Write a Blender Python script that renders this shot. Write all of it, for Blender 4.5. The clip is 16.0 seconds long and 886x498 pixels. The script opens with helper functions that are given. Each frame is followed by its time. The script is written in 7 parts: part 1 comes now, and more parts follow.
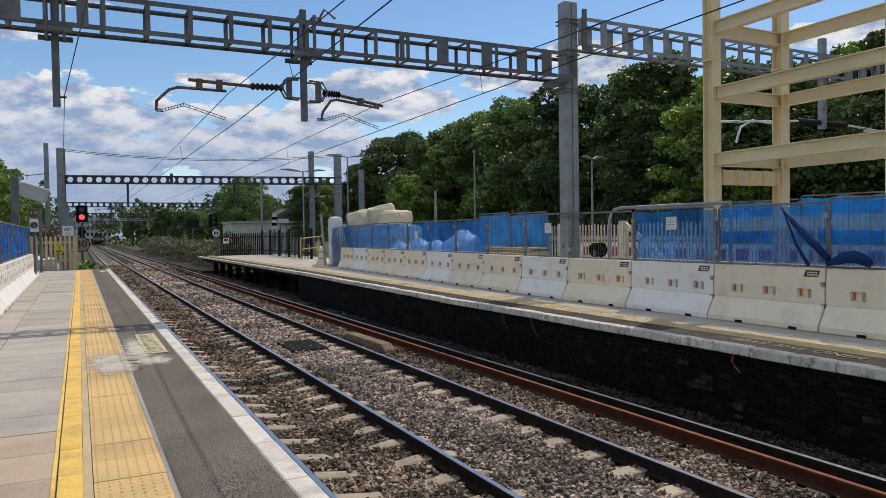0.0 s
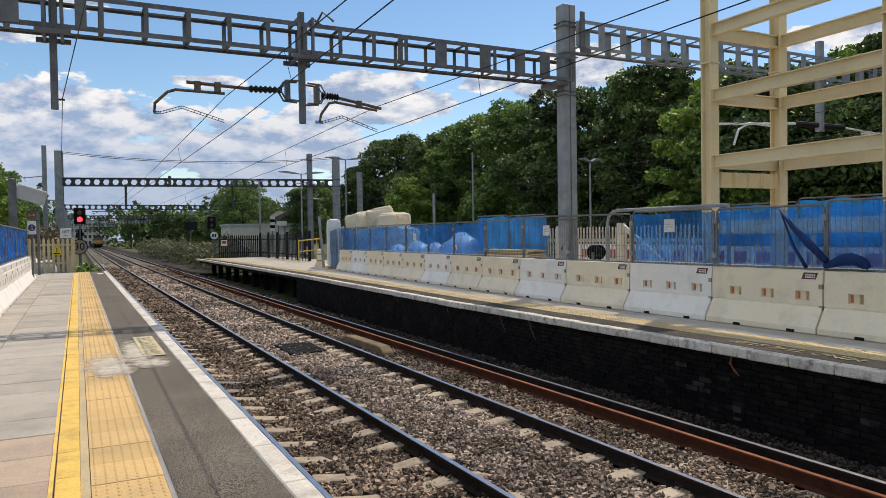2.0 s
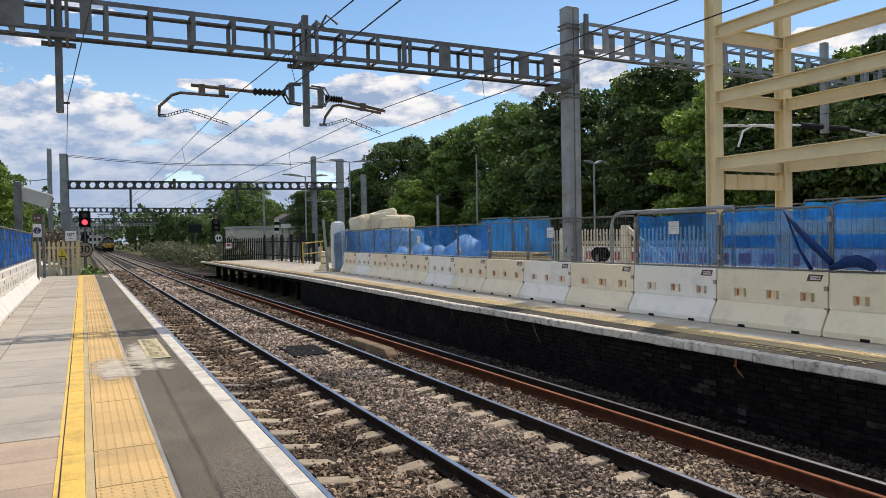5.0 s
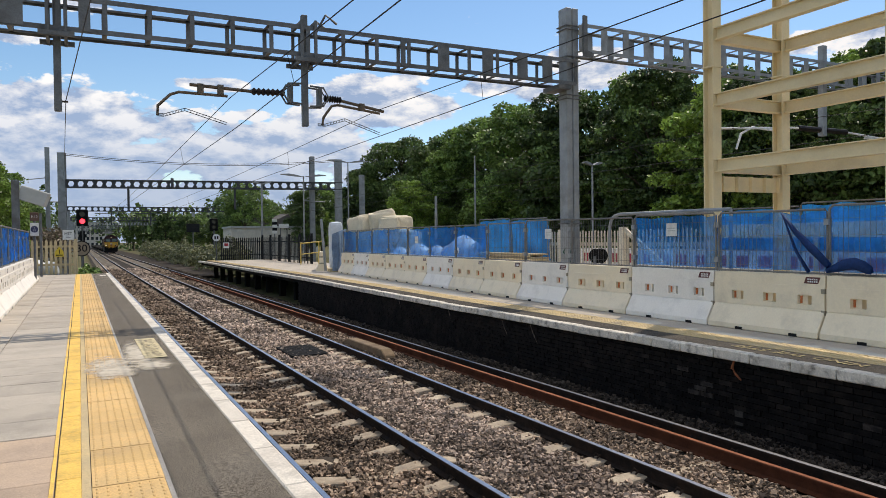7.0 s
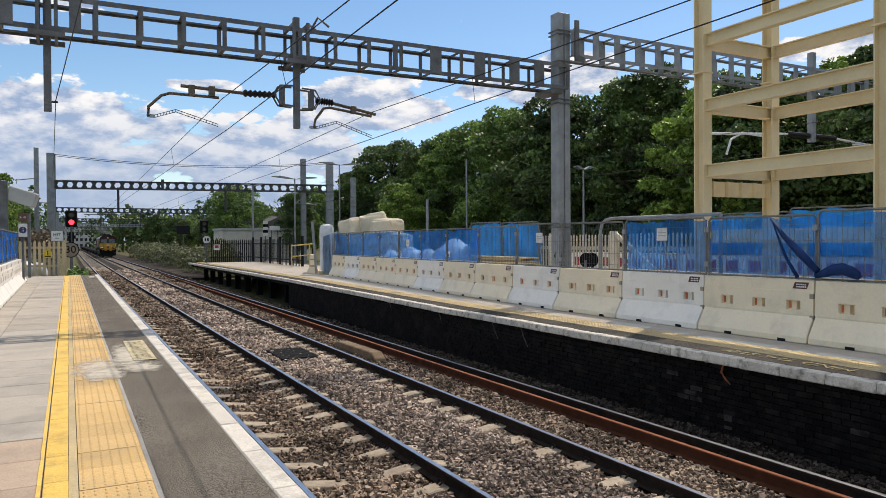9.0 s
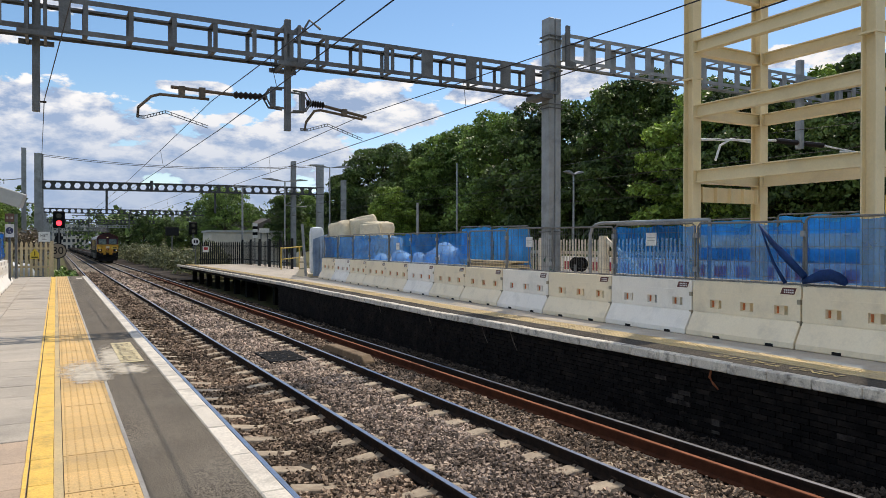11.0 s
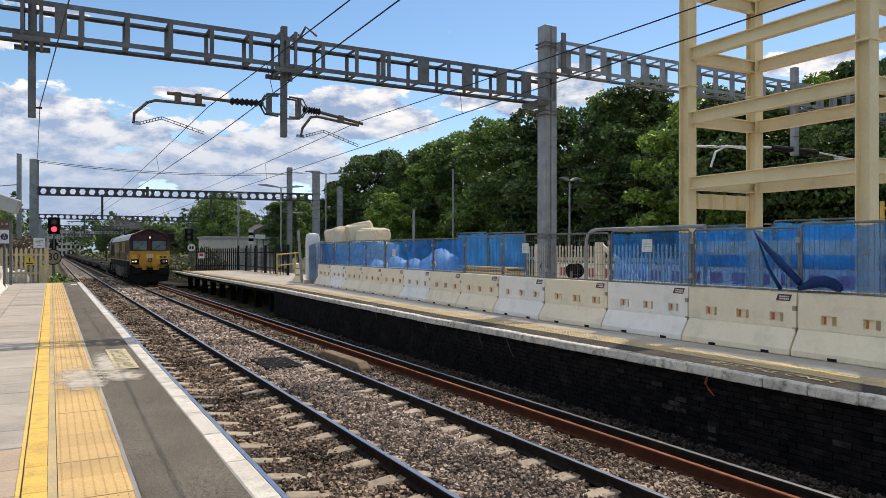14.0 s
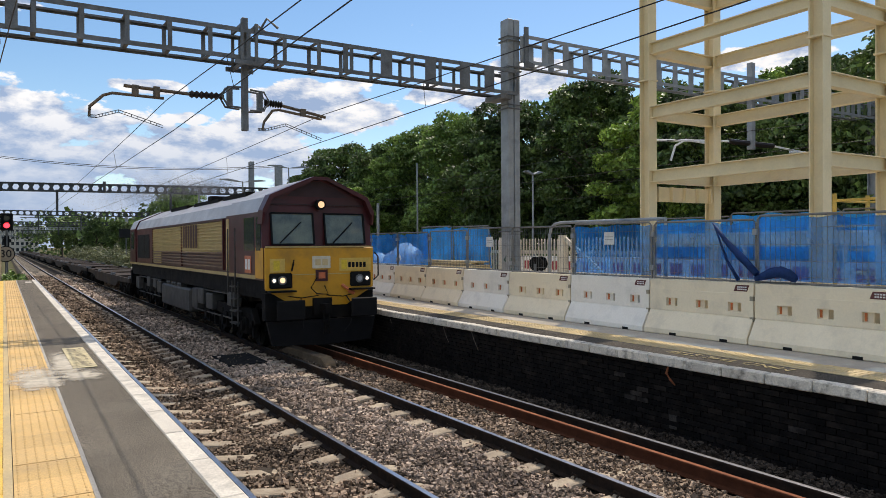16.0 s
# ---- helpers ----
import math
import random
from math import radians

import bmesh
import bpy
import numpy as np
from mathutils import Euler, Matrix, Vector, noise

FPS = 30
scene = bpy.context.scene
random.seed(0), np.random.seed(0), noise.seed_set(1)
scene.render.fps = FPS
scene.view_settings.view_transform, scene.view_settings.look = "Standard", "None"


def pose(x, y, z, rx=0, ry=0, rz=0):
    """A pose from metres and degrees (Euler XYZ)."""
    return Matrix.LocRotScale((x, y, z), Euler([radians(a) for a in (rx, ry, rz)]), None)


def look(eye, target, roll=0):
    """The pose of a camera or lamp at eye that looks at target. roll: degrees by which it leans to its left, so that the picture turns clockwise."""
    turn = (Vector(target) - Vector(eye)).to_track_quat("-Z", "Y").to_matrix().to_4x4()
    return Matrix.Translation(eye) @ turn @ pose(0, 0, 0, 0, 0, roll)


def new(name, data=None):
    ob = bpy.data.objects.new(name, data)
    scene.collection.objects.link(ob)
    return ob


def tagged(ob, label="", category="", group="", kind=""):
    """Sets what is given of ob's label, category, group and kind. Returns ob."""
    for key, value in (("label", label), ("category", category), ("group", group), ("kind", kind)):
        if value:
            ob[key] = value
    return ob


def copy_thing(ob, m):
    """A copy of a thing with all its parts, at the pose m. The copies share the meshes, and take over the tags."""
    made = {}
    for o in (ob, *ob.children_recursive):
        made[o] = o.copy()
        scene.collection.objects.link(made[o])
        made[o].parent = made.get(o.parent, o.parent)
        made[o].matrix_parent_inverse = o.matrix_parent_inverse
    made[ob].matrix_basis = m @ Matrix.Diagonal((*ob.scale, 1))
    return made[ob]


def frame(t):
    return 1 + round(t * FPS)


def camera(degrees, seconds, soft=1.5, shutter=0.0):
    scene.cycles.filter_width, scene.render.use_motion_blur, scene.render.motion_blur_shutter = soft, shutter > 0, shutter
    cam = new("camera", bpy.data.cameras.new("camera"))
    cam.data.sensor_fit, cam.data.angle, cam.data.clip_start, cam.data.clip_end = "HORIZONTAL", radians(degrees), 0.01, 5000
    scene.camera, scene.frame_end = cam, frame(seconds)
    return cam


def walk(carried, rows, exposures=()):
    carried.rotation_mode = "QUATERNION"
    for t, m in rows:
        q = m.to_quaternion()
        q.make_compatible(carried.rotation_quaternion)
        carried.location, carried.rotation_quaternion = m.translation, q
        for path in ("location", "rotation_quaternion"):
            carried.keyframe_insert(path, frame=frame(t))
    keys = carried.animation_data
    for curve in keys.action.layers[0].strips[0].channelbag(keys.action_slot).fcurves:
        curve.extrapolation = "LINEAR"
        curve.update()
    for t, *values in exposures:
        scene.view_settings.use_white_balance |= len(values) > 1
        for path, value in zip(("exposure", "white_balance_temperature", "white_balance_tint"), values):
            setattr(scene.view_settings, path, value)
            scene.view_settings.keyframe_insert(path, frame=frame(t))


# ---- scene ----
cam = camera(63.4, 16.0, soft=0.68)
walk(cam, [
    (0.0, pose(0, 0, 1.55, 88.692, 0.867, -26.881)),
    (0.5, pose(0, 0, 1.55, 88.765, 0.853, -26.920)),
    (1.0, pose(0, 0, 1.55, 88.822, 0.874, -27.061)),
    (1.5, pose(0, 0, 1.55, 88.872, 0.846, -27.114)),
    (2.0, pose(0, 0, 1.55, 88.881, 0.871, -27.018)),
    (2.5, pose(0, 0, 1.55, 88.925, 0.916, -26.894)),
    (3.0, pose(0, 0, 1.55, 88.941, 0.872, -26.812)),
    (3.5, pose(0, 0, 1.55, 88.984, 0.922, -26.764)),
    (4.0, pose(0, 0, 1.55, 89.045, 0.995, -26.745)),
    (6.5, pose(0, 0, 1.55, 89.115, 0.787, -26.681)),
    (7.0, pose(0, 0, 1.55, 89.133, 0.652, -26.862)),
    (7.5, pose(0, 0, 1.55, 89.200, 0.545, -27.061)),
    (8.0, pose(0, 0, 1.55, 89.285, 0.473, -27.235)),
    (8.5, pose(0, 0, 1.55, 89.340, 0.378, -27.390)),
    (9.0, pose(0, 0, 1.55, 89.385, 0.328, -27.564)),
    (11.5, pose(0, 0, 1.55, 89.690, -0.069, -28.490)),
    (12.0, pose(0, 0, 1.55, 89.688, -0.013, -28.599)),
    (12.5, pose(0, 0, 1.55, 89.752, -0.009, -28.745)),
    (13.0, pose(0, 0, 1.55, 89.882, -0.004, -28.812)),
    (13.5, pose(0, 0, 1.55, 90.052, -0.031, -28.746)),
    (14.0, pose(0, 0, 1.55, 90.167, -0.081, -28.658)),
    (14.5, pose(0, 0, 1.55, 90.185, -0.058, -28.571)),
    (15.0, pose(0, 0, 1.55, 90.200, 0.040, -28.582)),
    (15.5, pose(0, 0, 1.55, 90.114, 0.083, -28.883)),
    (15.9, pose(0, 0, 1.55, 89.889, 0.221, -29.739)),
    (16.0, pose(0, 0, 1.55, 89.678, 0.323, -31.492)),
], [(0.0, -0.45, 6900, 12), (0.8, -0.31, 7150, 12), (1.5, -0.27, 7250, 12), (3.0, -0.23, 7250, 12), (8.0, -0.19, 7250, 12), (15.3, -0.15, 7250, 12), (16.0, -0.13, 7250, 12)])

# ---- world and sun ----
SUN_DIR = Vector((0.55, 0.345, 1.0)).normalized()
sun = new("sun", bpy.data.lights.new("sun", "SUN"))
sun.data.energy, sun.data.angle, sun.data.color = 3.7, radians(0.55), (1.0, 0.95, 0.88)
sun.matrix_basis = look(SUN_DIR * 60, (0, 0, 0))


def make_world():
    w = bpy.data.worlds.new("sky")
    scene.world = w
    w.use_nodes = True
    nt = w.node_tree
    n, l = nt.nodes, nt.links
    n.clear()
    out, bg = n.new("ShaderNodeOutputWorld"), n.new("ShaderNodeBackground")
    sky = n.new("ShaderNodeTexSky")
    sky.sky_type, sky.sun_disc = "NISHITA", False
    sky.sun_elevation = math.asin(SUN_DIR.z)
    sky.sun_rotation = math.atan2(SUN_DIR.x, SUN_DIR.y)
    sky.air_density, sky.dust_density, sky.ozone_density = 1.0, 0.3, 2.5
    tc = n.new("ShaderNodeTexCoord")

    def m(op, a, b=None, c=None):
        k = n.new("ShaderNodeMath")
        k.operation = op
        for i, v in enumerate((a, b, c)):
            if v is None:
                continue
            if isinstance(v, (int, float)):
                k.inputs[i].default_value = v
            else:
                l.new(v, k.inputs[i])
        return k.outputs[0]
    sep = n.new("ShaderNodeSeparateXYZ")
    l.new(tc.outputs["Generated"], sep.inputs[0])
    x, y, z = sep.outputs
    az = m("ARCTAN2", x, y)           # radians east of the line of the track
    el = m("ARCSINE", z)
    # clouds lie in layers: stretch the noise sideways
    comb = n.new("ShaderNodeCombineXYZ")
    l.new(m("MULTIPLY", az, 1.0), comb.inputs[0])
    l.new(m("MULTIPLY", el, 2.1), comb.inputs[1])
    n1 = n.new("ShaderNodeTexNoise")
    n1.inputs["Scale"].default_value, n1.inputs["Detail"].default_value = 9.0, 10.0
    n1.inputs["Roughness"].default_value = 0.58
    l.new(comb.outputs[0], n1.inputs["Vector"])
    n2 = n.new("ShaderNodeTexNoise")
    n2.inputs["Scale"].default_value, n2.inputs["Detail"].default_value = 22.0, 7.0
    n2.inputs["Roughness"].default_value = 0.6
    l.new(comb.outputs[0], n2.inputs["Vector"])
    # banks of cumulus: centre and half-width in azimuth and height, weight
    total = None
    for a0, e0, wa, we, k in CLOUDS:
        dx = m("DIVIDE", m("SUBTRACT", az, a0), wa)
        dy = m("DIVIDE", m("SUBTRACT", el, e0), we)
        r2 = m("ADD", m("MULTIPLY", dx, dx), m("MULTIPLY", dy, dy))
        g = m("MULTIPLY", m("POWER", 2.718, m("MULTIPLY", r2, -1.0)), k)
        total = g if total is None else m("MAXIMUM", total, g)
    high = n.new("ShaderNodeMapRange")           # broken cloud overhead, out of view, added to whiten the fill light
    high.inputs["From Min"].default_value, high.inputs["From Max"].default_value = 0.45, 0.75
    high.inputs["To Max"].default_value = 0.62
    l.new(el, high.inputs["Value"])
    total = m("MAXIMUM", total, high.outputs[0])
    field = m("ADD", total, m("ADD", m("MULTIPLY", m("SUBTRACT", n1.outputs["Fac"], 0.5), 1.5),
                              m("MULTIPLY", m("SUBTRACT", n2.outputs["Fac"], 0.5), 1.1)))
    ramp = n.new("ShaderNodeMapRange")
    ramp.interpolation_type = "SMOOTHSTEP"
    ramp.inputs["From Min"].default_value, ramp.inputs["From Max"].default_value = 0.40, 0.54
    l.new(field, ramp.inputs["Value"])
    # billows: compare the field with itself a little way towards the sun
    off = n.new("ShaderNodeVectorMath")
    off.operation = "ADD"
    l.new(comb.outputs[0], off.inputs[0])
    off.inputs[1].default_value = (0.012, 0.030, 0.0)
    lit = None
    for src, gain in ((n1, 4.4), (n2, 3.2)):
        k = n.new("ShaderNodeTexNoise")
        for key in ("Scale", "Detail", "Roughness"):
            k.inputs[key].default_value = src.inputs[key].default_value
        l.new(off.outputs[0], k.inputs["Vector"])
        d = m("MULTIPLY", m("SUBTRACT", src.outputs["Fac"], k.outputs["Fac"]), gain)
        lit = d if lit is None else m("ADD", lit, d)
    shade = n.new("ShaderNodeMapRange")
    shade.inputs["From Min"].default_value, shade.inputs["From Max"].default_value = -0.6, 0.5
    l.new(m("ADD", lit, m("MULTIPLY", m("SUBTRACT", 0.8, field), 0.35)), shade.inputs["Value"])
    cc = n.new("ShaderNodeMix")
    cc.data_type = "RGBA"
    cc.inputs[6].default_value, cc.inputs[7].default_value = (1.85, 2.6, 4.1, 1), (5.8, 6.0, 6.35, 1)
    low = n.new("ShaderNodeMapRange")            # flat grey bases towards the horizon
    low.inputs["From Min"].default_value, low.inputs["From Max"].default_value = 0.07, 0.19
    low.inputs["To Min"].default_value = 0.2
    l.new(el, low.inputs["Value"])
    l.new(m("MULTIPLY", shade.outputs[0], low.outputs[0]), cc.inputs[0])
    mixn = n.new("ShaderNodeMix")
    mixn.data_type = "RGBA"
    l.new(m("MULTIPLY", ramp.outputs[0], 0.95), mixn.inputs[0])
    hs = n.new("ShaderNodeHueSaturation")
    hs.inputs["Saturation"].default_value, hs.inputs["Value"].default_value = 1.2, 1.14
    l.new(sky.outputs[0], hs.inputs["Color"])
    l.new(hs.outputs[0], mixn.inputs[6])
    # clouds opposite the sun are a little brighter
    dot = n.new("ShaderNodeVectorMath")
    dot.operation = "DOT_PRODUCT"
    l.new(tc.outputs["Generated"], dot.inputs[0])
    dot.inputs[1].default_value = SUN_DIR
    vs = n.new("ShaderNodeVectorMath")
    vs.operation = "SCALE"
    l.new(cc.outputs[2], vs.inputs[0])
    l.new(m("ADD", 1.42, m("MULTIPLY", dot.outputs["Value"], -0.25)), vs.inputs["Scale"])
    l.new(vs.outputs[0], mixn.inputs[7])
    l.new(mixn.outputs[2], bg.inputs["Color"])
    bg.inputs["Strength"].default_value = 0.15
    l.new(bg.outputs[0], out.inputs[0])


CLOUDS = [  # azimuth, height, half-width, half-height, weight
    (-0.038, 0.15, 0.163, 0.042, 1.35), (-0.002, 0.097, 0.15, 0.039, 1.19), (0.369, 0.185, 0.107, 0.033, 1.35), (0.2, 0.105, 0.45, 0.045, 0.74), (0.443, 0.181, 0.049, 0.022, 1.25),
    (0.3, 0.161, 0.068, 0.027, 1.25), (0.254, 0.134, 0.105, 0.029, 1.19), (0.16, 0.204, 0.059, 0.01, 0.94), (0.428, 0.221, 0.034, 0.008, 0.69), (0.55, 0.206, 0.054, 0.013, 1.06),
    (0.612, 0.193, 0.057, 0.019, 1.12), (0.68, 0.223, 0.043, 0.03, 1.35), (0.643, 0.236, 0.029, 0.019, 1.0), (0.001, 0.286, 0.056, 0.012, 0.81), (-0.071, 0.241, 0.044, 0.012, 0.81),
    (0.992, 0.232, 0.057, 0.018, 1.12), (0.937, 0.232, 0.039, 0.016, 1.0), (0.11, 0.141, 0.053, 0.009, 0.69), (0.15, 0.04, 0.6, 0.055, 1.15), (0.043, 0.155, 0.05, 0.027, 1.0),
    # banks from azimuth -0.6 on lie out of view, added for whiter fill light
    (0.217, 0.167, 0.037, 0.013, 0.75), (0.362, 0.211, 0.039, 0.013, 1.0), (-0.6, 0.25, 0.3, 0.1, 0.8), (-1.6, 0.3, 0.4, 0.12, 0.8), (1.9, 0.3, 0.5, 0.12, 0.8),
    (3.0, 0.25, 0.5, 0.1, 0.8), (-2.4, 0.4, 0.4, 0.2, 0.8), (-0.9, 0.6, 0.3, 0.15, 0.7),
]
make_world()

# ---- materials ----
def mat(name, col, col2=None, scale=6.0, rough=0.7, metal=0.0, bump=0.15, fine=60.0, vary=0.0, dirt=None, dirt_scale=1.2, dirt_amt=0.5,
        rough2=None, stretch=(1, 1, 1), island=False, emit=0.0, spec=0.5, alpha=None, grain=0.55, span=(0.62, 1.3), crisp=0.2):
    """Two scales of variation (broad stains, fine grain), a dirt layer and a fine bump."""
    mt = bpy.data.materials.new(name)
    mt.use_nodes = True
    nt = mt.node_tree
    n, l = nt.nodes, nt.links
    b = n["Principled BSDF"]
    tc, mp = n.new("ShaderNodeTexCoord"), n.new("ShaderNodeMapping")
    l.new(tc.outputs["Object"], mp.inputs["Vector"])
    mp.inputs["Scale"].default_value = stretch
    info = n.new("ShaderNodeObjectInfo")
    # shift the pattern from piece to piece
    sh = n.new("ShaderNodeVectorMath")
    sh.operation = "MULTIPLY_ADD"
    l.new(info.outputs["Random"], sh.inputs[0])
    sh.inputs[1].default_value = (37.0, 53.0, 71.0)
    l.new(mp.outputs[0], sh.inputs[2])
    vec = sh.outputs[0]

    def noise_tex(s, d=5.0, r=0.6):
        k = n.new("ShaderNodeTexNoise")
        k.inputs["Scale"].default_value, k.inputs["Detail"].default_value, k.inputs["Roughness"].default_value = s, d, r
        l.new(vec, k.inputs["Vector"])
        return k.outputs["Fac"]

    def ramp(src, lo, hi, a=0.0, c=1.0):
        k = n.new("ShaderNodeMapRange")
        for key, v in (("From Min", lo), ("From Max", hi), ("To Min", a), ("To Max", c)):
            k.inputs[key].default_value = v
        l.new(src, k.inputs["Value"])
        return k.outputs[0]

    def mix(fac, a, c, mode="MIX"):
        k = n.new("ShaderNodeMix")
        k.data_type, k.blend_type = "RGBA", mode
        if isinstance(fac, float):
            k.inputs[0].default_value = fac
        else:
            l.new(fac, k.inputs[0])
        for i, v in ((6, a), (7, c)):
            if isinstance(v, tuple):
                k.inputs[i].default_value = (*v, 1)
            else:
                l.new(v, k.inputs[i])
        return k.outputs[2]
    col2 = col2 or tuple(c * 0.8 for c in col)
    f1, f2 = noise_tex(scale), noise_tex(fine, 3.0, 0.7)
    c = mix(ramp(f1, 0.35, 0.65), col, col2)
    c = mix(grain, c, mix(ramp(f2, 0.5 - crisp, 0.5 + crisp), (span[0],) * 3, (span[1],) * 3), "MULTIPLY")
    if dirt:
        c = mix(ramp(noise_tex(dirt_scale, 6.0, 0.65), 0.5, 0.72, 0.0, dirt_amt), c, dirt)
    if vary or island:
        src = info.outputs["Random"]
        if island:
            src = n.new("ShaderNodeNewGeometry").outputs["Random Per Island"]
        v = n.new("ShaderNodeHueSaturation")
        l.new(ramp(src, 0.0, 1.0, 1.0 - vary, 1.0 + vary), v.inputs["Value"])
        l.new(c, v.inputs["Color"])
        c = v.outputs[0]
    l.new(c, b.inputs["Base Color"])
    b.inputs["Metallic"].default_value = metal
    b.inputs["Specular IOR Level"].default_value = spec
    l.new(ramp(f1, 0.3, 0.7, rough, rough2 if rough2 is not None else min(1.0, rough * 1.2)), b.inputs["Roughness"])
    if bump:
        bp = n.new("ShaderNodeBump")
        bp.inputs["Strength"].default_value, bp.inputs["Distance"].default_value = bump, 0.01
        l.new(f2, bp.inputs["Height"])
        l.new(bp.outputs[0], b.inputs["Normal"])
    if emit:
        l.new(c, b.inputs["Emission Color"])
        b.inputs["Emission Strength"].default_value = emit
    if alpha is not None:
        b.inputs["Alpha"].default_value = alpha
    return mt


M = {}
M["slab"] = mat("paving_grey", (0.46, 0.405, 0.335), (0.38, 0.34, 0.285), 1.6, 0.85, bump=0.25, fine=90, vary=0.1, dirt=(0.16, 0.15, 0.13), dirt_scale=0.9, dirt_amt=0.45)
M["slab_pink"] = mat("paving_buff", (0.50, 0.37, 0.26), (0.42, 0.32, 0.24), 1.6, 0.85, bump=0.25, fine=90, vary=0.08, dirt=(0.2, 0.17, 0.14), dirt_scale=1.2, dirt_amt=0.4)
M["bed"] = mat("joint_mortar", (0.17, 0.15, 0.13), None, 4, 0.9, bump=0.4, fine=70, spec=0.12)
M["line"] = mat("yellow_paint", (0.84, 0.53, 0.10), (0.77, 0.48, 0.10), 2.0, 0.6, bump=0.2, fine=60, vary=0.05, dirt=(0.25, 0.17, 0.06), dirt_scale=2.5, dirt_amt=0.6)
M["tactile"] = mat("tactile_buff", (0.66, 0.43, 0.17), (0.60, 0.40, 0.18), 1.5, 0.75, bump=0.25, fine=80, vary=0.1, dirt=(0.36, 0.27, 0.15), dirt_scale=1.7, dirt_amt=0.5)
M["tactile_far"] = mat("tactile_faded", (0.64, 0.49, 0.25), (0.54, 0.42, 0.24), 1.5, 0.75, bump=0.25, fine=80, vary=0.1, dirt=(0.3, 0.26, 0.2), dirt_scale=1.2, dirt_amt=0.6)
M["tarmac"] = mat("platform_asphalt", (0.122, 0.106, 0.085), (0.09, 0.079, 0.064), 1.2, 0.9, bump=0.45, fine=105, grain=1.0, span=(0.25, 2.4), crisp=0.05, dirt=(0.17, 0.155, 0.13), dirt_scale=0.8, dirt_amt=0.5, spec=0.12)
M["tarmac_far"] = mat("old_platform_asphalt", (0.075, 0.066, 0.055), (0.05, 0.045, 0.039), 1.2, 0.9, bump=0.7, fine=90, grain=1.0, span=(0.45, 1.8), crisp=0.1, dirt=(0.15, 0.135, 0.11), dirt_scale=1.1, dirt_amt=0.55, spec=0.12)
M["coping"] = mat("white_coping", (0.70, 0.65, 0.56), (0.58, 0.53, 0.46), 2.2, 0.75, bump=0.25, fine=60, vary=0.06, dirt=(0.22, 0.2, 0.17), dirt_scale=3.0, dirt_amt=0.7)
M["coping_worn"] = mat("worn_white_coping", (0.78, 0.72, 0.62), (0.60, 0.55, 0.47), 3.0, 0.8, bump=0.4, fine=45, vary=0.12, dirt=(0.07, 0.06, 0.05), dirt_scale=7.0, dirt_amt=0.9)
M["brick"] = mat("black_brick", (0.011, 0.009, 0.008), (0.005, 0.0045, 0.0045), 5, 0.8, bump=0.4, fine=50, vary=0.45, dirt=(0.05, 0.038, 0.03), dirt_scale=2.0, dirt_amt=0.4, spec=0.12)
M["mortar"] = mat("black_mortar", (0.011, 0.010, 0.009), None, 5, 0.9, bump=0.4, dirt=(0.07, 0.06, 0.055), dirt_scale=1.4, dirt_amt=0.35, spec=0.12)
M["block"] = mat("sandy_block", (0.24, 0.17, 0.10), (0.15, 0.10, 0.06), 3, 0.9, bump=0.3)
# bed far darker than the stones: shade of the gaps put into its colour
M["ballast"] = mat("ballast_bed", (0.05, 0.04, 0.032), (0.03, 0.025, 0.021), 14, 0.95, bump=1.0, fine=22, dirt=(0.2, 0.17, 0.14), dirt_scale=0.4, dirt_amt=0.3, spec=0.12)
M["stone"] = mat("ballast_stone", (0.35, 0.26, 0.19), (0.10, 0.075, 0.056), 0.7, 0.9, bump=0.3, fine=60, vary=0.8, island=True, spec=0.12)
M["stone_clean"] = mat("clean_ballast_stone", (0.53, 0.42, 0.335), (0.22, 0.168, 0.132), 0.7, 0.9, bump=0.3, fine=60, vary=0.75, island=True, spec=0.12)
M["stone_dark"] = mat("dark_ballast_stone", (0.085, 0.068, 0.054), (0.035, 0.028, 0.023), 0.7, 0.9, bump=0.3, fine=60, vary=0.75, island=True, spec=0.12)
M["sleeper"] = mat("concrete_sleeper", (0.46, 0.38, 0.28), (0.34, 0.275, 0.205), 4, 0.9, bump=0.3, fine=60, vary=0.15, dirt=(0.13, 0.09, 0.06), dirt_scale=3, dirt_amt=0.6)
M["railside"] = mat("rail_side", (0.035, 0.024, 0.018), (0.02, 0.016, 0.014), 9, 0.7, metal=0.2, bump=0.3, fine=50, dirt=(0.09, 0.045, 0.02), dirt_scale=2, dirt_amt=0.4, spec=0.12)
M["railtop"] = mat("rail_head", (0.52, 0.52, 0.55), (0.42, 0.42, 0.45), 8, 0.28, metal=1.0, bump=0.02, fine=40)
M["rust"] = mat("rusty_rail", (0.30, 0.095, 0.035), (0.2, 0.062, 0.025), 5, 0.8, metal=0.1, bump=0.3, fine=60, dirt=(0.1, 0.035, 0.015), dirt_scale=2, dirt_amt=0.5)
M["rustside"] = mat("rusty_web", (0.10, 0.036, 0.018), (0.07, 0.026, 0.014), 5, 0.85, bump=0.3, fine=60, spec=0.12)
M["galv"] = mat("galvanised_steel", (0.33, 0.345, 0.355), (0.26, 0.275, 0.285), 3, 0.55, metal=0.35, bump=0.08, fine=30, dirt=(0.16, 0.155, 0.15), dirt_scale=1.5, dirt_amt=0.45, grain=0.12)
M["galvdark"] = mat("weathered_galvanised", (0.17, 0.175, 0.18), (0.125, 0.13, 0.135), 3, 0.6, metal=0.3, bump=0.1, fine=30, dirt=(0.09, 0.075, 0.06), dirt_scale=1.5, dirt_amt=0.5)
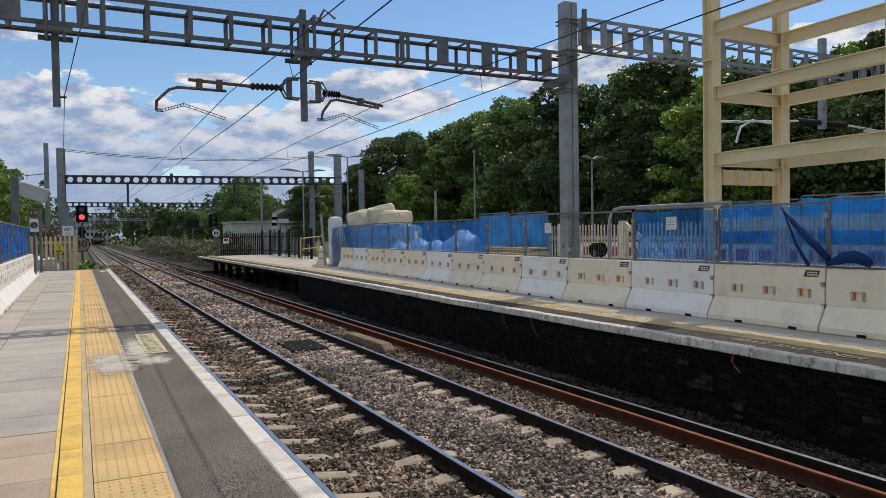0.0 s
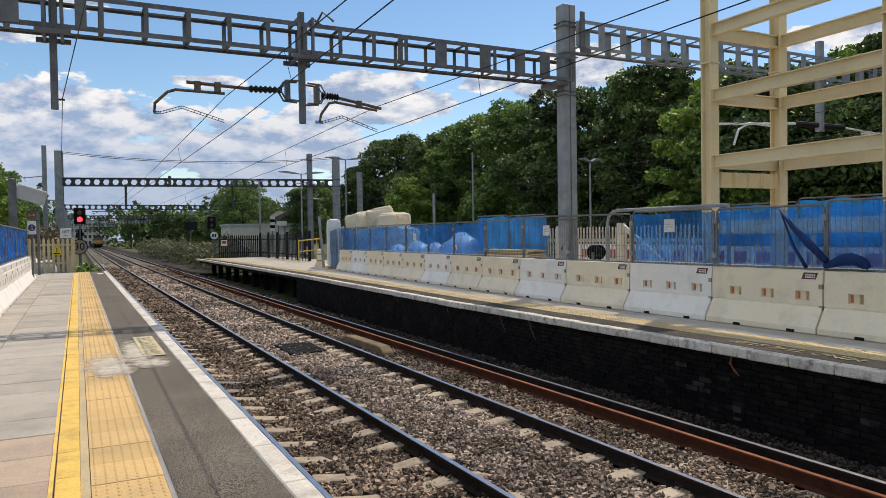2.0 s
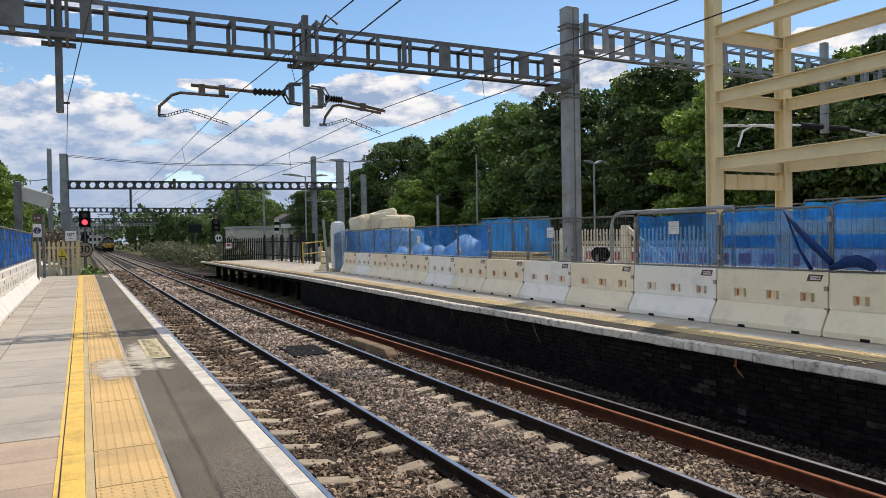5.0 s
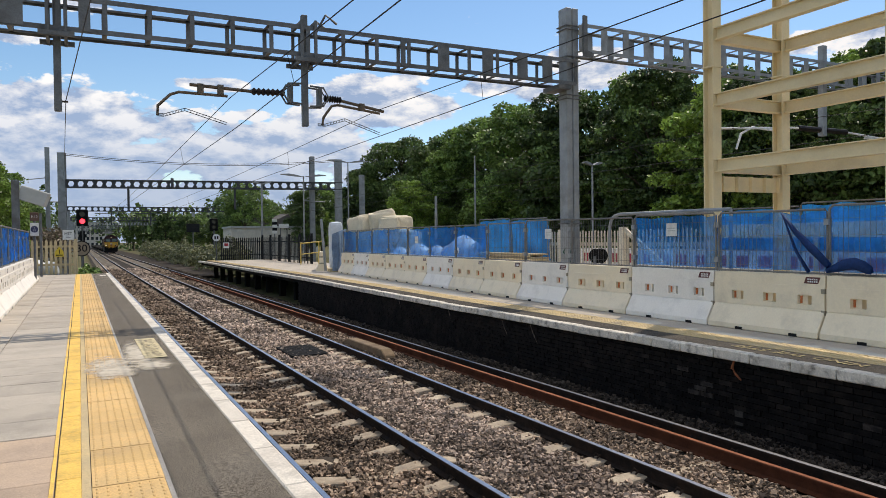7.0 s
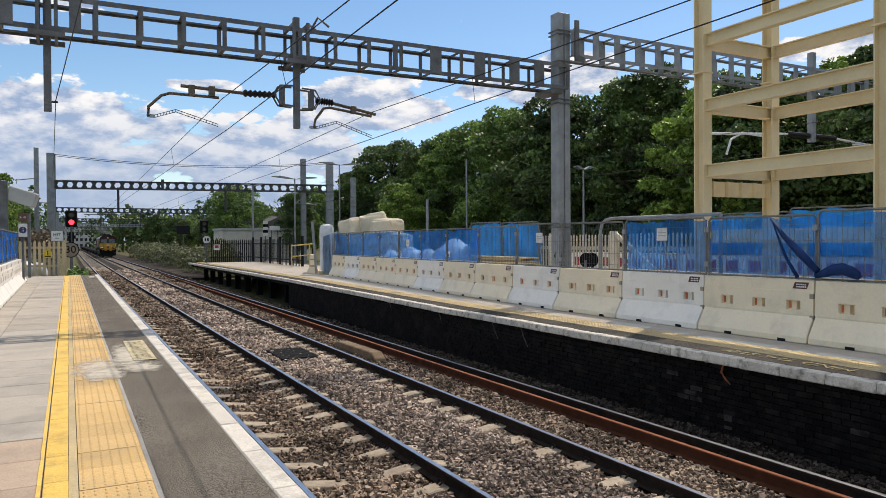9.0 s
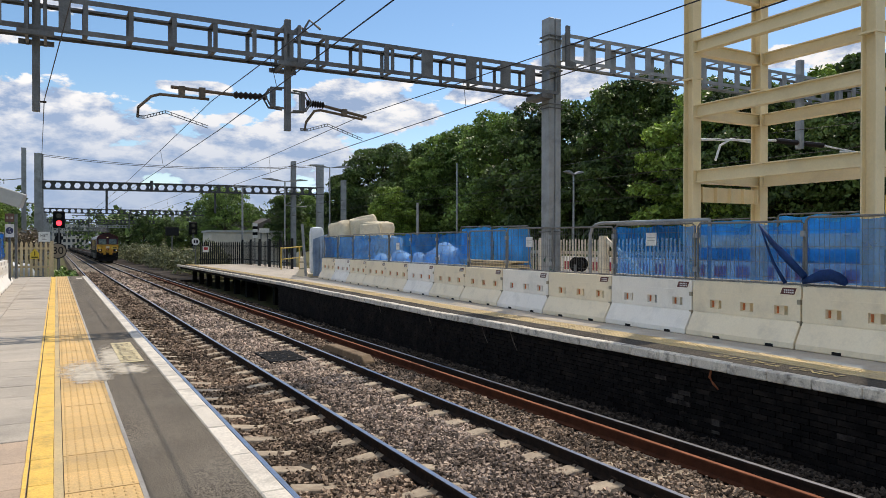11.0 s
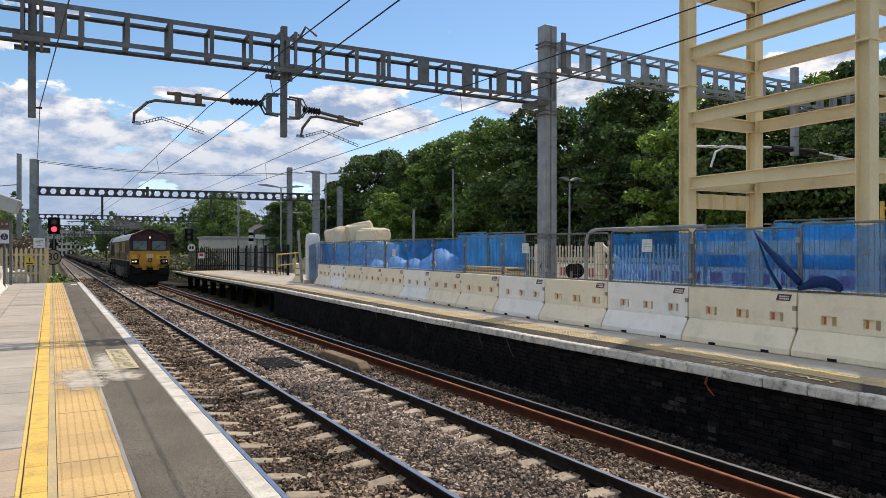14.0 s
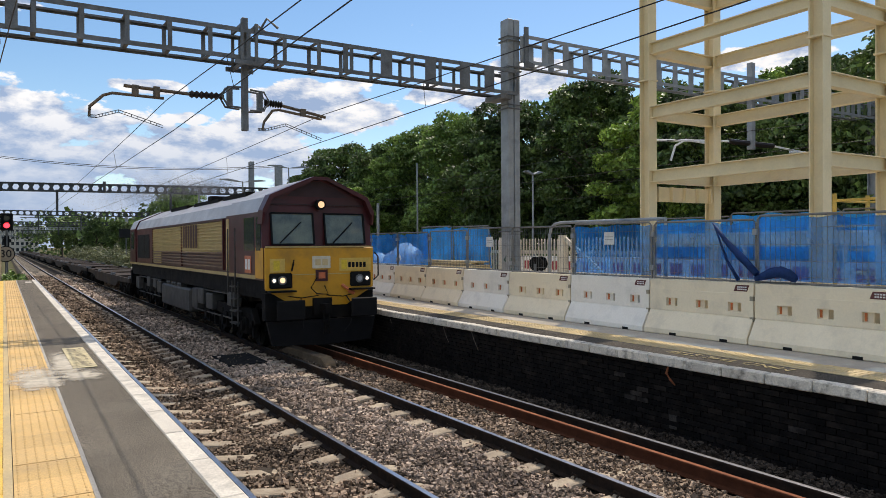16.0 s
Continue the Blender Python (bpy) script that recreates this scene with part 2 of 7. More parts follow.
M["boom"] = mat("dark_boom_steel", (0.075, 0.08, 0.088), (0.05, 0.055, 0.06), 3, 0.6, metal=0.3, bump=0.1)
M["wire"] = mat("contact_wire", (0.035, 0.03, 0.028), None, 3, 0.5, metal=0.6, bump=0)
M["bronze"] = mat("bronze_arm", (0.20, 0.145, 0.10), (0.13, 0.10, 0.075), 5, 0.5, metal=0.6, bump=0.1)
M["insul"] = mat("dark_insulator", (0.03, 0.024, 0.022), None, 5, 0.35, bump=0, spec=0.12)
M["cream"] = mat("cream_steel_paint", (0.79, 0.66, 0.42), (0.75, 0.62, 0.38), 1.4, 0.5, bump=0.05, fine=25, dirt=(0.55, 0.43, 0.25), dirt_scale=1.2, dirt_amt=0.35, grain=0.12)
M["bar_cream"] = mat("cream_plastic", (0.88, 0.765, 0.57), (0.84, 0.72, 0.53), 1.2, 0.55, bump=0.06, fine=30, dirt=(0.42, 0.36, 0.28), dirt_scale=2.0, dirt_amt=0.4, grain=0.12)
M["bar_white"] = mat("white_plastic", (0.89, 0.84, 0.76), (0.85, 0.80, 0.72), 1.2, 0.55, bump=0.06, fine=30, dirt=(0.45, 0.42, 0.38), dirt_scale=2.0, dirt_amt=0.4, grain=0.12)
M["rubber"] = mat("black_rubber", (0.02, 0.02, 0.02), None, 5, 0.8, bump=0.1, spec=0.12)
M["orange"] = mat("orange_plastic", (0.62, 0.17, 0.05), None, 5, 0.6, bump=0.05)
M["label_white"] = mat("white_label", (0.75, 0.74, 0.72), None, 8, 0.5, bump=0, grain=0.12)
M["label_red"] = mat("maroon_label", (0.13, 0.035, 0.03), None, 8, 0.5, bump=0)
M["black"] = mat("black_paint", (0.009, 0.009, 0.010), None, 6, 0.55, bump=0.1, spec=0.12)
M["blackfence"] = mat("black_fence_paint", (0.02, 0.021, 0.023), None, 6, 0.45, bump=0.05, spec=0.12)
M["yellow"] = mat("yellow_rail_paint", (0.72, 0.50, 0.12), None, 6, 0.5, bump=0.05)
M["paleyellow"] = mat("pale_wood", (0.62, 0.50, 0.30), (0.52, 0.41, 0.24), 4, 0.75, bump=0.2, stretch=(1, 1, 0.2), vary=0.12)
M["picket"] = mat("cream_picket_paint", (0.74, 0.66, 0.52), None, 4, 0.6, bump=0.1, vary=0.05)
M["bag"] = mat("cream_sacking", (0.70, 0.62, 0.46), (0.62, 0.54, 0.4), 3, 0.8, bump=0.5, fine=40, dirt=(0.48, 0.41, 0.3), dirt_scale=2, dirt_amt=0.4)
M["wrap"] = mat("white_sheeting", (0.72, 0.74, 0.76), (0.58, 0.62, 0.66), 3, 0.45, bump=0.3, grain=0.12)
M["concrete"] = mat("concrete", (0.42, 0.40, 0.36), (0.34, 0.32, 0.29), 2, 0.9, bump=0.3)
M["grass"] = mat("rough_ground", (0.09, 0.10, 0.035), (0.12, 0.10, 0.055), 0.5, 0.95, bump=0.8, fine=7, dirt=(0.085, 0.068, 0.048), dirt_scale=0.12, dirt_amt=0.8, spec=0.12)
M["bark"] = mat("bark", (0.10, 0.075, 0.055), None, 5, 0.9, bump=0.6, stretch=(1, 1, 0.3))
M["sign_white"] = mat("white_sign", (0.78, 0.78, 0.76), None, 8, 0.4, bump=0, grain=0.12)
M["sign_grey"] = mat("grey_panel", (0.42, 0.43, 0.42), (0.36, 0.37, 0.36), 2, 0.5, bump=0.03, grain=0.12)
M["sign_navy"] = mat("navy_disc", (0.03, 0.035, 0.11), None, 8, 0.4, bump=0)
M["sign_brown"] = mat("brown_panel", (0.14, 0.07, 0.05), None, 8, 0.4, bump=0)
M["sign_tan"] = mat("tan_speed_board", (0.42, 0.33, 0.24), None, 8, 0.6, bump=0)
M["sign_yellow"] = mat("warning_yellow", (0.72, 0.52, 0.04), None, 8, 0.5, bump=0)
M["red_glow"] = mat("red_aspect", (1.0, 0.03, 0.05), (1.0, 0.03, 0.05), 8, 0.4, bump=0, emit=5.0, grain=0.12)
M["lamp_glow"] = mat("headlamp_glow", (1.0, 0.88, 0.70), (1.0, 0.88, 0.70), 8, 0.3, bump=0, emit=1.8, grain=0.12)
M["lamp_dim"] = mat("marker_glow", (1.0, 0.62, 0.35), (1.0, 0.62, 0.35), 8, 0.3, bump=0, emit=0.9, grain=0.12)
M["lens"] = mat("lamp_lens", (0.4, 0.4, 0.42), None, 8, 0.1, bump=0)
M["lower_slat"] = mat("maroon_gold_slat", (0.22, 0.13, 0.085), None, 1.5, 0.5, bump=0.05)
M["maroon"] = mat("maroon_livery", (0.075, 0.013, 0.017), (0.055, 0.011, 0.014), 1.5, 0.35, bump=0.04, fine=20, dirt=(0.055, 0.035, 0.028), dirt_scale=0.8, dirt_amt=0.4, grain=0.12, spec=0.3)
M["gold"] = mat("gold_livery", (0.46, 0.34, 0.13), (0.40, 0.29, 0.115), 1.5, 0.45, bump=0.05, fine=25, dirt=(0.22, 0.15, 0.06), dirt_scale=1.0, dirt_amt=0.5)
M["loco_yellow"] = mat("loco_yellow", (0.60, 0.29, 0.010), (0.52, 0.25, 0.012), 1.6, 0.45, bump=0.04, fine=25, dirt=(0.2, 0.12, 0.03), dirt_scale=1.6, dirt_amt=0.5, grain=0.12)
M["loco_roof"] = mat("grimy_roof", (0.44, 0.41, 0.40), (0.34, 0.31, 0.305), 1.2, 0.34, bump=0.05, dirt=(0.15, 0.13, 0.13), dirt_scale=1.0, dirt_amt=0.5, spec=0.5)
M["under"] = mat("oily_underframe", (0.010, 0.0095, 0.009), (0.006, 0.0055, 0.0055), 4, 0.75, bump=0.3, dirt=(0.035, 0.03, 0.025), dirt_scale=2, dirt_amt=0.4, spec=0.12)
M["tank"] = mat("grey_tank", (0.055, 0.053, 0.05), (0.03, 0.029, 0.028), 3, 0.6, bump=0.1, dirt=(0.05, 0.045, 0.04), dirt_scale=1.5, dirt_amt=0.7)
M["wagon"] = mat("weathered_wagon_deck", (0.065, 0.052, 0.046), (0.04, 0.034, 0.031), 2, 0.85, bump=0.3, dirt=(0.2, 0.14, 0.09), dirt_scale=1, dirt_amt=0.4, spec=0.12)
# olive base colour stands in for the reflection on the windscreens
M["cabglass"] = mat("cab_glass", (0.15, 0.16, 0.10), (0.06, 0.07, 0.055), 1.6, 0.03, bump=0, spec=0.8)
M["crest"] = mat("orange_crest", (0.60, 0.16, 0.06), None, 8, 0.5, bump=0)
M["badge_cream"] = mat("cream_badge", (0.66, 0.60, 0.47), None, 8, 0.5, bump=0, grain=0.12)
M["plate_yellow"] = mat("pale_number_plate", (0.66, 0.44, 0.10), None, 8, 0.5, bump=0, grain=0.12)
M["lamp_warm"] = mat("warm_headlamp", (1.0, 0.72, 0.42), (1.0, 0.72, 0.42), 8, 0.3, bump=0, emit=1.1, grain=0.12)
M["soot"] = mat("exhaust_soot", (0.22, 0.22, 0.23), None, 2, 1.0, bump=0, spec=0.0)
M["render"] = mat("pale_render", (0.62, 0.58, 0.5), (0.5, 0.47, 0.42), 1, 0.9, bump=0.1)
M["rooftile"] = mat("roof_tile", (0.10, 0.088, 0.08), None, 2, 0.9, bump=0.3)
M["pane"] = mat("dark_pane", (0.03, 0.04, 0.05), None, 2, 0.08, bump=0)


def leaf_mat(name, a, b):
    mt = mat(name, a, b, 0.35, 0.42, bump=0, vary=0.5, island=True, fine=3.0, spec=0.4)
    nt = mt.node_tree
    p = nt.nodes["Principled BSDF"]
    tr = nt.nodes.new("ShaderNodeBsdfTranslucent")
    mx = nt.nodes.new("ShaderNodeMixShader")
    mx.inputs[0].default_value = 0.24
    nt.links.new(p.inputs["Base Color"].links[0].from_socket, tr.inputs["Color"])
    nt.links.new(p.outputs[0], mx.inputs[1])
    nt.links.new(tr.outputs[0], mx.inputs[2])
    nt.links.new(mx.outputs[0], nt.nodes["Material Output"].inputs["Surface"])
    return mt


M["leaf_dark"] = leaf_mat("dark_leaves", (0.16, 0.245, 0.066), (0.028, 0.053, 0.016))
M["leaf_mid"] = leaf_mat("green_leaves", (0.255, 0.385, 0.09), (0.058, 0.112, 0.027))
M["leaf_bright"] = leaf_mat("bright_leaves", (0.29, 0.42, 0.075), (0.13, 0.21, 0.04))
M["leaf_bush"] = leaf_mat("bramble_leaves", (0.17, 0.18, 0.085), (0.11, 0.125, 0.06))
M["leaf_dry"] = leaf_mat("dry_stems", (0.20, 0.15, 0.10), (0.14, 0.11, 0.075))


def net_mat(name, col, open_part, see=0.0):
    """Woven debris netting: thin, letting part of the light through."""
    mt = mat(name, col, tuple(c * 0.6 for c in col), 1.6, 0.6, bump=0.3, fine=30)
    nt = mt.node_tree
    p = nt.nodes["Principled BSDF"]
    tr, tp = nt.nodes.new("ShaderNodeBsdfTranslucent"), nt.nodes.new("ShaderNodeBsdfTransparent")
    m1, m2 = nt.nodes.new("ShaderNodeMixShader"), nt.nodes.new("ShaderNodeMixShader")
    tp.inputs["Color"].default_value = (0.42, 0.66, 0.97, 1)
    m1.inputs[0].default_value, m2.inputs[0].default_value = 0.5, open_part
    nt.links.new(p.inputs["Base Color"].links[0].from_socket, tr.inputs["Color"])
    nt.links.new(p.outputs[0], m1.inputs[1])
    nt.links.new(tr.outputs[0], m1.inputs[2])
    nt.links.new(m1.outputs[0], m2.inputs[1])
    nt.links.new(tp.outputs[0], m2.inputs[2])
    nt.links.new(m2.outputs[0], nt.nodes["Material Output"].inputs["Surface"])
    return mt


M["net"] = net_mat("blue_netting", (0.012, 0.29, 0.92), 0.52)
M["net_back"] = net_mat("thick_blue_netting", (0.02, 0.36, 0.95), 0.25)
M["net_dark"] = net_mat("blue_netting_folded", (0.014, 0.075, 0.27), 0.05)


# ---- mesh helpers ----
def box(bm, x0, x1, y0, y1, z0, z1):
    v = [bm.verts.new(p) for p in ((x0, y0, z0), (x1, y0, z0), (x1, y1, z0), (x0, y1, z0), (x0, y0, z1), (x1, y0, z1), (x1, y1, z1), (x0, y1, z1))]
    for f in ((3, 2, 1, 0), (4, 5, 6, 7), (0, 1, 5, 4), (1, 2, 6, 5), (2, 3, 7, 6), (3, 0, 4, 7)):
        bm.faces.new([v[i] for i in f])
    return v


def bar(bm, a, b, w, h, up=(0, 0, 1)):
    """A square bar from a to b, w wide and h high."""
    a, b = Vector(a), Vector(b)
    d = (b - a).normalized()
    u = Vector(up)
    if abs(d.dot(u)) > 0.99:
        u = Vector((0, 1, 0))
    s = d.cross(u).normalized()
    u = s.cross(d)
    v = []
    for p in (a, b):
        for i, j in ((-1, -1), (1, -1), (1, 1), (-1, 1)):
            v.append(bm.verts.new(p + s * (i * w / 2) + u * (j * h / 2)))
    for f in ((0, 1, 2, 3), (7, 6, 5, 4), (0, 4, 5, 1), (1, 5, 6, 2), (2, 6, 7, 3), (3, 7, 4, 0)):
        bm.faces.new([v[i] for i in f])


def tube(bm, pts, r, n=6, caps=True):
    """A round rod along a chain of points; r is one radius or one for each point."""
    pts = [Vector(p) for p in pts]
    rs = r if isinstance(r, (list, tuple)) else [r] * len(pts)
    rings = []
    for i, p in enumerate(pts):
        d = (pts[min(i + 1, len(pts) - 1)] - pts[max(i - 1, 0)]).normalized()
        u = Vector((0, 0, 1)) if abs(d.z) < 0.95 else Vector((0, 1, 0))
        s = d.cross(u).normalized()
        u = s.cross(d)
        rings.append([bm.verts.new(p + (s * math.cos(2 * math.pi * k / n) + u * math.sin(2 * math.pi * k / n)) * rs[i]) for k in range(n)])
    for a, b in zip(rings, rings[1:]):
        for k in range(n):
            bm.faces.new((a[k], a[(k + 1) % n], b[(k + 1) % n], b[k]))
    if caps:
        bm.faces.new(rings[0])
        bm.faces.new(rings[-1][::-1])


def prism(bm, prof, a, b, axis="y"):
    """Extrude a closed outline (pairs across the axis) from a to b."""
    def at(p, t):
        return {"y": (p[0], t, p[1]), "x": (t, p[0], p[1]), "z": (p[0], p[1], t)}[axis]
    r0, r1 = [bm.verts.new(at(p, a)) for p in prof], [bm.verts.new(at(p, b)) for p in prof]
    k = len(prof)
    for i in range(k):
        bm.faces.new((r0[i], r0[(i + 1) % k], r1[(i + 1) % k], r1[i]))
    bm.faces.new(r0[::-1])
    bm.faces.new(r1)


def finish(bm, bevel=0.0, smooth=False):
    bmesh.ops.recalc_face_normals(bm, faces=bm.faces)
    if bevel:
        es = [e for e in bm.edges if len(e.link_faces) == 2 and e.calc_face_angle(0) > 0.6]
        bmesh.ops.bevel(bm, geom=es, offset=bevel, segments=1, affect="EDGES", profile=0.7)
    if smooth:
        for f in bm.faces:
            f.smooth = True
    return bm


def to_mesh(name, bm, material):
    me = bpy.data.meshes.new(name)
    bm.to_mesh(me)
    bm.free()
    for m in (material if isinstance(material, (list, tuple)) else [material]):
        me.materials.append(m)
    return me


def part(name, bm, material, parent, label="", at=None):
    """One mesh object under a thing or a part."""
    ob = new(name, to_mesh(name, finish(bm), material))
    ob.parent = parent
    if at is not None:
        ob.matrix_basis = at
    if label:
        tagged(ob, label)
    return ob


def piece(name, me, parent, at):
    ob = new(name, me)
    ob.parent = parent
    ob.matrix_basis = at
    return ob


def thing(name, at, label, category, group="", kind=""):
    ob = new(name)
    ob.empty_display_size = 0.2
    ob.matrix_basis = at
    return tagged(ob, label, category, group, kind)


def solid(name, bm, material, label, category="", group="", kind="", at=None, bevel=0.0, smooth=False):
    ob = new(name, to_mesh(name, finish(bm, bevel, smooth), material))
    if at is not None:
        ob.matrix_basis = at
    return tagged(ob, label, category, group, kind)


def np_mesh(name, verts, faces, material):
    """A mesh from arrays; all faces have the same number of corners."""
    me = bpy.data.meshes.new(name)
    nv, nf, k = len(verts), len(faces), faces.shape[1]
    me.vertices.add(nv)
    me.vertices.foreach_set("co", np.asarray(verts, np.float32).ravel())
    me.loops.add(nf * k)
    me.loops.foreach_set("vertex_index", np.asarray(faces, np.int32).ravel())
    me.polygons.add(nf)
    me.polygons.foreach_set("loop_start", np.arange(0, nf * k, k, dtype=np.int32))
    me.update(calc_edges=True)
    me.shade_flat()
    me.materials.append(material)
    return me


B = bmesh.new
ORIGIN = Matrix()


def spill_mat():
    """Lime washed thinly over the surface: patchy, fading outwards."""
    mt = mat("lime_wash", (0.66, 0.59, 0.48), (0.52, 0.47, 0.38), 6, 0.9, bump=0.2)
    nt = mt.node_tree
    n, l = nt.nodes, nt.links
    tc, gr, ns = n.new("ShaderNodeTexCoord"), n.new("ShaderNodeTexGradient"), n.new("ShaderNodeTexNoise")
    gr.gradient_type = "SPHERICAL"
    mp = n.new("ShaderNodeMapping")
    mp.inputs["Location"].default_value, mp.inputs["Scale"].default_value = (-1, -1, 0), (2, 2, 1)
    l.new(tc.outputs["Generated"], mp.inputs["Vector"])
    l.new(mp.outputs[0], gr.inputs["Vector"])
    ns.inputs["Scale"].default_value, ns.inputs["Detail"].default_value = 7.0, 8.0
    l.new(tc.outputs["Object"], ns.inputs["Vector"])
    a = n.new("ShaderNodeMath")
    a.operation = "MULTIPLY_ADD"
    l.new(gr.outputs["Fac"], a.inputs[0])
    a.inputs[1].default_value = 1.3
    l.new(ns.outputs["Fac"], a.inputs[2])
    r = n.new("ShaderNodeMapRange")
    r.inputs["From Min"].default_value, r.inputs["From Max"].default_value, r.inputs["To Max"].default_value = 0.62, 1.08, 0.88
    l.new(a.outputs[0], r.inputs["Value"])
    l.new(r.outputs[0], n["Principled BSDF"].inputs["Alpha"])
    return mt


M["spill"] = spill_mat()

# ---- ground, tracks ----
RAIL, BED = -0.915, -1.09
T1, T2 = 2.82, 6.17            # centre lines of the two tracks
STEP1 = 0.731                  # sleeper spacing of the near track
GY = 15.4                      # the near portal
rnd = random.Random(5)


def edge_x(y):
    """The line of the opposite platform's edge."""
    for (a, xa), (b, xb) in (((-20, 7.74), (15, 7.76)), ((15, 7.76), (22, 7.98)), ((22, 7.98), (30, 8.2)), ((30, 8.2), (60, 8.28))):
        if y <= b:
            return xa + (xb - xa) * (y - a) / (b - a)
    return 8.28


def make_ground():
    bm = B()
    s = 2500
    v = [bm.verts.new(p) for p in ((-s, -s, -1.35), (s, -s, -1.35), (s, s, -1.35), (-s, s, -1.35))]
    bm.faces.new(v)
    solid("ground", bm, M["grass"], "rough grassy ground reaching the horizon", "ground", kind="structure")
    # ballast shoulder: a gently uneven sheet under both tracks
    xs = np.concatenate([np.linspace(1.2, 7.9, 40)])
    ys = np.concatenate([np.linspace(-6, 40, 180), np.linspace(41, 420, 90)])
    V = [(x, y, BED - 0.015 + 0.03 * noise.noise((x * 2.2, y * 2.2, 0)) + (0.04 if 3.9 < x < 5.0 else 0.0)) for y in ys for x in xs]
    n = len(xs)
    F = np.array([(j * n + i, j * n + i + 1, (j + 1) * n + i + 1, (j + 1) * n + i) for j in range(len(ys) - 1) for i in range(n - 1)])
    tagged(new("ballast_bed", np_mesh("ballast_bed", np.array(V), F, M["ballast"])), "brown stone ballast bed under the two tracks", "ballast", kind="structure")
    # the wider formation beside the tracks further on
    bm = B()
    box(bm, -6, 1.2, 42, 420, -1.5, BED - 0.1)
    box(bm, 10.8, 30, 60, 420, -1.5, BED - 0.1)
    solid("trackside_ground", bm, M["grass"], "rough trackside ground beyond the platform ends", "ground", kind="structure")
    bm = B()
    box(bm, 7.9, 10.8, 58, 420, -1.5, BED - 0.06)
    solid("cess", bm, M["ballast"], "brown stony cess beside the far track", "ground", kind="structure")


def make_stones():
    """Loose ballast stones: irregular eight-sided lumps, dense near and sparser further off."""
    rg = np.random.RandomState(3)
    P = []
    for y0, y1, dens, size in ((-5.5, 3.4, 260, 0.034), (3.4, 10, 1000, 0.0225), (10, 20, 680, 0.026), (20, 40, 170, 0.042), (40, 75, 45, 0.08)):
        k = int((y1 - y0) * 6.5 * dens)
        P.append(np.column_stack([rg.uniform(1.32, 7.8, k), rg.uniform(y0, y1, k), np.full(k, size)]))
    P = np.vstack(P)
    k = len(P)
    base = np.array([(x, y, z) for x in (-1, 1) for y in (-1, 1) for z in (-1, 1)], float) * 0.72
    tri = np.array([(0, 1, 3), (0, 3, 2), (4, 6, 7), (4, 7, 5), (0, 4, 5), (0, 5, 1), (2, 3, 7), (2, 7, 6), (0, 2, 6), (0, 6, 4), (1, 5, 7), (1, 7, 3)])
    # broken blocks: skew the eight corners freely
    v = base[None] * rg.uniform(0.5, 1.2, (k, 8, 1)) * rg.uniform(0.6, 1.45, (k, 1, 3)) + rg.uniform(-0.22, 0.22, (k, 8, 3))
    v *= (P[:, 2:3] * rg.uniform(0.6, 1.5, (k, 1)))[:, None, :]
    a = rg.uniform(0, 6.283, k)
    b = rg.uniform(-1.3, 1.3, k)
    ca, sa, cb, sb = np.cos(a), np.sin(a), np.cos(b), np.sin(b)
    x, y, z = v[..., 0], v[..., 1], v[..., 2] * 0.8
    y, z = y * cb[:, None] - z * sb[:, None], y * sb[:, None] + z * cb[:, None]
    x, y = x * ca[:, None] - y * sa[:, None], x * sa[:, None] + y * ca[:, None]
    hz = BED + 0.0 + np.where((P[:, 0] > 3.9) & (P[:, 0] < 5.0), 0.03, 0.0) + rg.uniform(-0.03, 0.028, k)
    on_sleeper = np.zeros(k, bool)
    for c, step, first in ((T1, STEP1, 0.18), (T2, 0.65, 0.125)):
        dx = np.abs(P[:, 0] - c)
        across = np.abs((P[:, 1] - first + step / 2) % step - step / 2)
        # swept clear by the rails, buried in the middle of the track
        side = P[:, 0] - c
        bare = np.where((side > -0.75) & (side < -0.12), 0.97 if c == T1 else 0.5, np.where((side > 0.3) & (side < 0.95), 0.72, np.where(dx > 0.75, 0.4, 0.1)))
        on_sleeper |= (dx < 1.22) & (across < 0.135) & (rg.uniform(0, 1, k) < bare)
    keep = ~on_sleeper
    for c in (T1 - 0.7525, T1 + 0.7525, T2 - 0.7525, T2 + 0.7525, 6.58):
        keep &= np.abs(P[:, 0] - c) > 0.10
    v = np.stack([x + P[:, 0:1], y + P[:, 1:2], z + hz[:, None]], -1)
    mid = (P[:, 0] + rg.normal(0, 0.12, k) > 3.7) & (P[:, 0] + rg.normal(0, 0.12, k) < 5.2)
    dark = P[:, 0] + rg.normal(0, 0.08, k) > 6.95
    for sel, material, label in ((keep & dark, "stone_dark", "dark ballast stones below the opposite platform"), (keep & ~mid & ~dark, "stone", "loose angular brown ballast stones round the rails"), (keep & mid, "stone_clean", "loose pale pinkish ballast stones between the tracks")):
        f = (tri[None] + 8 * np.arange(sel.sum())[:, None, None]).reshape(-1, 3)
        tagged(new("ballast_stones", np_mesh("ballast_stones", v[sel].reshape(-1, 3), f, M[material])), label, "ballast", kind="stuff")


def rail_profile(w=0.0):
    half = [(0.07, 0.0), (0.07, 0.012), (0.012, 0.03), (0.009, 0.115), (0.035, 0.122), (0.036, 0.152), (0.03, 0.159)]
    return [(x, z) for x, z in half] + [(-x, z) for x, z in half[::-1]]


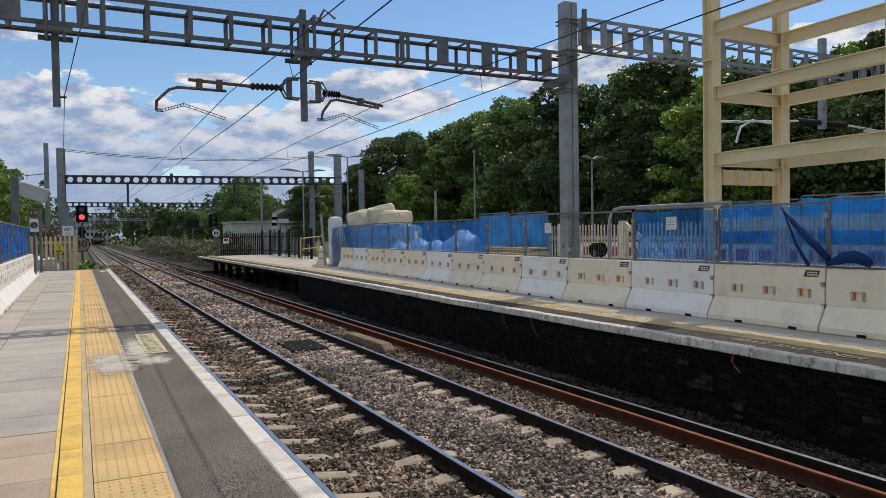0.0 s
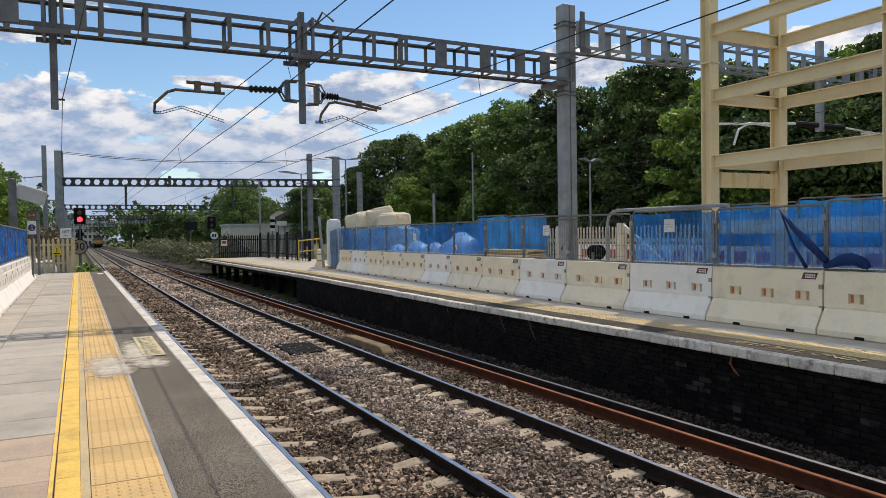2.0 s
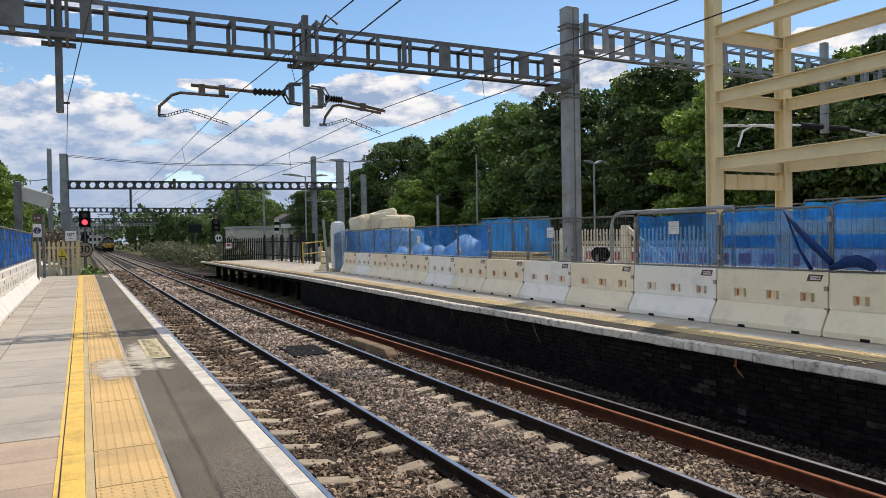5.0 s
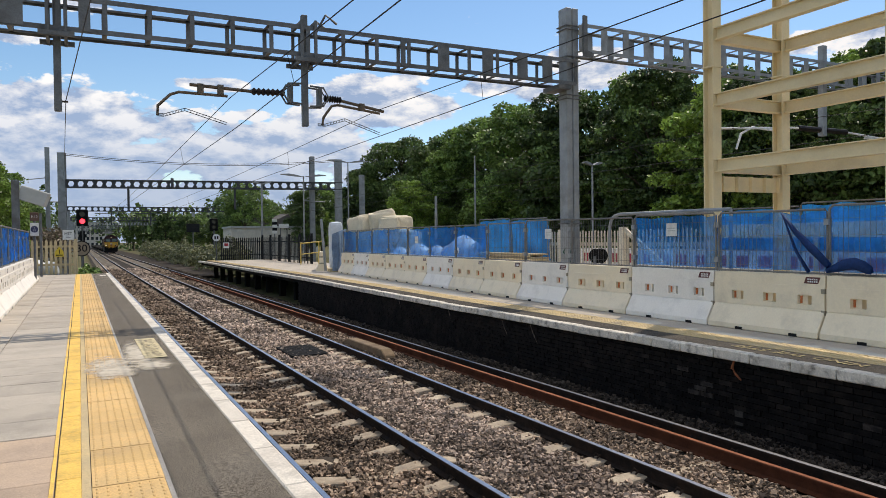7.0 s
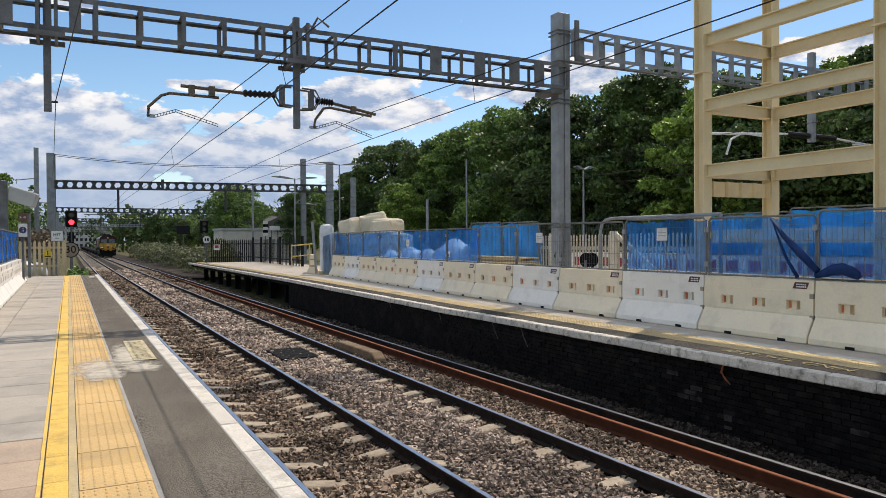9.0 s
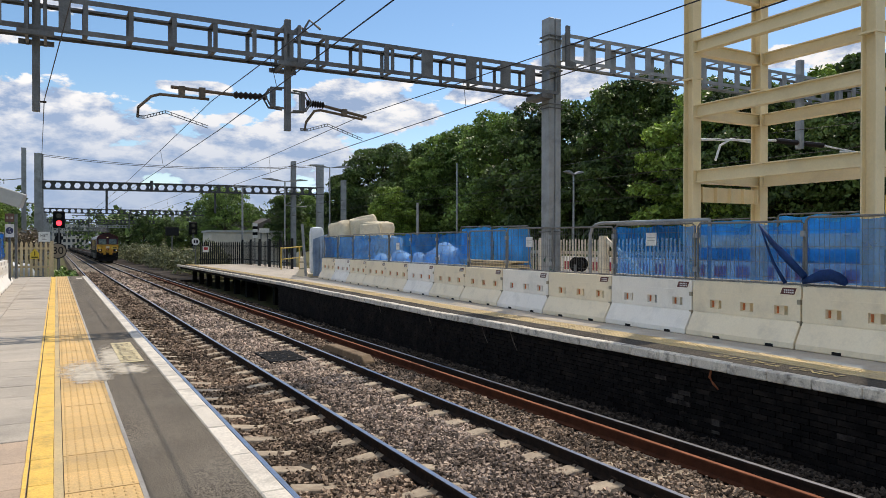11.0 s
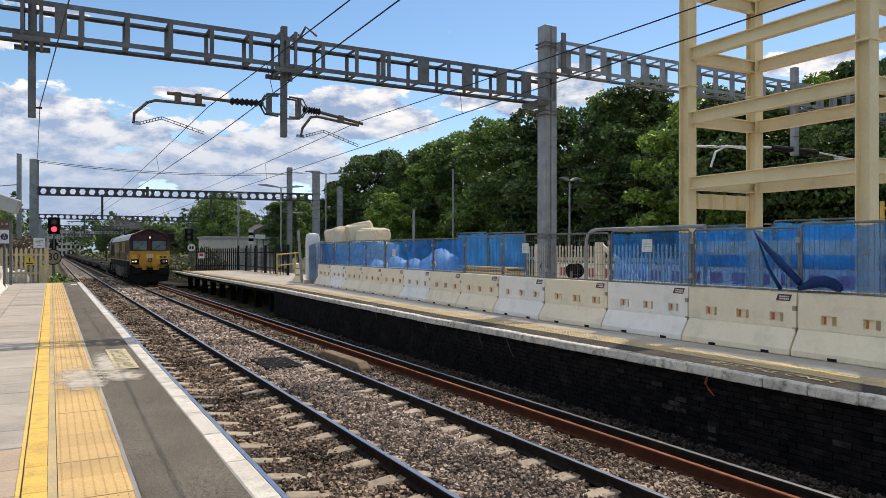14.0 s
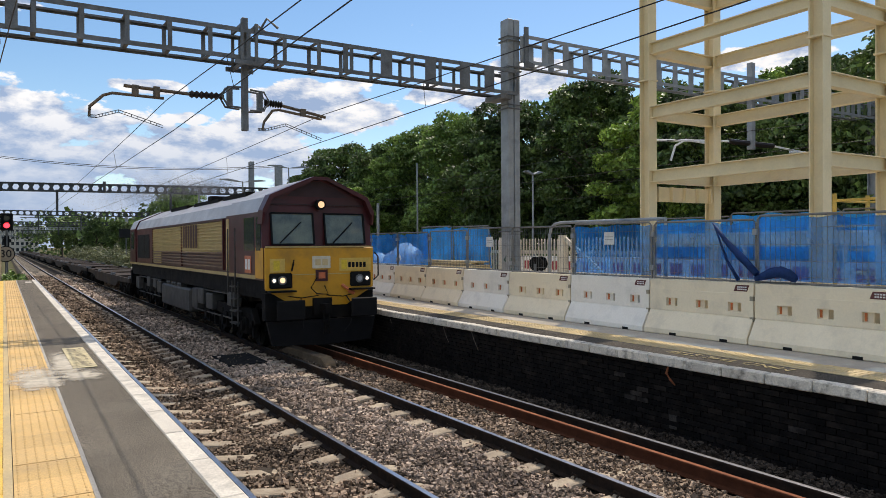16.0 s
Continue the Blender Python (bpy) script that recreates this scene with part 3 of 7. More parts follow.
def make_rail(name, x, y0, y1, label, side, top, z=RAIL - 0.159, tip=None):
    t = thing(name, pose(x, 0, z), label, "rail", "rails")
    bm = B()
    prism(bm, rail_profile(), y0, y1)
    part("rail_web", bm, side, t)
    bm = B()
    prism(bm, [(-0.030, 0.1595), (-0.024, 0.1625), (0.024, 0.1625), (0.030, 0.1595)], y0, y1)
    part("rail_head", bm, top, t)
    return t


def make_track():
    for c in (T1, T2):
        for s in (-1, 1):
            make_rail("running_rail", c + s * 0.7525, -6, 420, "steel running rail with a bright worn head", M["railside"], M["railtop"])
    make_rail("spare_rail", 6.58, -6, 62, "rusty orange spare rail lying on the sleepers", M["rustside"], M["rust"], z=RAIL - 0.165)
    # concrete sleepers, with rail seats and clips
    bm = B()
    # the top falls from the rail seats to the middle and to the ends
    stations = [(-1.25, -0.03), (-0.95, 0.014), (-0.6, 0.014), (-0.2, -0.04), (0.2, -0.04), (0.6, 0.014), (0.95, 0.014), (1.25, -0.03)]
    rings = [[bm.verts.new((x, y, z)) for y, z in ((-0.15, -0.16), (0.15, -0.16), (0.115, top - 0.012), (0.098, top), (-0.098, top), (-0.115, top - 0.012))] for x, top in stations]
    for a, b in zip(rings, rings[1:]):
        for q in range(6):
            bm.faces.new((a[q], a[(q + 1) % 6], b[(q + 1) % 6], b[q]))
    bm.faces.new(rings[0][::-1])
    bm.faces.new(rings[-1])
    me = to_mesh("sleeper", finish(bm), M["sleeper"])
    bm = B()
    tube(bm, [(0, -0.06, 0.02), (-0.03, -0.05, 0.07), (-0.055, 0, 0.045), (-0.02, 0.05, 0.075), (0.015, 0.03, 0.03)], 0.011, 5)
    clip = to_mesh("rail_clip", finish(bm), M["railside"])
    for c, step, first in ((T1, STEP1, 0.18), (T2, 0.65, 0.125)):
        t = thing("sleepers", pose(c, 0, -1.058), "weathered concrete sleepers bedded in the ballast", "sleepers", "sleepers of the two tracks")
        for i in range(-8, 122):
            y = first + step * i
            p = piece("sleeper", me, t, pose(rnd.uniform(-0.015, 0.015), y, rnd.uniform(-0.012, 0.006), 0, 0, rnd.uniform(-0.4, 0.4)))
            if y < 24:
                for q in (-1, 1):
                    for d in (-1, 1):
                        piece("rail_clip", clip, p, pose(q * 0.7525 + d * 0.105, 0, 0, 0, 0, 0 if d > 0 else 180))
        bm = B()
        for i in range(122, 380):
            y = first + step * i
            box(bm, -1.25, 1.25, y - 0.11, y + 0.11, -0.1, 0.004)
        ob = part("sleeper_run", bm, M["sleeper"], t)
        tagged(ob, kind="stuff")
    # a walking mat and a concrete ramp block between the tracks
    t = thing("rubber_mat", pose(4.55, 16.3, -1.05), "dark ribbed rubber mat lying on the ballast", "mat")
    bm = B()
    box(bm, -0.42, 0.42, -0.8, 0.8, -0.02, 0.02)
    part("mat_base", bm, M["rubber"], t)
    bm = B()
    for i in range(14):
        box(bm, -0.42, 0.42, -0.74 + i * 0.11, -0.66 + i * 0.11, 0.02, 0.045)
    part("ribs", bm, M["rubber"], t)
    bm = B()
    prism(bm, [(-1.45, -0.08), (1.45, -0.08), (1.4, -0.02), (1.0, 0.09), (-1.2, 0.11), (-1.42, 0.0)], -0.13, 0.13, "x")
    solid("concrete_ramp", bm, M["block"], "sandy concrete cable ramp block lying beside the rail", "concrete block", at=pose(6.02, 15.95, -1.0), bevel=0.02)


# ---- the near platform ----
def make_near_platform():
    bm = B()
    box(bm, -6.0, 1.20, -5, 39.5, -1.3, -0.014)
    solid("platform_near", bm, M["bed"], "solid platform body under the paving", "platform", kind="structure")
    fl = thing("pavement_near", ORIGIN, "platform paving of grey and buff slabs with a yellow line", "pavement", kind="structure")
    # paving slabs: grey ones, and buff ones at the near end
    me = []
    for k, d in ((M["slab"], 0.314), (M["slab_pink"], 0.314)):
        bm = B()
        box(bm, -0.427, 0.427, -d, d, -0.05, 0)
        me.append(to_mesh("slab", finish(bm, 0.005), k))
    rows = [(6.2275 - 0.635 * k, 1) for k in range(18)] + [(6.8625 + 0.635 * k, 0) for k in range(51)]
    for y, kind in rows:
        for col in range(3):
            x = -0.169 - 0.429 - 0.864 * col
            piece("paving_slab", me[kind], fl, pose(x, y, rnd.uniform(-0.003, 0.003), rnd.uniform(-0.12, 0.12), rnd.uniform(-0.12, 0.12), 0))
    bm = B()
    box(bm, -6, -2.9, -5, 39.4, -0.06, -0.01)
    part("plain_paving", bm, M["slab"], fl)
    # yellow line
    bm = B()
    box(bm, -0.0725, 0.0725, -0.314, 0.314, -0.05, 0.002)
    line = to_mesh("line_slab", finish(bm, 0.004), M["line"])
    for i in range(-9, 60):
        piece("yellow_line_slab", line, fl, pose(-0.0905 + rnd.uniform(-0.002, 0.002), 1.1475 + 0.635 * i, rnd.uniform(-0.002, 0.002)))
    # the paint runs over onto the slabs
    bm = B()
    prev = None
    for i in range(-27, 200):
        y = 0.4 + 0.195 * i
        cur = [bm.verts.new((-0.196 + 0.006 * noise.noise((y * 2.3, 0, 5)), y, 0.0042)), bm.verts.new((-0.172, y, 0.0042))]
        if prev:
            bm.faces.new((prev[0], prev[1], cur[1], cur[0]))
        prev = cur
    part("paint_edge", bm, M["line"], fl)
    bm = B()
    box(bm, -0.015, 0.040, -5, 39.4, -0.05, -0.004)
    part("edging_strip", bm, M["tactile_far"], fl)
    bm = B()
    box(bm, 0.476, 0.505, -5, 39.4, -0.05, -0.005)
    part("joint_strip", bm, M["concrete"], fl)
    # blister paving, 450 mm square
    bm = B()
    box(bm, -0.214, 0.214, -0.223, 0.223, -0.05, 0.0)
    for i in range(7):
        for j in range(6):
            x, yy = -0.186 + 0.062 * i, -0.18 + 0.072 * j
            r = 0.012
            lo = [bm.verts.new((x + r * math.cos(q * 1.0472), yy + r * 2.0 * math.sin(q * 1.0472), 0.0)) for q in range(6)]
            hi = [bm.verts.new((x + 0.6 * r * math.cos(q * 1.0472), yy + 1.3 * r * math.sin(q * 1.0472), 0.006)) for q in range(6)]
            for q in range(6):
                bm.faces.new((lo[q], lo[(q + 1) % 6], hi[(q + 1) % 6], hi[q]))
            bm.faces.new(hi)
    tac = to_mesh("tactile_slab", finish(bm), M["tactile"])
    for i in range(-13, 85):
        yy = 1.2 + 0.45 * i
        piece("tactile_slab", tac, fl, pose(0.259, yy, rnd.uniform(-0.002, 0.002), 0, 0, rnd.uniform(-0.3, 0.3)))
    # asphalt margin and white coping
    ys = np.linspace(-5, 39.45, 160)
    V = [(x, y, -0.006 + 0.005 * noise.noise((x * 3, y * 1.1, 1))) for y in ys for x in np.linspace(0.506, 1.12, 8)]
    F = np.array([(j * 8 + i, j * 8 + i + 1, (j + 1) * 8 + i + 1, (j + 1) * 8 + i) for j in range(159) for i in range(7)])
    ob = new("asphalt_margin", np_mesh("asphalt_margin", np.array(V), F, M["tarmac"]))
    ob.parent = fl
    bm = B()
    box(bm, -0.0835, 0.0835, -0.446, 0.446, -0.14, 0.0)
    cop = to_mesh("coping_stone", finish(bm, 0.012), M["coping"])
    for i in range(-6, 43):
        piece("coping_stone", cop, fl, pose(1.2045, 1.33 + 0.9 * i, rnd.uniform(-0.004, 0.003), 0, 0, rnd.uniform(-0.15, 0.15)))
    # limed patch by the tactile strip
    for cx, cy, rx, ry, z in ((0.68, 10.7, 0.28, 1.9, 0.0012), (0.80, 9.7, 0.36, 0.55, 0.0024), (0.30, 9.8, 0.40, 1.25, 0.0075), (0.36, 9.4, 0.34, 0.8, 0.0085)):
        bm = B()
        vs = [bm.verts.new((cx + rx * math.cos(q * math.pi / 16), cy + ry * math.sin(q * math.pi / 16), z)) for q in range(32)]
        bm.faces.new(vs)
        part("lime_spill", bm, M["spill"], fl)
    # painted warning panel on the asphalt: the letters are worn past reading
    bm = B()
    box(bm, 0.745, 1.03, 10.25, 12.35, 0.002, 0.006)
    part("warning_panel", bm, M["line_pale"], fl, "worn cream panel painted on the asphalt")
    bm = B()
    yy = 10.36
    r2 = random.Random(8)
    while yy < 12.2:
        w = r2.uniform(0.06, 0.11)
        box(bm, 0.785 + r2.uniform(0, 0.03), 0.99 - r2.uniform(0, 0.03), yy, yy + w * 0.45, 0.006, 0.008)
        if r2.random() < 0.6:
            x = r2.choice((0.79, 0.87, 0.95))
            box(bm, x, x + 0.035, yy, yy + w * 1.3, 0.0061, 0.0079)
        yy += w * 1.55
    part("worn_lettering", bm, M["letter_worn"], fl)
    bm = B()
    box(bm, 0.80, 1.04, 36.2, 37.2, 0.001, 0.007)
    part("painted_patch", bm, M["coping"], fl)


M["brick_pale"] = mat("limed_brick", (0.06, 0.05, 0.043), (0.018, 0.015, 0.014), 9, 0.9, bump=0.4, spec=0.12)
M["brick_limed"] = mat("lime_streak", (0.16, 0.135, 0.11), (0.06, 0.05, 0.042), 12, 0.9, bump=0.4, spec=0.12)
M["concrete_dark"] = mat("dark_concrete", (0.07, 0.062, 0.055), (0.04, 0.035, 0.03), 12, 0.9, bump=0.3, spec=0.12)
M["word_worn"] = mat("worn_yellow_words", (0.42, 0.34, 0.15), (0.22, 0.18, 0.10), 9, 0.85, bump=0.2, dirt=(0.06, 0.055, 0.048), dirt_scale=9, dirt_amt=0.95)
M["letter_worn"] = mat("worn_letters", (0.30, 0.25, 0.16), (0.20, 0.17, 0.12), 9, 0.85, bump=0.2, dirt=(0.45, 0.38, 0.24), dirt_scale=8, dirt_amt=0.8)
M["line_pale"] = mat("cream_marking", (0.62, 0.52, 0.30), (0.5, 0.43, 0.27), 4, 0.8, bump=0.2, dirt=(0.14, 0.13, 0.11), dirt_scale=5, dirt_amt=0.8)


# ---- the opposite platform ----
def make_far_platform():
    bm = B()
    ys = [-6, 0, 8, 15, 18.5, 22, 26, 30]
    for a, b in zip(ys, ys[1:]):
        v = [bm.verts.new(p) for p in ((edge_x(a) + 0.12, a, -1.3), (14.2, a, -1.3), (14.2, b, -1.3), (edge_x(b) + 0.12, b, -1.3),
                                       (edge_x(a) + 0.12, a, -0.05), (14.2, a, -0.05), (14.2, b, -0.05), (edge_x(b) + 0.12, b, -0.05))]
        for f in ((4, 5, 6, 7), (3, 0, 4, 7), (0, 1, 5, 4), (2, 3, 7, 6), (1, 2, 6, 5)):
            bm.faces.new([v[i] for i in f])
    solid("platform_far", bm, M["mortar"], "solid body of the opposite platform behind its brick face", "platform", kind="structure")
    # the end of the platform stands on piers
    bm = B()
    for a, b in ((30, 40), (40, 50), (50, 58)):
        v = [bm.verts.new(p) for p in ((edge_x(a) + 0.1, a, -0.28), (14.2, a, -0.28), (14.2, b, -0.28), (edge_x(b) + 0.1, b, -0.28),
                                       (edge_x(a) + 0.1, a, -0.05), (14.2, a, -0.05), (14.2, b, -0.05), (edge_x(b) + 0.1, b, -0.05))]
        for f in ((4, 5, 6, 7), (3, 0, 4, 7), (0, 1, 5, 4), (2, 3, 7, 6), (1, 2, 6, 5), (3, 2, 1, 0)):
            bm.faces.new([v[i] for i in f])
    # piers take the near-black mortar colour to give the shaded void below
    for i in range(10):
        y = 31 + i * 2.9
        box(bm, 9.2, 9.5, y, y + 0.35, -1.4, -0.28)
        box(bm, 11.6, 11.9, y, y + 0.35, -1.4, -0.28)
    solid("platform_extension", bm, M["mortar"], "concrete platform extension on piers, darkened for the void beneath", "platform", kind="structure")
    fl = thing("pavement_far", ORIGIN, "opposite platform surface with white edge and tactile strip", "pavement", kind="structure")
    rows = [y for y in np.arange(-6, 58.1, 1.0)]

    def strip(name, d0, d1, z, material, wob=0.0):
        bm = B()
        prev = None
        for y in rows:
            e = edge_x(y)
            cur = [bm.verts.new((e + d0, y, z + wob * noise.noise((e, y, 0)))), bm.verts.new((e + d1, y, z + wob * noise.noise((e + 3, y, 0))))]
            if prev:
                bm.faces.new((prev[0], prev[1], cur[1], cur[0]))
            prev = cur
        return part(name, bm, material, fl)
    strip("asphalt_margin", 0.13, 0.62, -0.006, M["tarmac_far"], 0.004)
    strip("rear_paving", 1.16, 6.4, -0.004, M["slab"], 0.004)
    bm = B()
    box(bm, -0.262, 0.262, -0.223, 0.223, -0.05, 0.0)
    for i in range(7):
        for j in range(5):
            x, y = -0.2 + 0.066 * i, -0.17 + 0.085 * j
            box(bm, x - 0.012, x + 0.012, y - 0.02, y + 0.02, -0.001, 0.005)
    tac = to_mesh("tactile_slab", finish(bm), M["tactile_far"])
    for i in range(130):
        y = 0.5 + 0.45 * i
        piece("tactile_slab", tac, fl, pose(edge_x(y) + 0.89, y, rnd.uniform(-0.003, 0.003)))
    # coping blocks: white painted, with a deep front face
    bm = B()
    box(bm, -0.03, 0.13, -0.296, 0.296, -0.13, 0.0)
    cop = to_mesh("coping_stone", finish(bm, 0.014), M["coping_worn"])
    for i in range(100):
        y = -1.0 + 0.6 * i
        piece("coping_stone", cop, fl, pose(edge_x(y), y, rnd.uniform(-0.007, 0.004), 0, rnd.uniform(-0.6, 0.6), rnd.uniform(-0.4, 0.4)))
    # MIND THE STEP, read from the platform
    for k, (word, y) in enumerate((("MIND", 5.2), ("THE", 5.98), ("STEP", 6.56))):
        cu = bpy.data.curves.new("lettering", "FONT")
        cu.body, cu.size, cu.extrude = word, 0.27, 0.001
        tmp = new("tmp_text", cu)
        me = bpy.data.meshes.new_from_object(tmp)
        bpy.data.objects.remove(tmp)
        me.materials.append(M["word_worn"])
        piece("painted_word", me, fl, Matrix.Translation((edge_x(y) + 0.50, y, 0.004)) @ Matrix(((0, -1, 0, 0), (1, 0, 0, 0), (0, 0, 1, 0), (0, 0, 0, 1))))
    # brick face
    wall = thing("platform_wall", ORIGIN, "black brick face of the opposite platform", "wall", kind="structure")
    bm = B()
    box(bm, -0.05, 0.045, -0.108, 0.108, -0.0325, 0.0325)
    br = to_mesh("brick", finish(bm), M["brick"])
    pale = br.copy()
    pale.materials[0] = M["brick_pale"]
    rest = []
    k = 0
    for c in range(13):
        z = -0.165 - 0.075 * c
        for i in range(150):
            y = 2.0 + 0.225 * i + (0.1125 if c % 2 else 0)
            if y > 30:
                continue
            e = edge_x(y) + 0.1
            push = rnd.uniform(-0.012, 0.012)
            if 3.2 < y < 8.8 and c < 12 and k < 300:
                piece("brick", pale if rnd.random() < (0.75 if 7.2 < y < 7.62 and -0.72 < z < -0.46 else 0.015) else br, wall, pose(e + push, y, z))
                k += 1
            else:
                rest.append((e + push, y, z))
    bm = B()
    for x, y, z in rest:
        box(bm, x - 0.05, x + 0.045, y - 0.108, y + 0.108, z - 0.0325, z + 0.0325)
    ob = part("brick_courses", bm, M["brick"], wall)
    tagged(ob, kind="stuff")
    # a plate, a rusty bracket and lime streaks on the wall
    bm = B()
    box(bm, 7.80, 7.82, 6.67, 6.80, -0.99, -0.80)
    part("wall_plate", bm, M["concrete_dark"], wall)
    bm = B()
    tube(bm, [(7.79, 6.80, -0.14), (7.78, 6.82, -0.24), (7.78, 6.76, -0.31), (7.79, 6.68, -0.38)], [0.012, 0.02, 0.018, 0.008], 5)
    part("rusty_bracket", bm, M["rust"], wall)
    for y, d in ((12.76, 0.33), (11.7, 0.36), (15.2, 0.3), (18.4, 0.25)):
        e = edge_x(y) + 0.044
        bm = B()
        tube(bm, [(e, y, -0.13), (e, y - d * 0.3, -0.13 - d * 0.5), (e, y - d * 0.7, -0.13 - d)], [0.008, 0.013, 0.005], 4)
        part("lime_streak", bm, M["brick_limed"], wall)
    # ground behind the platform, for the site and the lines beyond
    bm = B()
    box(bm, 14.25, 22.5, -14, 30, -1.3, -0.02)
    solid("site_ground", bm, M["concrete"], "bare concrete ground of the building site", "ground", kind="structure")


# ---- overhead line ----
def lattice_boom(bm, x0, x1, y, z0, z1, depth, step, ch=0.09, post=0.085):
    """A box girder: four angle chords, upright plates on both faces and cross braces."""
    for yy in (y - depth / 2, y + depth / 2):
        for z in (z0, z1):
            bar(bm, (x0, yy, z), (x1, yy, z), 0.03, ch)
            bar(bm, (x0, yy + (0.04 if yy < y else -0.04), z + (0.03 if z == z0 else -0.03) * 0), (x1, yy + (0.04 if yy < y else -0.04), z), 0.09, 0.02)
        n = round((x1 - x0) / step)
        for i in range(n + 1):
            x = x0 + (x1 - x0) * i / n
            bar(bm, (x, yy, z0), (x, yy, z1), post, 0.02, (0, 1, 0))
    n = round((x1 - x0) / step)
    for i in range(n + 1):
        x = x0 + (x1 - x0) * i / n
        for z in (z0, z1):
            bar(bm, (x, y - depth / 2, z), (x, y + depth / 2, z), 0.08, 0.02)


def i_column(bm, x, y, z0, z1, b=0.3, h=0.3, t=0.02):
    """An H-section column with its flanges facing along the track."""
    o = [(-b / 2, -h / 2), (b / 2, -h / 2), (b / 2, -h / 2 + t), (t / 2, -h / 2 + t), (t / 2, h / 2 - t), (b / 2, h / 2 - t),
         (b / 2, h / 2), (-b / 2, h / 2), (-b / 2, h / 2 - t), (-t / 2, h / 2 - t), (-t / 2, -h / 2 + t), (-b / 2, -h / 2 + t)]
    prism(bm, [(x + p, y + q) for p, q in o], z0, z1, "z")


def make_portal():
    t = thing("overhead_line_portal", pose(0, GY, 0), "galvanised steel overhead line portal spanning the tracks", "portal")
    bm = B()
    lattice_boom(bm, -7.4, 11.56, 0, 5.52, 6.10, 0.62, 0.79)
    part("boom", bm, M["galvdark"], t, "weathered steel lattice boom")
    bm = B()
    lattice_boom(bm, 11.77, 29.4, 0, 6.40, 7.06, 0.62, 0.72, post=0.2)
    part("boom", bm, M["galv"], t, "weathered steel lattice boom")
    for x0, x1 in ((7.55, 7.85), (8.75, 9.05), (9.75, 10.05), (10.5, 10.8), (-1.35, -0.85), (0.05, 0.25), (6.6, 6.72)):
        bm = B()
        box(bm, x0, x1, -0.345, -0.33, 5.5, 6.12)
        part("splice_plate", bm, M["galvdark"], t)
    bm = B()
    # two channels back to back, with a groove between
    prism(bm, [(11.37, -0.17), (11.545, -0.17), (11.545, -0.12), (11.585, -0.12), (11.585, -0.17), (11.76, -0.17), (11.76, 0.17), (11.37, 0.17)], -1.3, 7.52, "z")
    part("mast", finish(bm, 0.012), M["galv"], t)
    for z in (7.05, 6.95, 6.25, 6.15, 5.25, 5.15, 2.0, 1.9):
        bm = B()
        tube(bm, [(11.34, -0.2, z), (11.79, -0.2, z), (11.79, 0.2, z), (11.34, 0.2, z), (11.34, -0.2, z)], 0.018, 5)
        part("clamp_rod", bm, M["galvdark"], t)
    bm = B()
    box(bm, 11.0, 11.36, -0.36, 0.36, 5.35, 5.46)
    part("seat_bracket", bm, M["galvdark"], t)
    bm = B()
    prism(bm, [(11.77, 6.25), (12.1, 6.25), (12.1, 6.35), (11.9, 6.4), (11.9, 7.3), (11.77, 7.3)], -0.38, -0.33)
    part("seat_bracket", bm, M["galvdark"], t)
    bm = B()
    i_column(bm, 29.6, 0, -1.3, 7.4, 0.35, 0.35)
    part("mast", bm, M["galv"], t)
    bm = B()
    box(bm, 21.7, 21.9, -0.1, 0.1, 4.75, 7.7)
    part("drop_tube", finish(bm, 0.01), M["galv"], t)
    for s in (-1, 1):
        bm = B()
        tube(bm, [(21.8 + s * 0.15, 0, 4.95), (21.8 + s * 1.2, 0, 4.95)], 0.09, 8)
        part("insulator", bm, M["insul"], t)
        bm = B()
        tube(bm, [(21.8 + s * 1.2, 0, 4.95), (21.8 + s * 5.0, 0, 4.72)], 0.035, 8)
        tube(bm, [(21.8 + s * 2.2, 0, 4.80), (21.8 + s * 3.3, 0, 4.85), (21.8 + s * 3.8, 0, 4.62), (21.8 + s * 4.0, 0, 4.15)], 0.035, 8)
        part("registration_tube", bm, M["sign_white"], t, "pale registration tube")
    bm = B()
    i_column(bm, -7.6, 0, -1.3, 7.0, 0.4, 0.4)
    part("mast", bm, M["galv"], t)
    # drop tubes
    for x, top in ((4.45, 6.45), (-0.32, 6.3)):
        bm = B()
        box(bm, x - 0.065, x + 0.065, -0.065, 0.065, 4.03, top)
        part("drop_tube", finish(bm, 0.01), M["galvdark"], t)
        bm = B()
        for s in (-1, 1):
            for q in (-0.37, 0.37):
                box(bm, x + s * 0.15 - 0.03, x + s * 0.15 + 0.03, q - 0.03, q + 0.03, 5.35, 6.25)
            for z in (5.40, 6.2):
                box(bm, x + s * 0.15 - 0.025, x + s * 0.15 + 0.025, -0.34, 0.34, z - 0.035, z + 0.035)
            box(bm, x - 0.3, x + 0.3, s * 0.38 - 0.03, s * 0.38 + 0.03, 5.36, 5.45)
        part("clamp_frame", bm, M["galvdark"], t)
    bm = B()
    for s in (-1, 1):
        tube(bm, [(4.7, s * 0.1, 6.1), (4.85, s * 0.3, 6.42), (5.1, s * 0.3, 6.25)], 0.03, 5)
    part("earth_clamp", bm, M["galvdark"], t)
    # registration arms on both sides of the middle drop tube
    for s, x, zz in ((-1, 4.36, 4.72), (1, 4.54, 4.68)):
        bm = B()
        for yy in (-0.1, 0.1):
            tube(bm, [(x, yy, zz + 0.22), (x + s * 0.3, yy, zz + 0.2), (x + s * 0.42, yy, zz), (x + s * 0.3, yy, zz - 0.2), (x, yy, zz - 0.22)], 0.022, 6)
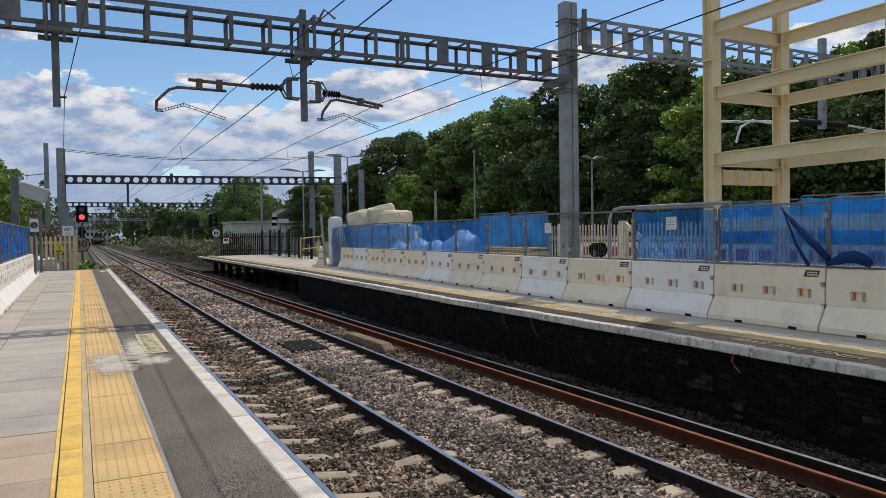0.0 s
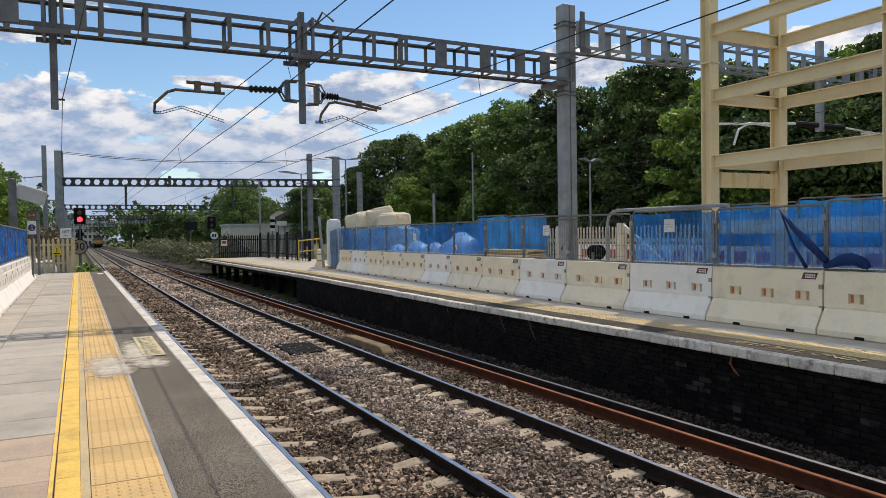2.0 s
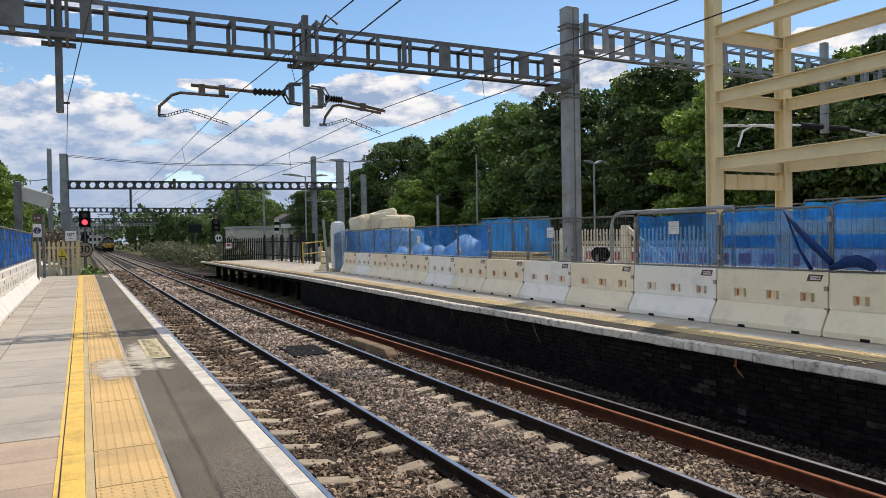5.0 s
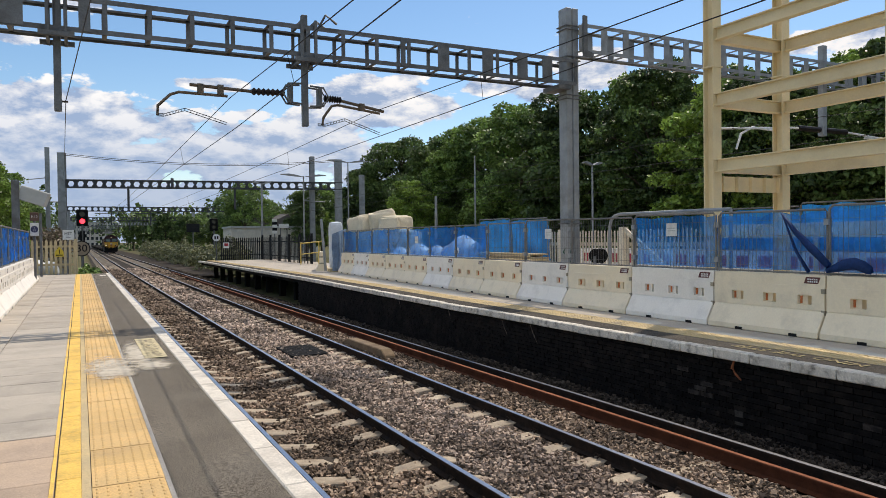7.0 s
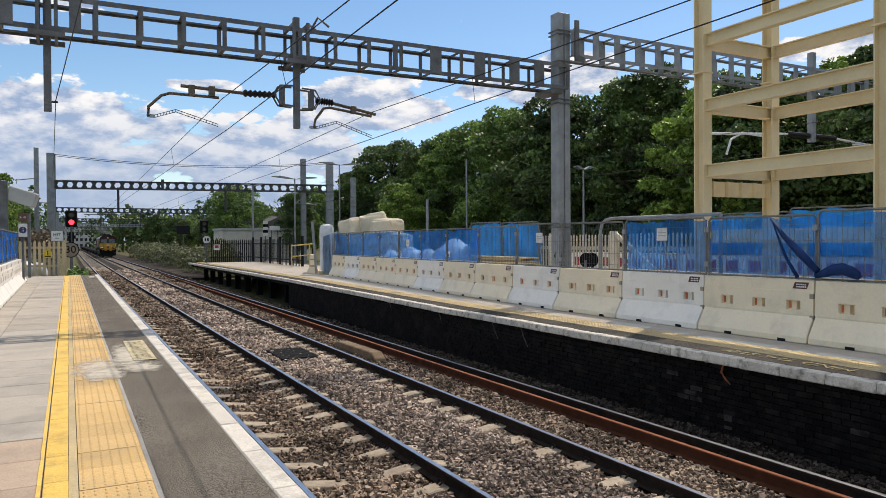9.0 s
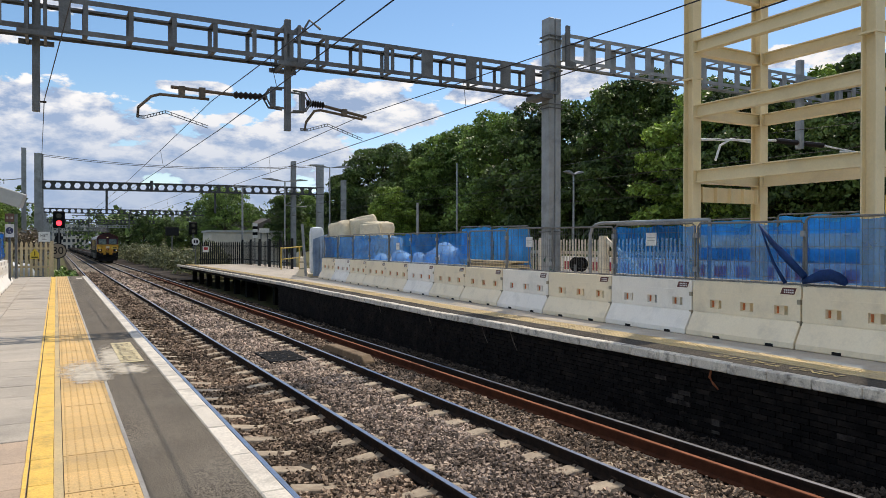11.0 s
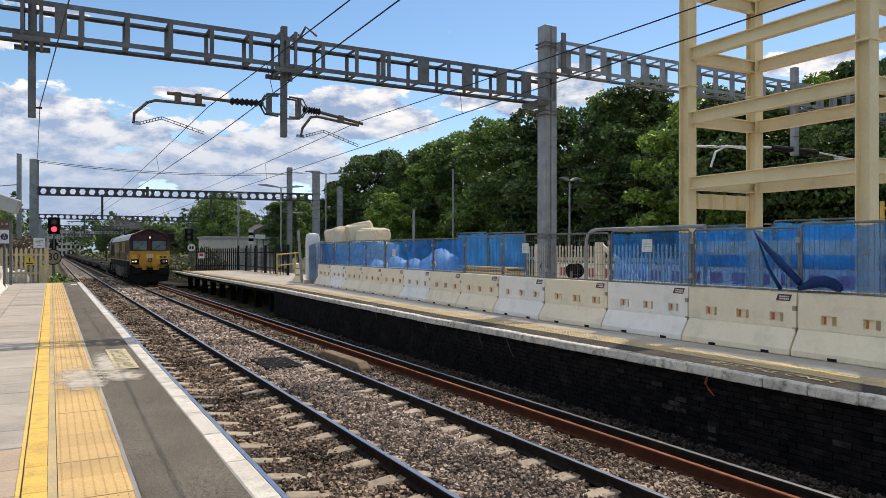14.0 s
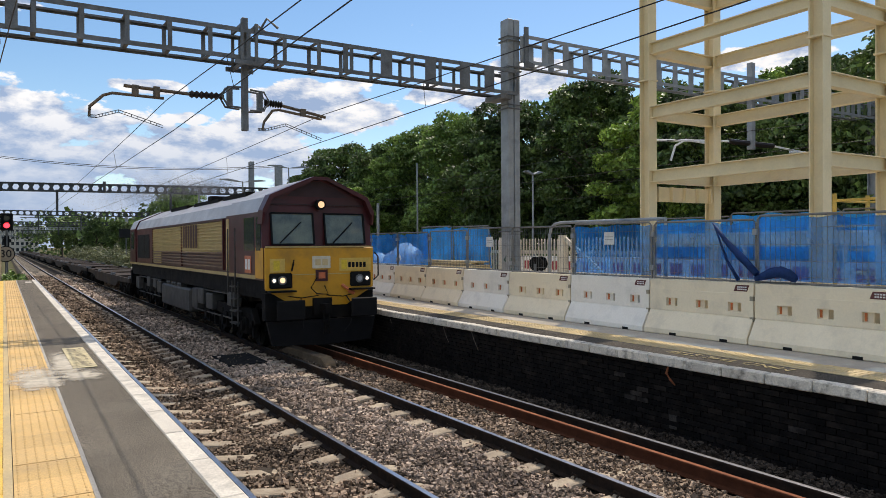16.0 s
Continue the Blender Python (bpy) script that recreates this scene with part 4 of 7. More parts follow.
        box(bm, min(x + s * 0.2, x + s * 0.27), max(x + s * 0.2, x + s * 0.27), -0.12, 0.12, zz - 0.2, zz + 0.2)
        part("yoke", bm, M["galvdark"], t)
        bm = B()
        i0, i1 = (0.36, 1.06) if s < 0 else (0.34, 0.74)
        xs = [x + s * (i0 + (i1 - i0) * i / 14) for i in range(15)]
        tube(bm, [(q, 0, zz - 0.02 * i / 15) for i, q in enumerate(xs)], [0.085 if i % 2 else 0.045 for i in range(15)], 10)
        part("insulator", bm, M["insul"], t, "dark ribbed insulator")
        bm = B()
        e = x + s * i1
        if s < 0:
            tube(bm, [(e, 0, zz - 0.02), (2.05, 0, zz + 0.02)], 0.035, 8)
            tube(bm, [(2.8, 0, zz - 0.16), (1.84, 0, zz - 0.15), (1.68, 0, zz - 0.21), (1.44, 0, zz - 0.45), (1.43, 0, zz - 0.64)], 0.03, 8)
            box(bm, 2.2, 2.32, -0.05, 0.05, zz - 0.17, zz + 0.05)
            box(bm, 2.6, 2.72, -0.05, 0.05, zz - 0.15, zz + 0.06)
        else:
            tube(bm, [(e, 0, zz - 0.03), (6.3, 0, zz - 0.2)], 0.035, 8)
            tube(bm, [(6.2, 0, zz - 0.25), (5.2, 0, zz - 0.13), (5.06, 0, zz - 0.16), (4.87, 0, zz - 0.42), (4.84, 0, zz - 0.6)], 0.03, 8)
            box(bm, 5.7, 5.82, -0.05, 0.05, zz - 0.22, zz - 0.06)
        part("registration_tube", bm, M["bronze"], t, "bronze-coloured registration tube")
        bm = B()
        px = [(1.42, zz - 0.66), (1.55, zz - 0.66), (1.95, zz - 0.52), (2.78, zz - 0.76)] if s < 0 else [(4.74, zz - 0.62), (4.9, zz - 0.62), (5.36, zz - 0.47), (6.2, zz - 0.74)]
        for a, b in zip(px, px[1:]):
            for dz in (0, 0.05):
                bar(bm, (a[0], 0, a[1] + dz), (b[0], 0, b[1] + dz), 0.012, 0.012)
            for i in range(7):
                q = i / 7
                x0, z0 = a[0] + (b[0] - a[0]) * q, a[1] + (b[1] - a[1]) * q
                bar(bm, (x0, 0, z0), (x0, 0, z0 + 0.05), 0.012, 0.012)
        part("steady_arm", bm, M["galvdark"], t)


def hex_portal(name, y, x0, x1, z0, z1, step, mats, masts, label, skew=0.0):
    """A castellated boom (plate with six-sided holes) on steel masts."""
    t = thing(name, pose(0, y, 0, 0, 0, skew), label, "portal", "distant overhead line portals")
    bm = B()
    n = int((x1 - x0) / step)
    zc, hh = (z0 + z1) / 2, (z1 - z0) / 2
    for s in (-0.25, 0.25):
        for z in (z0, z1):
            box(bm, x0, x1, s - 0.06, s + 0.06, z - 0.03, z + 0.03)
        # web between holes: hourglass plates
        for i in range(n + 1):
            xc = x0 + step * i
            w = step * 0.34
            v = [bm.verts.new((xc + a, s, zc + b)) for a, b in ((-w, -hh), (w, -hh), (step * 0.10, 0), (w, hh), (-w, hh), (-step * 0.10, 0))]
            bm.faces.new(v)
        for z in (z0, z1):
            d = hh * 0.26
            box(bm, x0, x1, s - 0.01, s + 0.01, *((z, z + d) if z == z0 else (z - d, z)))
    part("boom", bm, mats, t)
    for x, zt, b in masts:
        bm = B()
        i_column(bm, x, 0, -1.4, zt, b, b, 0.03)
        part("mast", bm, M["galv"], t)
    return t


def catenary(x, ys, label, zc=3.94, zm=4.53, dz=0.0, mx=0.0, far=0.0):
    t = thing("overhead_wires", ORIGIN, label, "overhead wires", "overhead wires of the tracks")
    bm = B()
    con, mes = [], []
    for a, b in zip(ys, ys[1:]):
        for i in range(12):
            q = i / 12
            y = a + (b - a) * q
            st = far * max(0.0, min(1.0, (y - GY) / 50))
            con.append((x + st - 0.0105 * max(0.0, GY - y) * (far < 0), y, zc + dz * max(0, y - GY)))
            mes.append((x + mx, y, zm + dz * max(0, y - GY) - (0.5 if a < 0 else 0.12) * 4 * q * (1 - q)))
    tube(bm, con, 0.0085, 5)
    part("contact_wire", bm, M["wire"], t)
    bm = B()
    tube(bm, mes, 0.0085, 5)
    part("messenger_wire", bm, M["wire"], t)
    for c, m in list(zip(con, mes))[2::3]:
        if m[2] - c[2] > 0.1:
            bd = B()
            tube(bd, [c, m], 0.005, 4)
            part("dropper", bd, M["wire"], t)


def make_overhead():
    make_portal()
    t = hex_portal("distant_portal", 65, -0.9, 21.3, 5.96, 6.58, 0.70, M["boom"], [(-1.2, 8.75, 0.55), (20.95, 8.62, 0.6), (23.05, 7.3, 0.45)], "dark castellated steel portal across the tracks further off", -10.6)
    for x in (3.7, 12.1):
        bm = B()
        tube(bm, [(x, 0, 6.1), (x, 0, 4.2)], 0.09, 6)
        part("drop_tube", bm, M["boom"], t)
    bm = B()
    box(bm, 7.0, 7.2, -0.35, 0.35, 6.0, 6.8)
    part("splice_plate", bm, M["boom"], t)
    for y, x1, z in ((115, 23, 6.0), (165, 22, 6.0), (215, 22, 6.1), (265, 22, 6.1), (315, 22, 6.1), (370, 22, 6.2)):
        t = hex_portal("distant_portal", y, -1.5, x1, z, z + 0.65, 0.8, M["boom"] if y < 200 else M["galv"], [(-1.9, z + 2.2, 0.5), (x1 + 0.3, z + 1.8, 0.6)], "distant dark steel portal across the tracks")
        for x in (4.2, 9.5):
            bm = B()
            tube(bm, [(x, 0, z), (x, 0, z - 2)], 0.09, 6)
            bar(bm, (x - 2.2, 0, z - 0.3), (x + 2.2, 0, z - 0.25), 0.12, 0.1)
            part("drop_tube", bm, M["boom"], t)
    catenary(3.0, [-40, GY, 65, 115, 165, 230, 300], "contact and messenger wires over the near track", mx=-0.15, far=-0.4)
    catenary(6.27, [-40, GY, 65, 115, 165, 230, 300], "contact and messenger wires over the far track", mx=-0.05)
    for x in (17.6, 25.9):
        catenary(x, [-40, GY, 65, 115, 165], "contact and messenger wires over the lines beyond", zc=4.0, zm=4.75)
    # a wire out of running, held off the left drop tube and anchored at the next portal
    bm = B()
    tube(bm, [(1.4, -8, 5.65), (0.17, 10, 4.57), (-0.19, GY, 4.24), (-0.7, 45, 5.6), (-1.15, 65, 6.5)], 0.0085, 5)
    tube(bm, [(-0.32, GY, 4.22), (-0.15, GY, 4.22)], 0.02, 6)
    solid("anchor_wire", bm, M["wire"], "loose overhead wire held off a drop tube", "wire")
    # feeder lines high on the left masts and across
    for k in range(2):
        bm = B()
        pts = []
        for i in range(13):
            q = i / 12
            pts.append((-1.15 + (20.6 + 1.15) * q, 65.2 - 4.1 * q, 8.7 - 0.1 * q - 0.12 * k - 1.7 * 4 * q * (1 - q) * 0.35))
        tube(bm, pts, 0.02, 4)
        solid("feeder_wire", bm, M["wire"], "thin feeder wire sagging between tall masts", "wire", "feeder wires")
    for x, y, zt, b in ((-2.3, 68, 9.45, 0.35), (18.45, 62, 8.9, 0.40)):
        t = thing("steel_mast", pose(x, y, 0), "tall grey steel overhead line mast", "mast", "steel masts")
        bm = B()
        i_column(bm, 0, 0, -1.4, zt, b, b, 0.03)
        part("column", bm, M["galv"], t)
        bm = B()
        tube(bm, [(0, 0, zt - 2.5), (-1.4, 0, zt - 2.7), (-1.4, 0, zt - 3.0)], 0.04, 5)
        tube(bm, [(0, 0, 5.4), (-0.8, 0, 5.0), (1.2, 0, 4.9)], 0.05, 5)
        part("bracket", bm, M["galv"], t)

# ---- the train ----
ROOF = [(-1.32, 3.22), (-1.16, 3.56), (-0.62, 3.80), (-0.16, 4.0), (0.16, 4.0), (0.62, 3.80), (1.16, 3.56), (1.32, 3.22)]


def wheelset(parent, y, r, name="wheelset"):
    bm = B()
    for s in (-1, 1):
        x = s * 0.72
        tube(bm, [(x - 0.065, 0, 0), (x + 0.065, 0, 0)], r, 20)
        tube(bm, [(x - s * 0.10, 0, 0), (x - s * 0.065, 0, 0)], r + 0.03, 20)
        for k in range(8):
            a = k * math.pi / 4
            bar(bm, (x + s * 0.07, 0.12 * math.cos(a), 0.12 * math.sin(a)), (x + s * 0.07, (r - 0.09) * math.cos(a), (r - 0.09) * math.sin(a)), 0.05, 0.03, (1, 0, 0))
    tube(bm, [(-0.8, 0, 0), (0.8, 0, 0)], 0.09, 10)
    return part(name, bm, M["under"], parent, "", pose(0, y, r))


def bogie(parent, y, axles, r, name="bogie"):
    bm = B()
    a0, a1 = axles[0] - 0.75, axles[-1] + 0.75
    for s in (-1, 1):
        x = s * 1.05
        prism(bm, [(a0, r + 0.1), (a0 + 0.3, r + 0.42), (a1 - 0.3, r + 0.42), (a1, r + 0.1), (a1 - 0.2, r - 0.02), (a1 - 0.5, r + 0.14), (a0 + 0.5, r + 0.14), (a0 + 0.2, r - 0.02)], x - 0.07, x + 0.07, "x")
        for q in axles:
            box(bm, x - 0.12, x + 0.14, q - 0.2, q + 0.2, r - 0.2, r + 0.2)
            tube(bm, [(x + s * 0.1, q, r), (x + s * 0.2, q, r)], 0.13, 10)
            for d in (-0.32, 0.32):
                tube(bm, [(x + s * 0.02, q + d, r - 0.05), (x + s * 0.02, q + d, r + 0.3)], 0.08, 8)
        for q in axles:
            box(bm, x + s * 0.02 - 0.05, x + s * 0.02 + 0.05, q - 0.62, q - 0.48, r - 0.25, r + 0.15)
    box(bm, -1.0, 1.0, (a0 + a1) / 2 - 0.4, (a0 + a1) / 2 + 0.4, r + 0.05, r + 0.4)
    ob = part(name, bm, M["under"], parent, "", pose(0, y, 0))
    return ob


def make_loco():
    t = thing("locomotive", pose(6.17, 309, RAIL), "maroon and gold diesel locomotive with yellow front, headlights lit", "locomotive")
    W = 1.32
    # cab at the front and at the rear
    for nm, y0, y1, rake in (("front_cab", 0.06, 3.1, -1), ("rear_cab", 17.9, 19.45, 1)):
        bm = B()
        prof = [(-W, 1.70), (W, 1.70)] + ROOF[::-1]
        prism(bm, prof, y0, y1)
        for v in bm.verts:                      # the screens lean back, the roof visor leans out
            if abs(v.co.y - (y0 if rake < 0 else y1)) < 0.01 and v.co.z > 3.0:
                v.co.y += 0.14 * (-rake)
        part(nm, bm, M["maroon"], t)
    bm = B()
    prof = [(-W + 0.05, 1.70), (W - 0.05, 1.70)] + [(x * 0.965, z - 0.03) for x, z in ROOF[::-1]]
    prism(bm, prof, 3.1, 17.9)
    part("body", bm, M["maroon"], t)
    # grey weathered roof skin over the whole length
    bm = B()
    top = [(x * 1.004, z + 0.006) for x, z in ROOF]
    for y0, y1, k in ((0.2, 3.1, 1.0), (3.14, 17.86, 0.967), (17.9, 19.35, 1.0)):
        for (xa, za), (xb, zb) in zip(top, top[1:]):
            dz = 0.0 if k == 1 else -0.03
            v = [bm.verts.new(p) for p in ((xa * k, y0, za + dz), (xb * k, y0, zb + dz), (xb * k, y1, zb + dz), (xa * k, y1, za + dz))]
            bm.faces.new(v)
    part("roof", bm, M["loco_roof"], t, "grimy grey locomotive roof")
    for y0, y1, h in ((4.2, 6.6, 0.10), (7.2, 10.5, 0.06), (11.6, 14.5, 0.09)):
        bm = B()
        h = h * 0.3 - 0.05
        box(bm, -0.5, 0.5, y0, y1, 3.78, 3.96 + h)
        for k in range(int((y1 - y0) / 0.3)):
            box(bm, -0.46, 0.46, y0 + 0.1 + k * 0.3, y0 + 0.25 + k * 0.3, 3.96 + h, 3.985 + h)
        part("roof_grille", bm, M["under"], t)
    bm = B()
    box(bm, -0.25, 0.25, 9.0, 9.5, 3.9, 4.14)
    part("exhaust", bm, M["under"], t)
    # the visor: the roof's edge runs forward over the screens
    bm = B()
    outer = [(-1.345, 2.95), (-1.345, 3.2)] + [(x * 1.02, z + 0.035) for x, z in ROOF] + [(1.345, 3.2), (1.345, 2.95)]
    inner = [(-1.30, 2.95), (-1.29, 3.2)] + [(x * 0.96, z - 0.04) for x, z in ROOF] + [(1.29, 3.2), (1.30, 2.95)]
    rings = [[bm.verts.new((x, y + (0.06 if z < 3.0 else 0.0), z)) for x, z in prof] for prof, y in ((outer, 0.0), (outer, 0.34), (inner, 0.34), (inner, 0.0))]
    for a, b in zip(rings, rings[1:] + rings[:1]):
        for q in range(len(outer) - 1):
            bm.faces.new((a[q], a[q + 1], b[q + 1], b[q]))
    part("roof_visor", bm, M["maroon"], t)
    for s in (-1, 1):
        for y0, y1, z0, z1 in ((2.5, 3.2, 0.95, 1.3), (5.8, 6.5, 0.8, 1.25), (14.6, 15.3, 0.9, 1.28), (17.2, 18.0, 0.7, 1.2)):
            bm = B()
            box(bm, min(s * 1.1, s * 1.29), max(s * 1.1, s * 1.29), y0, y1, z0, z1)
            part("equipment_box", finish(bm, 0.02), M["tank"], t)
        for z in (0.62, 1.24):
            for y0, y1 in ((3.0, 7.2), (12.6, 17.5)):
                bm = B()
                tube(bm, [(s * 1.22, y0, z), (s * 1.22, y1, z - 0.03)], 0.025, 5)
                part("side_pipe", bm, M["tank"], t)
    # flat panel coloured as the shade of a recess in the gable above the screens
    bm = B()
    v = [bm.verts.new((x, 0.185, z)) for x, z in ((-0.75, 3.58), (0.75, 3.58), (0.5, 3.76), (0.12, 3.93), (-0.12, 3.93), (-0.5, 3.76))]
    bm.faces.new(v)
    bar(bm, (-1.15, 0.16, 3.4), (1.15, 0.16, 3.4), 0.02, 0.03)
    part("gable_panel", bm, M["gable"], t)
    # cab windows, front and sides
    def screen(parent, x0, x1, y, z0, z1, lean):
        bm = B()
        v = [bm.verts.new(p) for p in ((x0, y, z0), (x1, y, z0), (x1, y + lean, z1), (x0, y + lean, z1))]
        bm.faces.new(v)
        g = part("windscreen", bm, M["cabglass"], parent, "windscreen with an olive reflection in its colour")
        bm = B()
        for a, b in (((x0, z0), (x1, z0)), ((x1, z0), (x1, z1)), ((x1, z1), (x0, z1)), ((x0, z1), (x0, z0))):
            ya, yb = y - 0.012 + lean * (a[1] - z0) / (z1 - z0), y - 0.012 + lean * (b[1] - z0) / (z1 - z0)
            bar(bm, (a[0], ya, a[1]), (b[0], yb, b[1]), 0.035, 0.035, (0, 1, 0))
        part("window_seal", bm, M["black"], g)
        bm = B()
        xm = (x0 + x1) / 2
        bar(bm, (xm - 0.32, y - 0.04, z0 + 0.03), (xm + 0.2, y + lean - 0.05, z1 - 0.2), 0.025, 0.02, (0, 1, 0))
        part("wiper", bm, M["black"], g)
    screen(t, -1.12, -0.14, 0.05, 2.50, 3.20, 0.125)
    screen(t, 0.14, 1.12, 0.05, 2.50, 3.20, 0.125)
    # yellow warning panel, tapering below
    bm = B()
    v0 = [(-1.31, 2.42), (1.31, 2.42), (1.30, 1.50), (0.62, 1.10), (-0.62, 1.10), (-1.30, 1.50)]
    prism(bm, v0, -0.02, 0.06)
    part("yellow_front_panel", finish(bm, 0.015), M["loco_yellow"], t, "yellow warning panel")
    for s in (-1, 1):
        bm = B()
        box(bm, s * 1.325 - 0.006, s * 1.325 + 0.006, 0.06, 0.62, 1.74, 2.42)
        part("yellow_side_return", bm, M["loco_yellow"], t)
    bm = B()
    bar(bm, (-1.3, -0.025, 2.44), (1.3, -0.025, 2.44), 0.02, 0.035)
    bar(bm, (-1.2, -0.025, 1.82), (1.2, -0.025, 1.82), 0.012, 0.02)
    part("front_seam", bm, M["gold"], t)
    # headlight clusters
    for s in (-1, 1):
        bm = B()
        box(bm, s * 0.96 - 0.26, s * 0.96 + 0.26, -0.06, -0.02, 1.52, 1.86)
        c = part("headlight_cluster", finish(bm, 0.03), M["black"], t)
        for x, r, m in ((s * 1.12, 0.062, "lamp_glow"), (s * 0.93, 0.10, "lamp_warm" if s < 0 else "lens")):
            bm = B()
            tube(bm, [(x, -0.075, 1.70), (x, -0.05, 1.70)], r * 0.62, 14)
            part("headlight", bm, M[m], c, "lit headlight")
            bm = B()
            tube(bm, [(x, -0.07, 1.70), (x, -0.05, 1.70)], r, 14)
            part("lamp_rim", bm, M["galvdark"], c)
        bm = B()
        box(bm, s * 0.96 - 0.30, s * 0.96 + 0.30, -0.22, -0.02, 1.44, 1.48)
        part("lamp_step", bm, M["black"], t)
    bm = B()
    tube(bm, [(0, -0.03, 3.40), (0, 0.1, 3.40)], 0.12, 14)
    c = part("marker_lamp", bm, M["black"], t)
    bm = B()
    tube(bm, [(0, -0.045, 3.40), (0, -0.02, 3.40)], 0.075, 14)
    part("lens", bm, M["lamp_dim"], c, "lit round marker lamp")
    # plain badge, number and warning plates, tail lamp socket
    bm = B()
    box(bm, -0.22, 0.22, -0.03, -0.02, 1.95, 2.23)
    c = part("badge", finish(bm, 0.004), M["badge_cream"], t)
    bm = B()
    for x0, x1 in ((-0.15, -0.02), (0.02, 0.15)):
        box(bm, x0, x1, -0.036, -0.031, 2.02, 2.16)
    part("badge_bars", bm, M["tactile_far"], c)
    bm = B()
    box(bm, 0.44, 1.24, -0.0245, -0.018, 1.88, 2.18)
    part("number_plate", bm, M["plate_yellow"], t)
    bm = B()
    box(bm, -1.2, -0.86, -0.0245, -0.018, 1.88, 2.18)
    part("data_plate", bm, M["plate_yellow"], t)
    bm = B()
    for k in range(5):
        box(bm, 0.66 + k * 0.095, 0.66 + k * 0.095 + 0.065, -0.032, -0.021, 1.96, 2.08)
    part("number_bars", bm, M["black"], t)
    for x in (-1.05, 0.56):
        bm = B()
        box(bm, x - 0.07, x + 0.07, -0.03, -0.021, 1.92, 2.14)
        part("warning_plate", bm, M["sign_yellow"], t)
    bm = B()
    box(bm, -0.14, 0.14, -0.05, -0.021, 1.66, 1.92)
    c = part("lamp_socket", bm, M["maroon"], t)
    bm = B()
    box(bm, -0.08, 0.08, -0.06, -0.051, 1.72, 1.86)
    part("red_lens", bm, M["crest"], c)
    bm = B()
    tube(bm, [(-0.72, -0.06, 1.9), (-0.68, -0.08, 2.1), (-0.66, -0.04, 2.14)], 0.02, 5)
    tube(bm, [(1.36, 0.02, 2.3), (1.42, -0.05, 2.2), (1.42, -0.05, 1.75), (1.32, 0.0, 1.65)], 0.018, 5)
    for s in (-1, 1):
        tube(bm, [(s * 0.9, 0.02, 1.36), (s * 0.5, -0.1, 1.30), (s * 0.1, -0.08, 1.34)], 0.012, 5)
    part("grab_rail", bm, M["black"], t)
    # multiple-working jumper, pipes and coupling
    bm = B()
    tube(bm, [(-0.12, -0.05, 1.74), (-0.3, -0.14, 1.52), (-0.15, -0.12, 1.38), (0.12, -0.12, 1.36), (0.05, -0.08, 1.56)], 0.015, 6)
    tube(bm, [(0.6, -0.05, 1.3), (0.66, -0.25, 1.1), (0.62, -0.25, 0.7), (0.5, -0.15, 0.5)], 0.015, 6)
    tube(bm, [(-0.5, -0.05, 1.3), (-0.55, -0.22, 1.0), (-0.5, -0.22, 0.65)], 0.015, 6)
    part("air_hoses", bm, M["rubber"], t)
    bm = B()
    tube(bm, [(0.66, -0.03, 1.42), (0.78, -0.1, 1.36)], 0.045, 6)
    tube(bm, [(0.5, -0.03, 1.56), (0.62, -0.12, 1.46)], 0.04, 6)
    part("pipe_cocks", bm, M["crest"], t)
    bm = B()
    box(bm, -0.22, 0.22, -0.1, 0.0, 0.9, 1.28)
    bar(bm, (0, 0, 1.06), (0, -0.42, 1.06), 0.14, 0.2)
    for k in range(3):
        tube(bm, [(-0.06, -0.32, 1.02 - 0.18 * k), (-0.06, -0.32, 0.86 - 0.18 * k), (0.06, -0.32, 0.86 - 0.18 * k), (0.06, -0.32, 1.02 - 0.18 * k)], 0.03, 5)
    part("coupling", bm, M["under"], t)
    # underframe, buffers, plough
    bm = B()
    box(bm, -1.25, 1.25, 0.1, 19.4, 1.28, 1.70)
    box(bm, -1.30, 1.30, 0.0, 0.25, 0.82, 1.42)
    box(bm, -1.30, 1.30, 19.2, 19.45, 0.85, 1.42)
    part("underframe", bm, M["under"], t)
    for y, d in ((0.0, -1), (19.45, 1)):
        for s in (-1, 1):
            bm = B()
            tube(bm, [(s * 0.87, y, 1.06), (s * 0.87, y + d * 0.42, 1.06)], [0.16, 0.12], 12)
            box(bm, s * 0.87 - 0.32, s * 0.87 + 0.32, min(y + d * 0.42, y + d * 0.47), max(y + d * 0.42, y + d * 0.47), 0.85, 1.28)
            part("buffer", finish(bm, 0.02), M["black"], t)
    bm = B()
    prism(bm, [(-1.30, 0.80), (1.30, 0.80), (1.18, 0.28), (0.0, 0.22), (-1.18, 0.28)], -0.12, 0.0)
    part("snow_plough", bm, M["black"], t)
    # side: louvred doors of two colours, stripe, windows, doors, lettering blocks
    for s in (-1, 1):
        bm = B()
        box(bm, min(s * 1.275, s * 1.295), max(s * 1.275, s * 1.295), 3.45, 13.75, 2.30, 3.12)
        box(bm, min(s * 1.275, s * 1.295), max(s * 1.275, s * 1.295), 12.2, 13.75, 1.86, 2.30)
        part("gold_side_panel", bm, M["gold"], t, "gold bodyside panel")
        for k in range(14):
            bm = B()
            z = 1.90 + 0.09 * k
            prism(bm, [(s * 1.295, z), (s * 1.335, z + 0.008), (s * 1.335, z + 0.03), (s * 1.295, z + 0.045)], 3.5, 13.7)
            part("slat", bm, M["gold"] if z > 2.3 else M["lower_slat"], t)
        bm = B()
        for y in (3.45, 8.55, 13.75):
            bar(bm, (s * 1.31, y, 1.84), (s * 1.31, y, 3.16), 0.05, 0.05)
